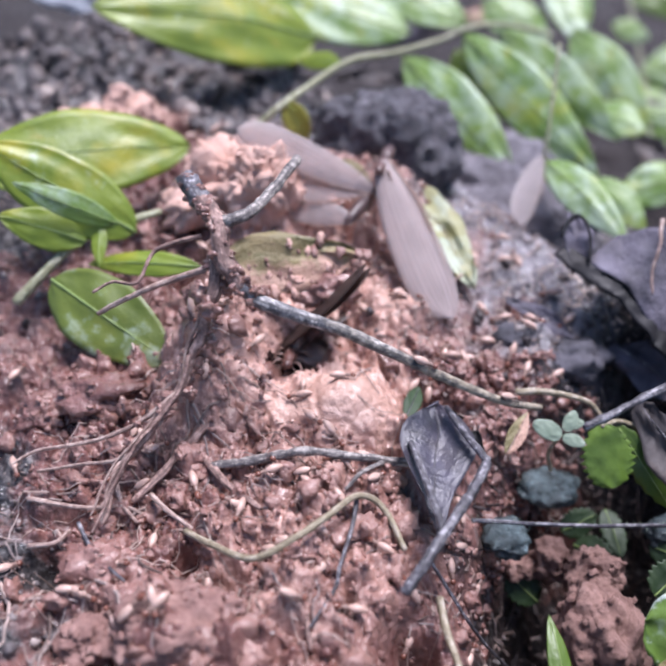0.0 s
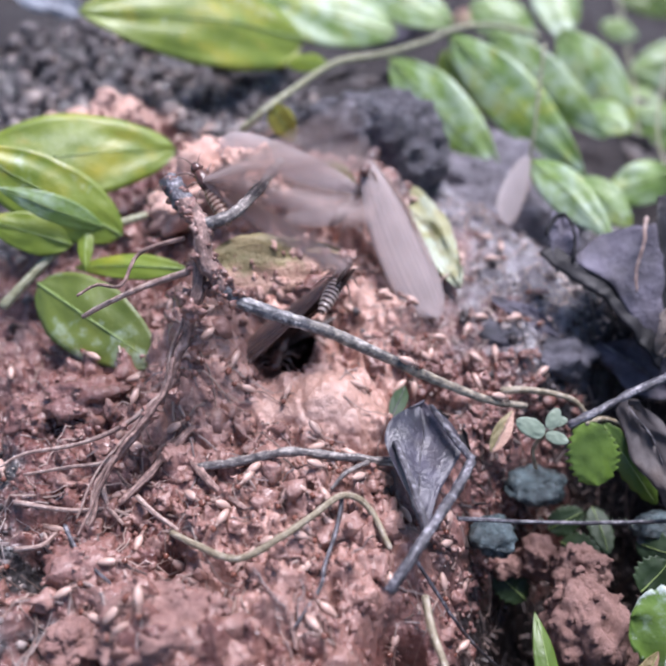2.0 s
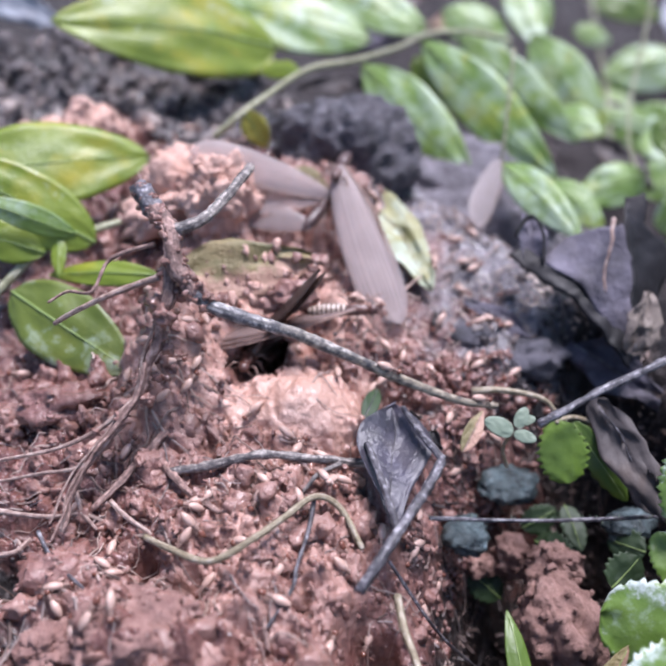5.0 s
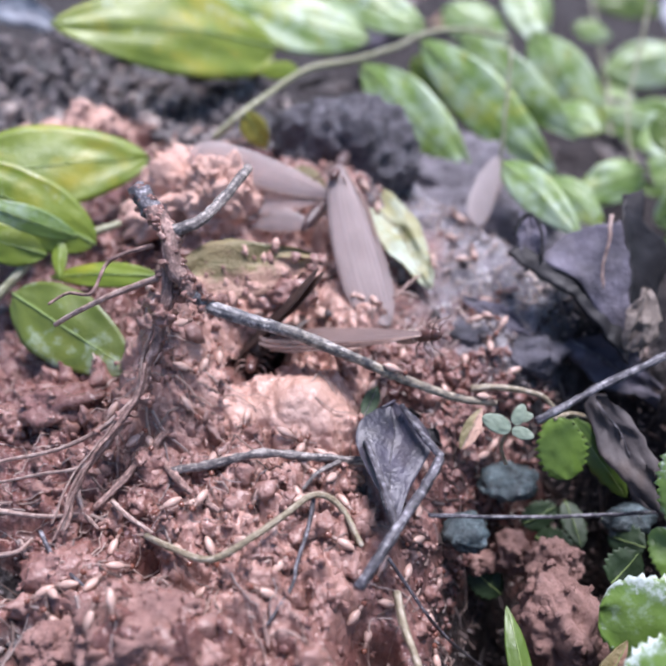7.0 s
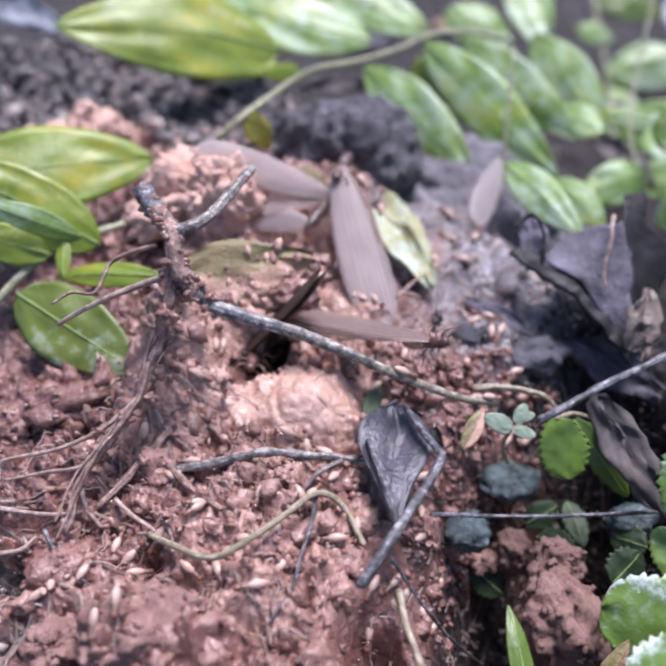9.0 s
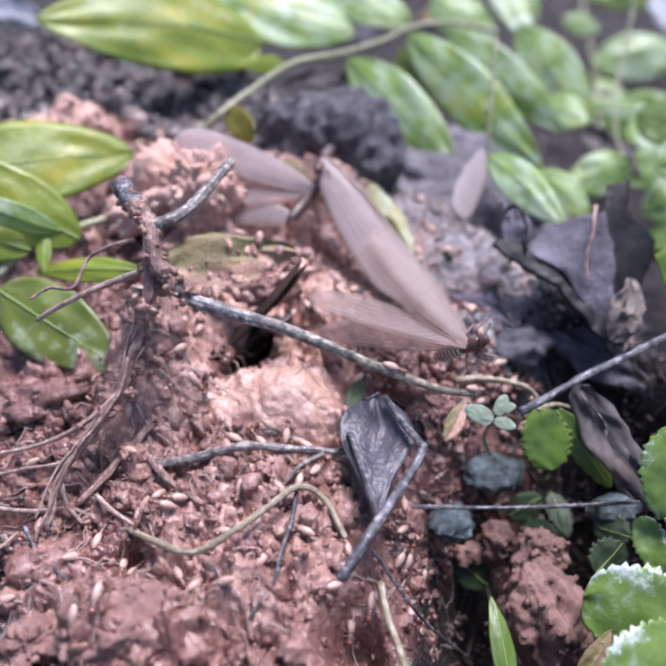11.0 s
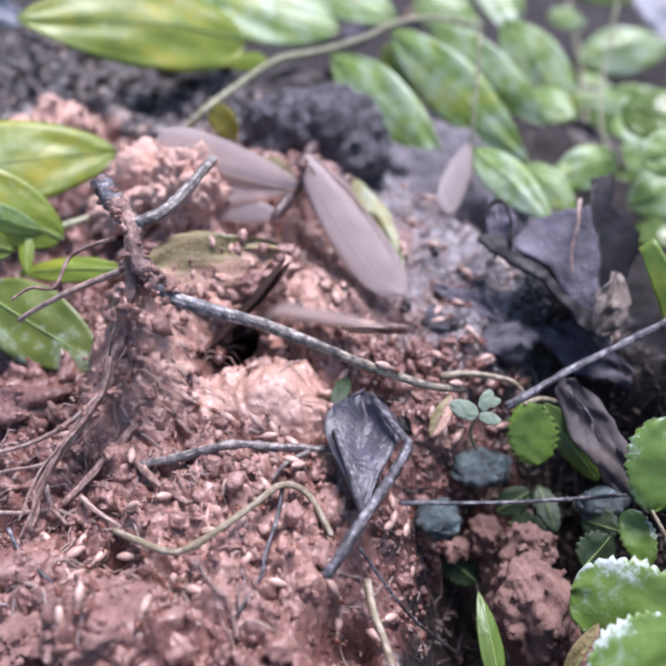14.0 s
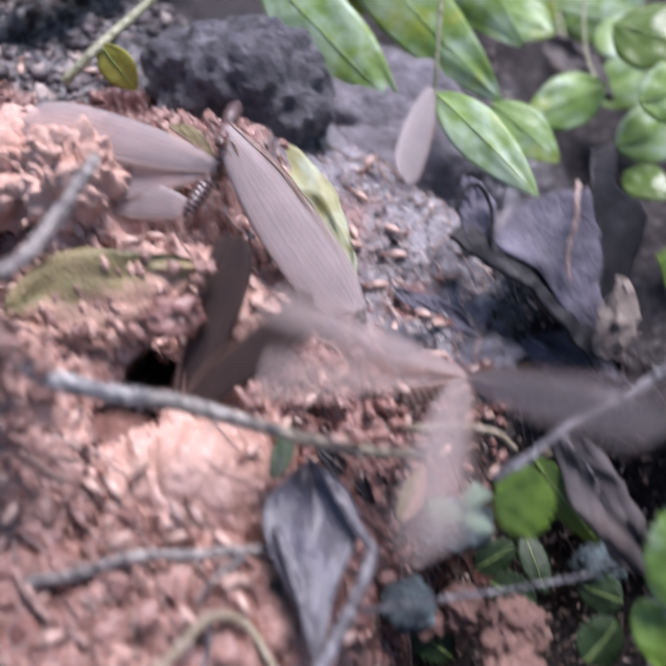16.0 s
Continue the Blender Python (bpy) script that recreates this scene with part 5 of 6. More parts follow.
stem("stem", [(0.1094, 0.0891, -0.0295), (0.1106, 0.0952, -0.015), (0.1119, 0.1042, -0.0113), (0.1101, 0.1117, -0.0076)], 0.0005, 0.0004, GREENSTEM, herb)
stem("stem", [(0.0906, 0.1397, -0.0004), (0.0964, 0.1431, -0.004), (0.1024, 0.144, -0.0103), (0.1054, 0.1423, -0.0221)], 0.0006, 0.0005, GREENSTEM, herb)
stem("stem", [(0.1357, 0.1468, -0.0027), (0.1345, 0.1434, -0.0109), (0.1325, 0.1402, -0.0243), (0.1314, 0.1379, -0.0394)], 0.0006, 0.0005, GREENSTEM, herb)

seedling = thing("seedling", "tiny seedling with pale round seed leaves", "seedling")
stem("stem", [(0.0776, 0.132, -0.004), (0.0755, 0.1293, 0.006), (0.0759, 0.1257, 0.016)], 0.0005, 0.0004, GREENSTEM, seedling)
for b, tp, w in (((0.0761, 0.1254, 0.016), (0.0707, 0.1275, 0.0187), 0.0038), ((0.0772, 0.1265, 0.016), (0.0797, 0.1296, 0.0184), 0.0028), ((0.0763, 0.1254, 0.016), (0.0801, 0.1228, 0.016), 0.0025), ((0.0781, 0.1289, 0.015), (0.0818, 0.1291, 0.015), 0.0022)):
    leaf(seedling, b, tp, w, COTYL, (0, -0.6, 0.8), 0.05, -0.1, q=0.5, seed=51, name="seed_leaf")


# ---- dead leaves ----
def dead(base, tip, width, mat, label, up=(0, -0.6, 0.8), **k):
    k.setdefault("rib", GREENSTEM if mat is LEAFGOLD else ROOT if mat in (LEAFOLIVE, LEAFGOLD) else DARKTWIG)
    ob = leaf(None, base, tip, width, mat, up, name="dead_leaf", **k)
    return tagged(ob, label, "dead leaf")


curl = dead((0.0496, 0.1115, 0.008), (0.0549, 0.1468, 0.005), 0.0150, LEAFWET, "curled wet black-brown dead leaf on the soil", (0.1, -0.6, 0.8), bend=-0.04, fold=0.45, crumple=0.0012, seed=61, p=1.5, q=0.9)
inv = curl.matrix_basis.inverted()
stem("leaf_stalk", [inv @ Vector(q) for q in ((0.0619, 0.1259, 0.009), (0.0555, 0.116, 0.011), (0.0472, 0.1051, 0.012), (0.0415, 0.099, 0.01))], 0.0010, 0.0012, DARKTWIG, curl, "dark grey leaf stalk", 8, 0.3)
stem("rolled_edge", [inv @ Vector(q) for q in ((0.0472, 0.1339, 0.008), (0.0486, 0.125, 0.009), (0.0496, 0.1167, 0.01), (0.0501, 0.11, 0.011))], 0.0007, 0.0008, DARKTWIG, curl, "", 8, 0.3)
stem("rolled_edge", [inv @ Vector(q) for q in ((0.0564, 0.1435, 0.007), (0.0588, 0.1354, 0.008), (0.062, 0.1265, 0.009))], 0.0006, 0.0009, DARKTWIG, curl, "", 8, 0.3)
TORN = {"T0": (0.1249, 0.1990, 0.0152), "T1": (0.1305, 0.2005, 0.0140), "T2": (0.1289, 0.1935, 0.0093), "TL": (0.1223, 0.1911, 0.0123), "R": (0.1377, 0.1910, -0.0004), "RL": (0.1289, 0.1779, -0.0092), "B": (0.1193, 0.1622, -0.0097), "M": (0.1216, 0.1819, 0.0071), "M2": (0.1191, 0.1708, 0.0002), "L0": (0.0993, 0.1854, 0.0081), "L1": (0.1105, 0.1956, 0.0079), "L2": (0.1077, 0.1787, 0.0053), "L3": (0.1115, 0.1706, -0.0002)}
torn = tagged(new("dead_leaf"), "large crumpled violet-grey dead leaf with a black folded tip", "dead leaf")
blade = [("L1", "TL", "M", "L2"), ("L0", "L1", "L2", "L2"), ("L2", "M", "M2", "L3"), ("L3", "M2", "B", "B")]
# The tip is black itself; the right half's shade is painted black too.
black = [("T0", "T1", "T2", "TL"), ("TL", "T2", "R", "M"), ("M", "R", "RL", "M2"), ("M2", "RL", "B", "B")]
part("blade", panel_mesh("blade", [[TORN[k] for k in q] for q in blade], 0.0011, 2.0), LEAFDEAD, torn, "violet-grey crumpled blade")
part("folded_flap", panel_mesh("folded_flap", [[TORN[k] for k in q] for q in black], 0.0009, 2.0), LEAFBLACK, torn, "folded half of the blade, black tip and shade-black side")
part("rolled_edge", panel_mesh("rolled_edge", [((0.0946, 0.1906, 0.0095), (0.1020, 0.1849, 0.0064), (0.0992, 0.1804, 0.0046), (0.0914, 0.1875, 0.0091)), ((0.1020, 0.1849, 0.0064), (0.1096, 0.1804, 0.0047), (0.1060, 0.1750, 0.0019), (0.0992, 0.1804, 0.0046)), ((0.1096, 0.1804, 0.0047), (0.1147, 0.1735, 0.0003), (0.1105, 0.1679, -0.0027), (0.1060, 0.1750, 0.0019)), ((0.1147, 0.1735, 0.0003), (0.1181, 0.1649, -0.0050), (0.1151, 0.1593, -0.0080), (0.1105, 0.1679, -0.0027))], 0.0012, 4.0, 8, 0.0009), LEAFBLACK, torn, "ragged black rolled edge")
stem("torn_edge", [(0.1189, 0.1903, 0.0155), (0.1160, 0.1829, 0.0130), (0.1136, 0.1786, 0.0093), (0.1123, 0.1733, 0.0061)], 0.0005, 0.0003, ROOT, torn, "pale dry torn edge", 6, 0.9, 6, 0.0004)
dead((0.1167, 0.1616, -0.0050), (0.1232, 0.1726, 0.0045), 0.0085, LEAFTAN, "tan scrap of dead leaf on a black leaf", (0.1, -0.8, 0.5), bend=0.10, fold=0.4, crumple=0.0016, seed=63, q=0.5)
dead((0.0960, 0.1859, 0.0045), (0.0994, 0.2003, 0.0116), 0.0088, LEAFDEAD, "small cupped flap of a dead leaf", (0.1, -0.8, 0.5), bend=0.14, fold=0.75, crumple=0.0014, seed=78, q=0.6, rib=None)
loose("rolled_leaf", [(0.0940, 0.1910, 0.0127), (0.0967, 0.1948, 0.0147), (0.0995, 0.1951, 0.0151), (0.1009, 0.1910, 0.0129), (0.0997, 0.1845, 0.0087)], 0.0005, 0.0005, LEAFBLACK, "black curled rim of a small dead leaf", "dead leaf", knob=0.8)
dead((0.1023, 0.1465, -0.0025), (0.1105, 0.1195, -0.0140), 0.0095, LEAFSTRIP, "hanging grey-brown strip of dead leaf over the hollow", (-0.1, -0.75, 0.65), bend=0.05, fold=0.08, crumple=0.0022, seed=65, p=0.8, q=0.32, rib=DARKTWIG)
dead((0.1054, 0.1736, -0.0111), (0.1285, 0.1567, -0.0242), 0.013, LEAFDEAD, "crumpled dark dead leaf beside a twig", (0, -0.7, 0.7), bend=0.05, fold=0.2, crumple=0.003, seed=66)
dead((0.0797, 0.1871, -0.0032), (0.096, 0.1731, -0.0088), 0.0055, LEAFDEAD, "narrow dark dead leaf on the soil", (0, -0.5, 0.85), bend=0.08, fold=0.2, crumple=0.001, seed=67)
dead((0.0571, 0.1547, -0.0068), (0.0651, 0.1417, -0.0073), 0.0040, LEAFBLACK, "small black dead leaf shred", (0, -0.5, 0.85), bend=0.05, fold=0.4, crumple=0.001, seed=68)
roof = dead((0.0055, 0.1805, 0.0208), (0.0434, 0.1832, 0.0195), 0.0150, LEAFOLIVE, "soiled olive-brown leaf roofing the nest hole", (-0.15, -0.6, 0.8), bend=0.05, fold=-0.12, crumple=0.0020, seed=69, p=0.75, q=0.7, rib=None)
rnd_r = random.Random(17)
top = [v.co.copy() for v in roof.data.vertices if v.index % 28 < 14]
for _ in range(90):
    q, k = max(rnd_r.choice(top), rnd_r.choice(top), key=lambda c: c.x), 0.00025 + 0.0012 * rnd_r.random() ** 3.0
    part("soil_crumb", lump_mesh("soil_crumb", k * rnd_r.uniform(0.8, 1.5), k * 0.85, k * 0.4, 1.1, rnd_r.uniform(0, 50), 2, 2.6), rnd_r.choice((CRUMB, CLAY)), roof, "", Matrix.Translation(q))
dead((0.0583, 0.2287, 0.008), (0.0711, 0.189, 0.001), 0.0155, LEAFGOLD, "pale yellow fallen leaf", (0.3, -0.6, 0.75), bend=0.05, fold=0.15, crumple=0.0022, seed=70, rib=GREENSTEM)
dead((0.0391, 0.2243, 0.0206), (0.048, 0.2154, 0.0158), 0.006, LEAFOLIVE, "small olive-brown leaf shred", (0, -0.6, 0.8), bend=0.05, fold=0.15, seed=71)
dead((0.0678, 0.1335, 0.001), (0.0744, 0.1421, 0.004), 0.004, LEAFOLIVE, "small withered yellow-brown leaf by the seedling", (0, -0.6, 0.8), bend=0.05, fold=0.15, seed=72)
dead((0.0476, 0.1461, 0.0014), (0.0526, 0.1585, -0.0022), 0.0040, LEAFDARK, "small dark green leaf shred in a crevice", (0, -0.6, 0.8), bend=0.05, fold=0.15, seed=73)
dead((-0.0746, 0.367, 0.0221), (-0.0427, 0.3493, 0.0184), 0.013, LEAFBLEACH, "pale blue-grey dead leaf behind the vine", (0, -0.6, 0.8), bend=0.05, fold=0.15, crumple=0.002, seed=74)
dead((0.2256, 0.4015, -0.0255), (0.2264, 0.3572, -0.0427), 0.022, LEAFBLEACH, "pale grey dead leaf lying on dark litter", (0, -0.6, 0.8), bend=0.05, fold=0.1, crumple=0.003, seed=75)
dead((0.1554, 0.298, -0.0328), (0.1664, 0.2684, -0.0346), 0.012, LEAFSTRIP, "brown dead leaf under the vine leaflets", (0, -0.6, 0.8), bend=0.05, fold=0.1, crumple=0.003, seed=76)
dead((0.0439, 0.3058, 0.003), (0.0676, 0.2941, 0.0055), 0.008, LEAFSTRIP, "brown dead leaf under the vine", (0, -0.4, 0.9), bend=0.05, fold=0.1, crumple=0.002, seed=77)
rnd_l = random.Random(77)
for k in range(16):
    x, y = rnd_l.uniform(-0.10, 0.26), rnd_l.uniform(0.345, 0.62)
    a, ln = rnd_l.uniform(0, 6.28), rnd_l.uniform(0.022, 0.05)
    zz = ground_z(x, y) + 0.004
    dead((x, y, zz), (x + ln * math.cos(a), y + ln * math.sin(a), zz + rnd_l.uniform(0, 0.008)), ln * rnd_l.uniform(0.3, 0.5), rnd_l.choice((LEAFSTRIP, LEAFDEAD, LEAFSTRIP, LEAFOLIVE)), "withered brown-grey leaf on the dark litter", (0, -0.3, 1), bend=0.06, fold=0.2, crumple=0.003, seed=100 + k)
for a, b in (((0.0607, 0.1812, 0.0056), (0.0708, 0.1951, 0.0008)), ((0.0616, 0.1833, 0.005), (0.0672, 0.1839, 0.002))):
    loose("straw", [a, tuple((Vector(a) + Vector(b)) / 2 + Vector((0, 0, 0.0006))), b], 0.0005, 0.0003, ROOT, "pale dry straw fragment", "straw")


# ---- insects ----
def taper_mesh(name, length, rx, rz, profile, sides=10, y0=0.0, ridge=0.0, ridges=8, droop=0.0):
    """A body part along +y or -y: rings whose size follows profile."""
    rows = []
    n = len(profile)
    steps = 3
    for i in range((n - 1) * steps + 1):
        k, s = divmod(i, steps)
        pr = profile[k] if s == 0 else profile[k] + (profile[k + 1] - profile[k]) * s / steps
        u = i / ((n - 1) * steps)
        pr *= 1 + ridge * math.cos(u * ridges * 2 * math.pi)
        rows.append([(rx * pr * math.cos(2 * math.pi * j / sides), y0 + length * u, rz * pr * math.sin(2 * math.pi * j / sides) - droop * u * u) for j in range(sides)])
    rows.insert(0, [(0, y0, 0)] * sides)
    rows.append([(0, y0 + length, -droop)] * sides)
    return grid_mesh(name, rows, closed=True)


def leg_mesh(name, side, fore, size):
    a = Vector((0, 0, 0))
    b = Vector((side * 0.55, fore * 0.35, 0.22)) * size
    c = Vector((side * 1.0, fore * 0.85, -0.42)) * size
    d = Vector((side * 1.2, fore * 1.1, -0.46)) * size
    return tube_mesh(name, [a, b, c, d], size * 0.085, size * 0.04, 5, 0.0, 2)


def make_termite(kind):
    """A wingless termite, about 4.5 mm: amber head, pale abdomen, six legs, two antennae."""
    big = kind == "soldier"
    label = "amber-headed soldier termite with dark jaws on the soil" if big else "pale worker termite with a brown head on the soil"
    root = thing(kind + "_termite", label, "termite", "termites on the mound")
    s = 0.0052 if big else 0.0050
    head = part("head", taper_mesh("head", 0.24 * s * (1.5 if big else 1), 0.125 * s, 0.105 * s, [0.35, 0.9, 1.05, 0.95, 0.5], 10, 0.17 * s), HEAD, root, "shiny amber head")
    part("thorax", taper_mesh("thorax", 0.28 * s, 0.10 * s, 0.09 * s, [0.6, 1, 0.9, 0.9, 0.6], 8, -0.08 * s), LEG, root)
    part("abdomen", taper_mesh("abdomen", -0.74 * s, 0.165 * s, 0.15 * s, [0.45, 0.85, 1.05, 1.1, 1.0, 0.75, 0.35], 10, -0.05 * s, 0.03, 7, 0.04 * s), PALEBODY, root, "pale swollen abdomen")
    for side in (-1, 1):
        for fore, y in ((1, 0.13), (0.1, 0.03), (-1, -0.05)):
            part("leg", leg_mesh("leg", side, fore, 0.22 * s), LEG, root, "", pose(side * 0.06 * s, y * s, -0.02 * s))
        part("antenna", tube_mesh("antenna", [(side * 0.07 * s, 0.43 * s, 0.02 * s), (side * 0.20 * s, 0.55 * s, 0.07 * s), (side * 0.32 * s, 0.62 * s, 0.0)], 0.009 * s, 0.006 * s, 4, 0, 2), LEG, head)
        if big:
            part("jaw", tube_mesh("jaw", [(side * 0.06 * s, 0.55 * s, 0), (side * 0.09 * s, 0.64 * s, 0), (side * 0.02 * s, 0.74 * s, 0)], 0.022 * s, 0.006 * s, 5, 0, 2), THORAX, head)
    return root


def wing_mesh(name, length, width, sweep):
    """A long narrow wing along +y with a straight front edge and a rounded tip; very slightly cambered."""
    rows, nu, nv = [], 26, 9
    for i in range(nu):
        u = i / (nu - 1)
        w = width * (0.16 + 0.84 * math.sin(math.pi * min(1, 0.06 + 0.60 * u ** 0.75)) ** 1.2) if u < 0.72 else width * math.sqrt(max(0.0, 1 - ((u - 0.72) / 0.28) ** 2)) * 0.995
        w = max(w, 0.0001)
        top, low = [], []
        for j in range(nv):
            v = j / (nv - 1)
            z = 0.05 * width * math.sin(math.pi * v) + 0.05 * length * u * u * sweep + 0.02 * width * noise.noise(Vector((u * 6, v * 3, 2)))
            x = (v - 0.35) * w
            top.append((x, u * length, z + 0.00003))
            low.append((x, u * length, z - 0.00003))
        rows.append(top + low[::-1])
    data = grid_mesh(name, rows, closed=True)
    uv, n2 = data.uv_layers[0].data, 2 * nv
    for lp in data.loops:
        i, j = divmod(lp.vertex_index, n2)
        j = j if j < nv else n2 - 1 - j
        uv[lp.index].uv = (j / (nv - 1), i / (nu - 1))
    return data


def vein_mesh(length, width):
    pts = [(-0.35 * width * min(1, 0.3 + u * 2.4) if u < 0.8 else -0.25 * width, u * length, 0.0001) for u in (0, 0.12, 0.3, 0.5, 0.7, 0.86)]
    return tube_mesh("front_vein", pts, 0.00022, 0.0001, 5, 0.0, 3)


def make_alate(label, membrane, skin, length=0.039):
    """A winged termite: head, thorax, banded abdomen, six legs, two antennae and four long wings."""
    root = thing("winged_termite", label, "winged termite", "winged termites leaving the nest")
    s = 0.0155
    head = part("head", taper_mesh("head", 0.17 * s, 0.085 * s, 0.075 * s, [0.5, 1.0, 1.05, 0.9, 0.5], 12, 0.20 * s), THORAX, root, "dark brown head")
    for side in (-1, 1):
        part("eye", lump_mesh("eye", 0.022 * s, 0.024 * s, 0.022 * s, 0.0, 0, 2), LEAFBLACK, head, "black eye", pose(side * 0.075 * s, 0.27 * s, 0.02 * s))
        part("antenna", tube_mesh("antenna", [(side * 0.05 * s, 0.35 * s, 0.02 * s), (side * 0.12 * s, 0.45 * s, 0.05 * s), (side * 0.2 * s, 0.52 * s, 0.02 * s)], 0.008 * s, 0.005 * s, 4, 0, 2), THORAX, head)
    part("thorax", taper_mesh("thorax", 0.36 * s, 0.10 * s, 0.085 * s, [0.6, 0.95, 1.0, 0.95, 0.9, 0.7], 12, -0.15 * s), THORAX, root)
    part("abdomen", taper_mesh("abdomen", -0.62 * s, 0.115 * s, 0.105 * s, [0.7, 0.95, 1.0, 1.0, 0.98, 0.9, 0.72, 0.35], 14, -0.12 * s, 0.045, 9, 0.03 * s), skin, root, "banded abdomen")
    for side in (-1, 1):
        for fore, y in ((1, 0.16), (0.1, 0.04), (-1, -0.06)):
            part("leg", leg_mesh("leg", side, fore, 0.22 * s), LEG, root, "", pose(side * 0.06 * s, y * s, -0.04 * s))
    wings = []
    for side, back in ((-1, 0), (1, 0), (-1, 1), (1, 1)):
        ln, wd = length * (1 - 0.04 * back), (0.0088 + 0.0006 * back) * (length / 0.039) ** 1.5
        w = part("wing", wing_mesh("wing", ln, wd, 0.3), membrane, root)
        part("front_vein", vein_mesh(ln, wd), LEG, w)
        wings.append((w, side, back))
    return root, wings


def shed_wing(base, tip, up, label):
    ob = part("shed_wing", wing_mesh("shed_wing", (Vector(tip) - Vector(base)).length, 0.0085, 0.4), WING)
    ob.matrix_basis = frame_to(base, tip, up)
    part("front_vein", vein_mesh((Vector(tip) - Vector(base)).length, 0.0085), LEG, ob)
    return tagged(ob, label, "insect wing")


shed_wing((0.1038, 0.2444, 0.0004), (0.0899, 0.2179, -0.0042), (0.2, -0.75, 0.6), "shed pale brown insect wing stuck to a leaf tip")
# Separate wing added to fill out the resting termite's wing fan.
shed_wing((0.0414, 0.2028, 0.0154), (0.0172, 0.2113, 0.0183), (0.0, -0.6, 0.8), "mauve-brown wing added to the fan of the resting termite")

REAR = make_alate("winged termite with mauve-brown wings resting behind the mound", WING, RUSTBODY)
HANG = make_alate("winged termite with long pale veined wings hanging over a yellow leaf", WING, RUSTBODY, 0.047)
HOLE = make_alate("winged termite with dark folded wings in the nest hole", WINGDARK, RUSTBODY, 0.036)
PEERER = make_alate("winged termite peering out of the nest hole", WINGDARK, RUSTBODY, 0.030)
WALKER = make_alate("winged termite with cream-banded abdomen walking out of the nest", WINGRED, BODY)
CLIMBER = make_alate("winged termite with tan-banded abdomen climbing the twig before flight", WINGMID, TANBODY)
LAST = make_alate("winged termite with fluttering russet wings beside the seedling", WINGSOFT, TANBODY)

FLYER = make_alate("winged termite in hovering flight above the mound", WING, RUSTBODY, 0.036)

SOLDIER, WORKER = make_termite("soldier"), make_termite("worker")


def place_termites():
    """Each termite gets a start, a course and a pace on the ground."""
    rnd = random.Random(21)
    crowd = []
    zones = [
        (64, (-0.022, 0.058), (0.098, 0.160)),
        (30, (0.000, 0.056), (0.160, 0.205)),
        (18, (0.050, 0.090), (0.105, 0.200)),
        (12, (0.055, 0.095), (0.165, 0.220)),
        (9, (-0.03, 0.050), (0.225, 0.290)),
        (8, (-0.045, -0.01), (0.100, 0.170)),
    ]
    for count, (x0, x1), (y0, y1) in zones:
        made = 0
        while made < count:
            x, y = rnd.uniform(x0, x1), rnd.uniform(y0, y1)
            if in_mouth(x, y, 1.15) or ground_z(x, y) < -0.014 and rnd.random() < 0.7:
                continue
            crowd.append((x, y, rnd.uniform(0, 360), rnd.choice((0.0, 0.0, 0.0004, 0.0012, 0.0028, 0.0045)), rnd.random() < 0.22))
            made += 1
    out = []
    for k, (x, y, turn, pace, soldier) in enumerate(crowd):
        src = SOLDIER if soldier else WORKER
        ob = src if (k == 0 and not soldier) else copy_thing(src, pose(x, y, height(x, y)))
        out.append((ob, x, y, turn, pace))
    return out


CROWD = place_termites()
SOLDIER.location = (0.1057, 0.1835, 0.0042)
TWIGGERS = [copy_thing(WORKER, pose(0, 0, 0)) for _ in range(2)]


# ---- what moves ----
def stand(x, y, turn, lift=0.0010):
    """A pose on the ground at x, y, heading turn degrees, tilted with the slope."""
    e = 0.002
    gx = (height(x + e, y) - height(x - e, y)) / (2 * e)
    gy = (height(x, y + e) - height(x, y - e)) / (2 * e)
    up = Vector((-max(-0.9, min(0.9, gx)), -max(-0.9, min(0.9, gy)), 1)).normalized()
    a = radians(turn)
    z = max(height(x, y), 0.5 * (height(x + e, y) + height(x - e, y)), 0.5 * (height(x, y + e) + height(x, y - e)))
    at = Vector((x, y, z + lift))
    fwd = Vector((-math.sin(a), math.cos(a), 0))
    return frame_to(at, at + fwd - up * fwd.dot(up), up)


def body_rows(keys):
    """Rows for a body from (t, thorax, head point, up)."""
    return [(t, frame_to(p, h, up)) for t, p, h, up in keys]


def wing_rows(thing_rows, keys):
    """Rows of a wing in its thing's space, from (t, tip in the world, normal)."""
    out = []
    for t, tip, up in keys:
        before = max((r for r in thing_rows if r[0] <= t + 1e-6), key=lambda r: r[0])
        after = min((r for r in thing_rows if r[0] >= t - 1e-6), key=lambda r: r[0])
        k = 0 if after[0] == before[0] else (t - before[0]) / (after[0] - before[0])
        m = before[1].lerp(after[1], k)
        root = m.translation + m.to_3x3() @ Vector((0, 0.0004, 0.0011))
        out.append((t, m.inverted() @ frame_to(root, tip, up)))
    return out


UPN = (0.0, -0.6, 0.8)


def beat(rows, t0, t1, swing):
    """Rows with a quick wing beat of that many degrees laid over them from t0 to t1."""
    out = [r for r in rows if r[0] < t0]
    for k in range(frame(t0), frame(t1) + 1):
        t = (k - 1) / FPS
        a = max((r for r in rows if r[0] <= t + 1e-6), key=lambda r: r[0])
        b = min((r for r in rows if r[0] >= t - 1e-6), key=lambda r: r[0], default=a)
        m = a[1] if a[0] == b[0] else a[1].lerp(b[1], (t - a[0]) / (b[0] - a[0]))
        out.append((t, m @ pose(0, 0, 0, swing * (0, 1, 0, -1)[k % 4])))
    return out + [r for r in rows if r[0] > t1 + 1e-6]


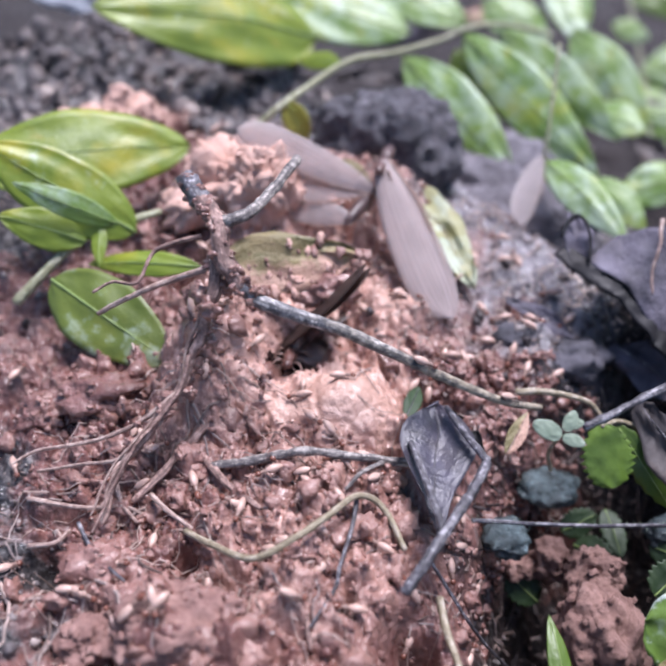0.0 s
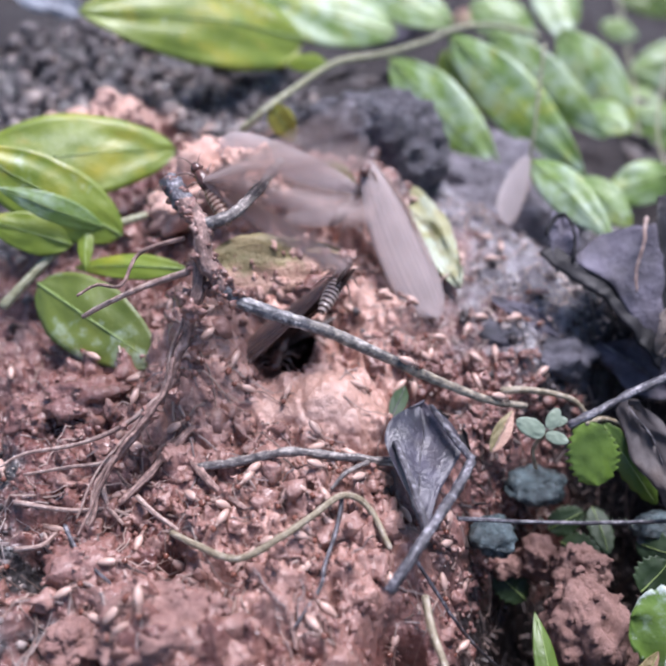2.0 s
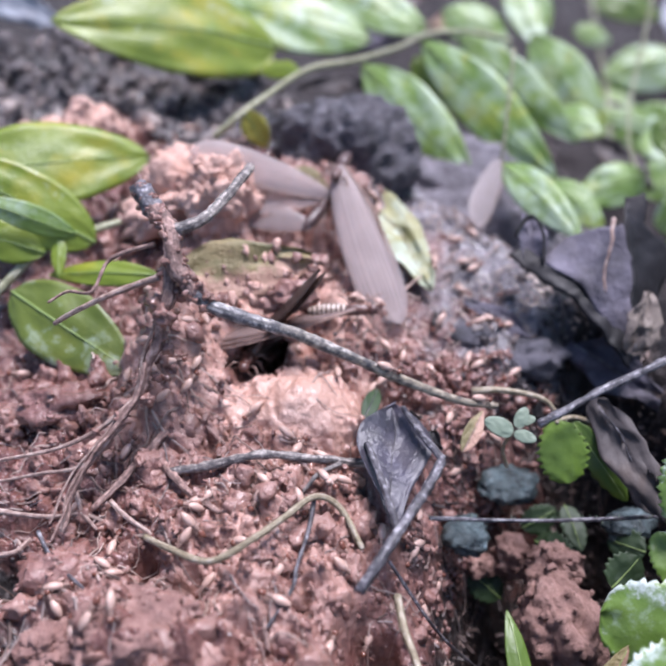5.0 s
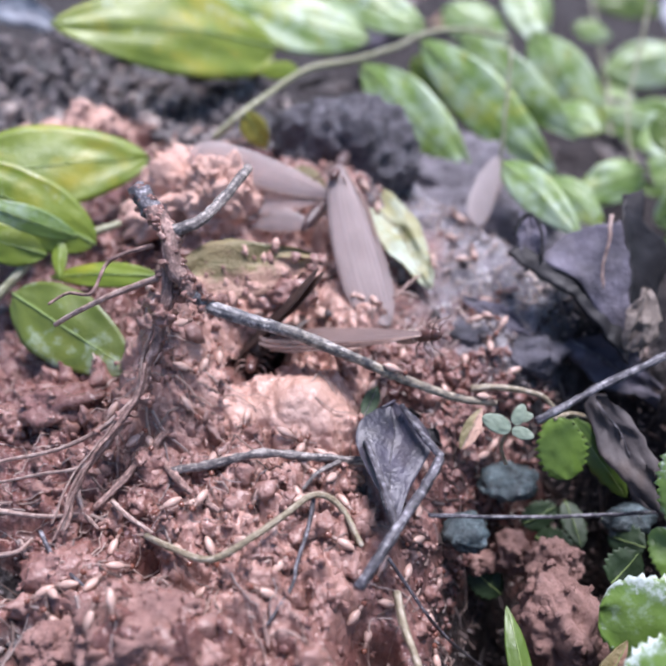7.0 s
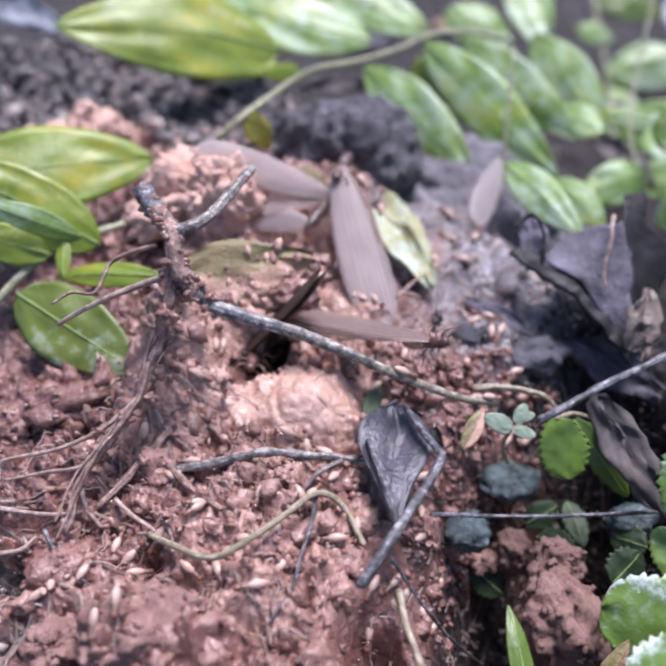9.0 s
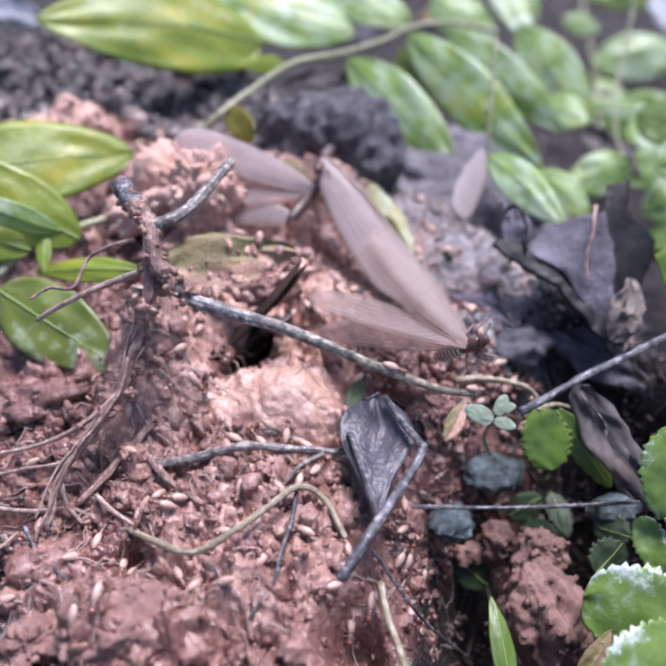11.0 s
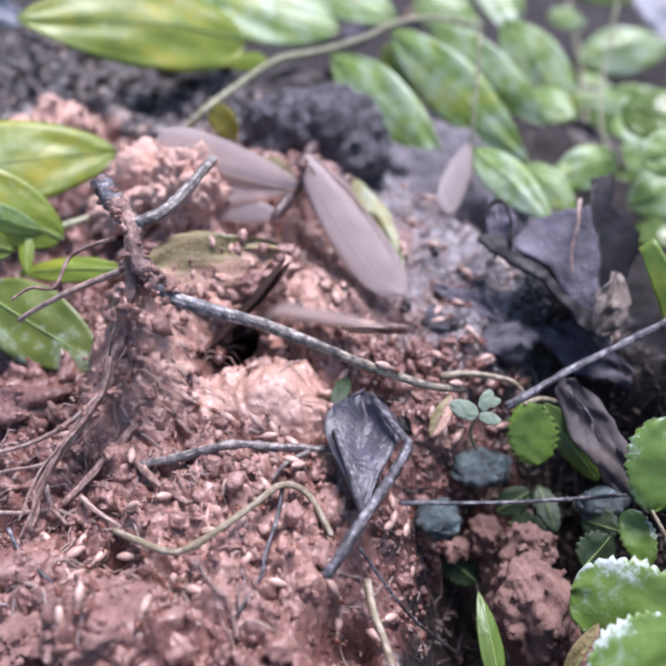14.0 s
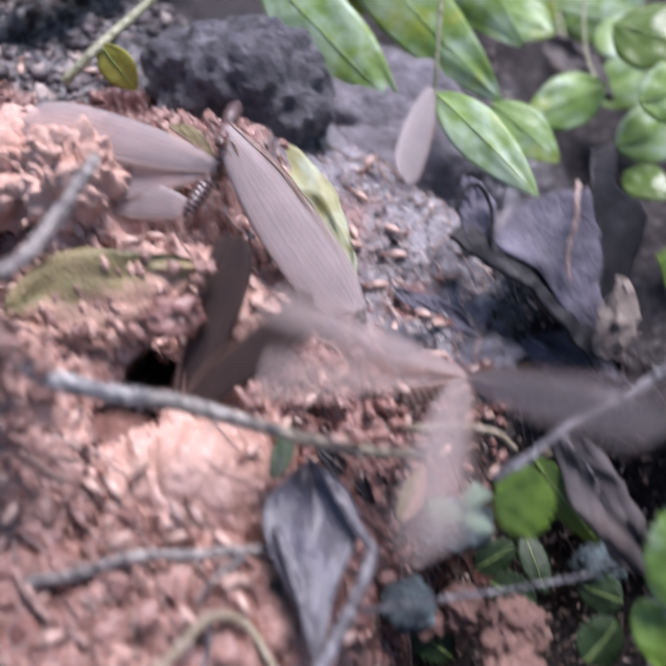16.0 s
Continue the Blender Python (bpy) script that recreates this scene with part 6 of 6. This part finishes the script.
def alate_rear():
    root, wings = REAR
    p, h = (0.0471, 0.2104, 0.018), (0.0499, 0.2134, 0.019)
    rows = body_rows([(0, p, h, UPN), (16, p, h, UPN)])
    walk(root, rows)
    far, mid, low, low2 = (0.0052, 0.2203, 0.0363), (0.0084, 0.2186, 0.0324), (0.0124, 0.2166, 0.0238), (0.0129, 0.2101, 0.0199)
    for (w, side, back), tip in zip(wings, (far, mid, low, low2)):
        a = tuple(Vector(tip) + Vector((0.002, 0.001, 0.003)))
        up = (0.1, -0.5, 0.85) if back else UPN
        walk(w, wing_rows(rows, [(0, a, up), (3, tip, up), (7, tip, up), (8.4, a, up), (9.2, tip, up), (12, a, up), (16, tip, up)]))


def alate_hang():
    root, wings = HANG
    p, h = (0.0511, 0.2153, 0.024), (0.0488, 0.2088, 0.025)
    rows = body_rows([(0, p, h, UPN), (16, p, h, UPN)])
    walk(root, rows)
    n1 = (0.1, -0.72, 0.7)
    one, two = (0.0568, 0.1746, 0.0011), (0.0693, 0.1788, 0.003)
    mid = (0.0627, 0.1765, 0.0017)
    out = (0.0726, 0.1758, 0.0435)
    quick = [(0, mid), (2.2, mid), (2.35, out), (2.5, out), (2.65, mid), (2.8, mid), (2.95, out), (3.1, out), (3.3, out), (3.45, mid), (4.2, mid), (6.0, one), (9.2, one), (10.6, two), (16, two)]
    for (w, side, back), off in zip(wings, ((0, 0, 0.001), (0.0008, 0.0006, 0.0006), (0.0004, 0.0010, 0), (0.0014, 0.0012, 0.0003))):
        walk(w, beat(wing_rows(rows, [(t, tuple(Vector(q) + Vector(off)), n1) for t, q in quick]), 2.4, 3.3, 22))


def alate_hole():
    root, wings = HOLE
    p, h = (0.0179, 0.1718, 0), (0.0158, 0.1651, 0.002)
    p2, h2 = (0.0316, 0.1657, 0.0005), (0.0304, 0.1670, 0.0063)
    rows = body_rows([(0, p, h, UPN), (14.2, p, h, UPN), (14.8, p2, h2, UPN), (16, p2, h2, UPN)])
    walk(root, rows)
    n1 = (-0.58, 0.24, 0.78)
    # The back pair lies as dark membrane in the hole mouth.
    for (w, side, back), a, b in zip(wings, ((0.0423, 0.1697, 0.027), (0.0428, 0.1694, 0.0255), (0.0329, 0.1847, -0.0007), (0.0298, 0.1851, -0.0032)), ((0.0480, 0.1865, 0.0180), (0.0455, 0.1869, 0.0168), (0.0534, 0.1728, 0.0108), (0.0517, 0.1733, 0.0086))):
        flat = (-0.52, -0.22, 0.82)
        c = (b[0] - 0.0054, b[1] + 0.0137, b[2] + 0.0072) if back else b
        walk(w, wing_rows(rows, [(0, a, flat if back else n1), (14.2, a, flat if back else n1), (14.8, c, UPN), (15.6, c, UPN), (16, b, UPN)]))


def alate_peerer():
    root, wings = PEERER
    p, h = Vector((0.0226, 0.1668, 0.0049)), Vector((0.0216, 0.1618, 0.0062))
    sway = [(0, 0.0, 0.0), (0.6, 0.0012, 0.0006), (1.4, -0.0008, -0.0004), (2.4, 0.0006, 0.0), (4.2, 0.0, 0.0008), (6.3, -0.0006, 0.0004), (7.4, 0.0010, 0.0), (9.2, 0.0, 0.0004), (11.3, -0.0008, 0.0006), (12.6, 0.0, 0.0010), (14.2, 0.0004, 0.0), (14.8, -0.0012, -0.0090), (16, -0.0012, -0.0090)]
    rows = body_rows([(t, p + Vector((a, 0, b)), h + Vector((2 * a, 0, b)), UPN) for t, a, b in sway])
    walk(root, rows)
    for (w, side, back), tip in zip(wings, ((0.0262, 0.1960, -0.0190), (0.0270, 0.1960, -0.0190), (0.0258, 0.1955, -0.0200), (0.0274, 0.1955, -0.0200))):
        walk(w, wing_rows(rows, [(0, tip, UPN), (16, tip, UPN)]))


def alate_walker():
    root, wings = WALKER
    keys = [
        (0, (0.0262, 0.1761, 0), (0.0345, 0.1774, 0.008), UPN),
        (0.3, (0.0365, 0.1732, 0.016), (0.0411, 0.1767, 0.019), UPN),
        (0.6, (0.0407, 0.1711, 0.0239), (0.0443, 0.1773, 0.0246), UPN),
        (1.8, (0.0404, 0.1709, 0.0238), (0.0438, 0.1774, 0.0246), UPN),
        (2.6, (0.0383, 0.1713, 0.0274), (0.0419, 0.1777, 0.0283), UPN),
        (3.2, (0.0390, 0.1708, 0.0289), (0.0425, 0.1776, 0.0302), UPN),
        (3.5, (0.0423, 0.1709, 0.0270), (0.0452, 0.1778, 0.0286), UPN),
        (4.2, (0.0421, 0.1713, 0.0274), (0.0449, 0.1783, 0.0290), UPN),
        (5.2, (0.0523, 0.1691, 0.012), (0.0591, 0.1662, 0.012), UPN),
        (6.3, (0.064, 0.1586, 0.014), (0.069, 0.1531, 0.019), UPN),
        (7.5, (0.0641, 0.1572, 0.014), (0.069, 0.1517, 0.019), UPN),
        (8.5, (0.0642, 0.1555, 0.014), (0.0689, 0.1494, 0.019), UPN),
        (9.2, (0.0658, 0.1548, 0.014), (0.0706, 0.1485, 0.019), UPN),
        (11.3, (0.077, 0.1487, 0.014), (0.0823, 0.1462, 0.019), UPN),
        (12.0, (0.0765, 0.1497, 0.014), (0.0818, 0.1499, 0.016), UPN),
        (12.5, (0.0782, 0.1488, 0.014), (0.0832, 0.1497, 0.016), UPN),
        (12.9, (0.0866, 0.146, 0.016), (0.092, 0.1474, 0.018), UPN),
        (13.2, (0.0884, 0.1448, 0.02), (0.0943, 0.1467, 0.022), UPN),
        (13.5, (0.0899, 0.1491, 0.026), (0.0955, 0.1501, 0.03), UPN),
        (13.7, (0.1083, 0.1391, 0.045), (0.1154, 0.1385, 0.05), UPN),
        (14.0, (0.30, 0.36, 0.12), (0.33, 0.39, 0.13), UPN),
        (14.8, (0.52, 0.50, -0.058), (0.53, 0.51, -0.058), (0, 0, 1)),
        (16, (0.52, 0.50, -0.058), (0.53, 0.51, -0.058), (0, 0, 1)),
    ]
    rows = body_rows(keys)
    walk(root, rows)
    fold = [(0, (0.0087, 0.1687, -0.002)), (0.6, (0.0117, 0.1612, 0.006)), (2.0, (0.0102, 0.163, 0.006)), (4.2, (0.0119, 0.1636, 0.006)), (5.2, (0.0124, 0.1701, 0.01)), (6.3, (0.0223, 0.167, 0.01)), (7.5, (0.0223, 0.1659, 0.01)), (8.5, (0.0236, 0.1723, 0.012)), (9.2, (0.0286, 0.1734, 0.012)), (10.6, (0.038, 0.1657, 0.012))]
    late = ([(11.3, (0.044, 0.1444, 0.0332)), (12.0, (0.048, 0.1378, 0.0378)), (12.5, (0.0518, 0.1341, 0.0386)), (12.9, (0.0549, 0.1301, 0.0323)), (13.2, (0.0557, 0.1277, 0.0327))],
            [(11.3, (0.0817, 0.1724, 0.048)), (11.6, (0.0811, 0.1722, 0.0471)), (11.8, (0.0906, 0.1247, 0.0404)), (12.0, (0.0945, 0.1234, 0.0364)), (12.5, (0.098, 0.1225, 0.0349)), (12.8, (0.0805, 0.131, 0.0515)), (13.0, (0.0589, 0.1277, 0.0384)), (13.2, (0.0578, 0.1419, 0.022))],
            [(11.3, (0.0449, 0.1606, 0.014)), (12.0, (0.0506, 0.1323, 0.0373)), (12.5, (0.0537, 0.1304, 0.0381)), (12.9, (0.0576, 0.1434, 0.014)), (13.2, (0.0607, 0.1396, 0.016))],
            [(11.3, (0.0784, 0.1725, 0.0463)), (11.6, (0.0783, 0.1722, 0.0455)), (12.0, (0.0677, 0.117, 0.0333)), (12.5, (0.0694, 0.1164, 0.0339)), (12.8, (0.0901, 0.1495, 0.03)), (13.0, (0.0649, 0.1409, 0.024)), (13.2, (0.0632, 0.1413, 0.024))])
    end = rows[-1][1].translation
    for (w, side, back), tail, off in zip(wings, late, ((0, 0, 0), (0.0, 0.0014, 0.0006), (0.001, -0.001, -0.0008), (0, 0.0004, -0.0012))):
        keys = [(t, tuple(Vector(q) + Vector(off)), (-0.49, 0.30, 0.82) if t < 5 else (0.0, 0.34, 0.94)) for t, q in fold] + [(t, q, (0.0, 0.10, 0.99) if t > 12.85 else UPN) for t, q in tail]
        base = wing_rows(rows, keys)
        local = [m for t, m in base if t == 13.2][0]
        for k in range(6):
            base.append((13.3 + 0.07 * k, local @ pose(0, 0, 0, 0, 35 * (1 if k % 2 else -1), 0)))
        base.append((16, local))
        walk(w, beat(base, 11.3, 13.6, (18 if back else 44) if side > 0 else 20))


def alate_climber():
    root, wings = CLIMBER
    U2 = (0.5, -0.6, 0.6)
    keys = [
        (0, (0.0227, 0.1699, 0), (0.0188, 0.1617, 0.004), UPN),
        (0.3, (0.0251, 0.1692, 0.006), (0.0213, 0.1615, 0.01), UPN),
        (0.5, (0.0310, 0.1722, 0.0176), (0.0308, 0.1754, 0.0209), U2),
        (0.8, (0.0245, 0.1726, 0.0184), (0.0235, 0.1761, 0.0219), U2),
        (1.0, (0.0214, 0.1708, 0.0207), (0.0198, 0.1742, 0.0242), U2),
        (1.2, (0.0187, 0.1698, 0.036), (0.017, 0.1717, 0.04), U2),
        (1.5, (0.0161, 0.1737, 0.04), (0.0142, 0.1777, 0.043), U2),
        (1.8, (0.0128, 0.1854, 0.042), (0.0108, 0.1891, 0.045), U2),
        (2.1, (0.0126, 0.1799, 0.048), (0.0102, 0.1849, 0.05), U2),
        (2.7, (0.0128, 0.1804, 0.05), (0.0103, 0.1854, 0.052), U2),
        (2.85, (0.0177, 0.1884, 0.055), (0.0176, 0.1818, 0.065), U2),
        (3.05, (0.0324, 0.1836, 0.07), (0.0333, 0.1777, 0.08), U2),
        (3.3, (0.03, 0.46, 0.22), (0.03, 0.50, 0.26), U2),
        (3.7, (-0.10, 0.80, 0.30), (-0.11, 0.82, 0.30), U2),
        (4.8, (-0.20, 1.05, -0.093), (-0.205, 1.06, -0.093), (0, 0, 1)),
        (16, (-0.20, 1.05, -0.093), (-0.205, 1.06, -0.093), (0, 0, 1)),
    ]
    rows = body_rows(keys)
    walk(root, rows)
    n1 = (0.46, 0.0, 0.88)
    tips = [(0, (0.0351, 0.1774, -0.008)), (0.6, (0.0373, 0.1733, -0.006)), (0.8, (0.0377, 0.1689, 0.0045)), (1.0, (0.0416, 0.1661, 0.0088)), (1.2, (0.0379, 0.1545, 0.024)), (1.5, (0.042, 0.1501, 0.024)), (1.8, (0.0406, 0.1538, 0.024))]
    for (w, side, back), off, out in zip(wings, ((0, 0, 0), (0.0008, 0.0012, 0.0006), (-0.0010, -0.0008, -0.0004), (0.0014, 0.0020, 0.0004)), ((0.0349, 0.1786, 0.03), (0.0506, 0.17, 0.05), (0.03, 0.1728, 0.024), (0.0467, 0.1725, 0.04))):
        keys = [(t, tuple(Vector(q) + Vector(off)), n1) for t, q in tips]
        o = Vector(off)
        fin = Vector((0.042, 0.1688, 0.028)) + o
        keys += [(2.0, tuple(Vector(out) + o), n1), (2.1, tuple(fin), n1), (2.2, tuple(Vector(out) + o), n1), (2.3, tuple(fin), n1), (2.4, tuple(fin), n1), (2.7, tuple(Vector((0.0425, 0.1685, 0.03)) + o), n1)]
        base = wing_rows(rows, keys)
        local = base[-1][1]
        for k in range(8):
            base.append((2.8 + 0.07 * k, local @ pose(0, 0, 0, 0, 40 * (1 if k % 2 else -1), 30 * side)))
        base.append((16, local))
        walk(w, beat(base, 1.9, 2.35, 24))


def alate_last():
    root, wings = LAST
    keys = [
        (0, (0.0249, 0.1805, -0.01), (0.0301, 0.1802, -0.006), UPN),
        (13.4, (0.0249, 0.1805, -0.01), (0.0301, 0.1802, -0.006), UPN),
        (13.8, (0.0485, 0.1677, 0.008), (0.0554, 0.164, 0.01), UPN),
        (14.1, (0.0675, 0.1575, 0.01), (0.0741, 0.1553, 0.01), UPN),
        (14.5, (0.074, 0.1483, 0.01), (0.0798, 0.1476, 0.01), UPN),
        (14.9, (0.0833, 0.1471, 0.011), (0.0895, 0.1479, 0.012), UPN),
        (15.0, (0.0833, 0.1471, 0.011), (0.0895, 0.1479, 0.012), UPN),
        (15.5, (0.0831, 0.1449, 0.012), (0.0885, 0.1462, 0.013), UPN),
        (16, (0.0837, 0.1516, 0.0144), (0.0869, 0.1521, 0.0149), UPN),
    ]
    rows = body_rows(keys)
    walk(root, rows)
    n1 = (0.05, -0.75, 0.65)
    start = (0.0102, 0.1733, -0.004)
    sets = (
        [(14.9, (0.0482, 0.1605, 0.018)), (15.0, (0.0461, 0.1516, 0.0224)), (15.25, (0.055, 0.1496, 0.03)), (15.5, (0.0486, 0.141, 0.0299)), (15.75, (0.0602, 0.15, 0.03)), (16, (0.0521, 0.1562, 0.0256))],
        [(14.9, (0.0946, 0.1471, 0.04)), (15.0, (0.0892, 0.1229, 0.0398)), (15.25, (0.1178, 0.1365, 0.02)), (15.5, (0.1057, 0.1346, 0.042)), (15.75, (0.1141, 0.1372, 0.02)), (16, (0.1098, 0.1391, 0.0219))],
        [(14.9, (0.0494, 0.1487, 0.014)), (15.0, (0.0468, 0.1473, 0.0248)), (15.25, (0.0553, 0.1425, 0.014)), (15.5, (0.0502, 0.1353, 0.0308)), (15.75, (0.0621, 0.1346, 0.014)), (16, (0.0536, 0.1489, 0.0179))],
        [(14.9, (0.1016, 0.136, 0.03)), (15.0, (0.0862, 0.1209, 0.0398)), (15.25, (0.1049, 0.1332, 0.014)), (15.5, (0.1019, 0.1316, 0.0434)), (15.75, (0.0745, 0.1276, 0.006)), (16, (0.0662, 0.1293, 0.0094))],
    )
    for (w, side, back), tail, off in zip(wings, sets, ((0, 0, 0), (0.0, 0.0014, 0.0006), (0.001, -0.001, -0.0008), (0, 0.0004, -0.0012))):
        fold = [(0, start), (13.4, start), (13.8, (0.0189, 0.1706, 0.006)), (14.1, (0.0381, 0.1751, 0.012)), (14.5, (0.0406, 0.1619, 0.014))]
        rows_w = wing_rows(rows, [(t, tuple(Vector(q) + Vector(off)), (0.0, 0.5, 0.85)) for t, q in fold] + [(t, q, n1 if side > 0 else (0.05, 0.25, 0.97)) for t, q in tail])
        walk(w, beat(rows_w, 14.85, 16.0, 26 if side > 0 else 15))


def alate_flyer():
    root, wings = FLYER
    away, home = (0.14, 0.62, -0.105), (0.10, 1.10, -0.108)
    keys = [
        (0, away, (0.15, 0.63, -0.105), (0, 0, 1)),
        (7.5, away, (0.15, 0.63, -0.105), (0, 0, 1)),
        (8.1, (0.11, 0.42, 0.02), (0.10, 0.40, 0.025), UPN),
        (8.3, (0.05, 0.2318, 0.0297), (0.0468, 0.2239, 0.0287), UPN),
        (8.4, (0.0532, 0.2313, 0.0322), (0.0506, 0.2243, 0.0306), UPN),
        (8.5, (0.053, 0.2355, 0.0365), (0.0525, 0.228, 0.0345), UPN),
        (8.6, (0.0499, 0.2405, 0.0389), (0.0502, 0.2328, 0.0366), UPN),
        (8.8, (0.0612, 0.2434, 0.0392), (0.0583, 0.2358, 0.0369), UPN),
        (8.95, (0.0666, 0.2621, 0.0474), (0.0636, 0.2542, 0.0448), UPN),
        (9.2, (0.10, 0.40, 0.16), (0.10, 0.42, 0.165), UPN),
        (10.4, (0.10, 1.08, -0.06), (0.10, 1.09, -0.06), (0, 0, 1)),
        (10.6, home, (0.10, 1.11, -0.108), (0, 0, 1)),
        (16, home, (0.10, 1.11, -0.108), (0, 0, 1)),
    ]
    rows = body_rows(keys)
    walk(root, rows)
    for w, side, back in wings:
        spread = Vector((side * 0.95, -0.15 - 0.35 * back, 0.25)).normalized()
        folded = Vector((side * 0.15, -1.0, 0.05)).normalized()
        rest, out = (frame_to((0, 0.0004, 0.0011), Vector((0, 0.0004, 0.0011)) + d * 0.036, (0, 0, 1)) for d in (folded, spread))
        base = [(0, rest), (7.5, rest), (8.0, out), (9.6, out), (10.5, rest), (16, rest)]
        walk(w, beat(base, 8.05, 9.5, 42))


def termites():
    rnd = random.Random(5)
    for ob, x, y, turn, pace in CROWD:
        rows, t, a = [], 0.0, turn
        px, py = x, y
        while t <= 16.01:
            rows.append((t, stand(px, py, a)))
            step = 0.8
            wob = rnd.uniform(-28, 28) if pace else rnd.uniform(-7, 7)
            a += wob
            nx, ny = px - math.sin(radians(a)) * pace * step, py + math.cos(radians(a)) * pace * step
            if redness(nx, ny) < 0.1 and redness(x, y) > 0.5 or in_mouth(nx, ny, 1.15) or abs(ground_z(nx, ny) - ground_z(px, py)) > 0.004:
                a += 55
                nx, ny = px, py
            px, py = nx, ny
            t += step
        walk(ob, rows)


def twig_termites():
    spots = [((0.0529, 0.1451, 0.0176), (0.0619, 0.1443, 0.0112)), ((0.0699, 0.1441, 0.0058), (0.0786, 0.1469, -0.0008))]
    for ob, (a, b), k in zip(TWIGGERS, spots, (0, 1)):
        a, b = Vector(a) + Vector((0, 0, 0.0021)), Vector(b) + Vector((0, 0, 0.0019))
        rows = []
        for i in range(9):
            s = 0.5 - 0.5 * math.cos(math.pi * (i / 8 + 0.3 * k))
            at = a.lerp(b, s)
            rows.append((i * 2.0, frame_to(at, at + (b - a), (0, -0.3, 1))))
        walk(ob, rows)


def motions():
    alate_rear()
    alate_hang()
    alate_hole()
    alate_peerer()
    alate_walker()
    alate_climber()
    alate_last()
    alate_flyer()
    termites()
    twig_termites()


motions()
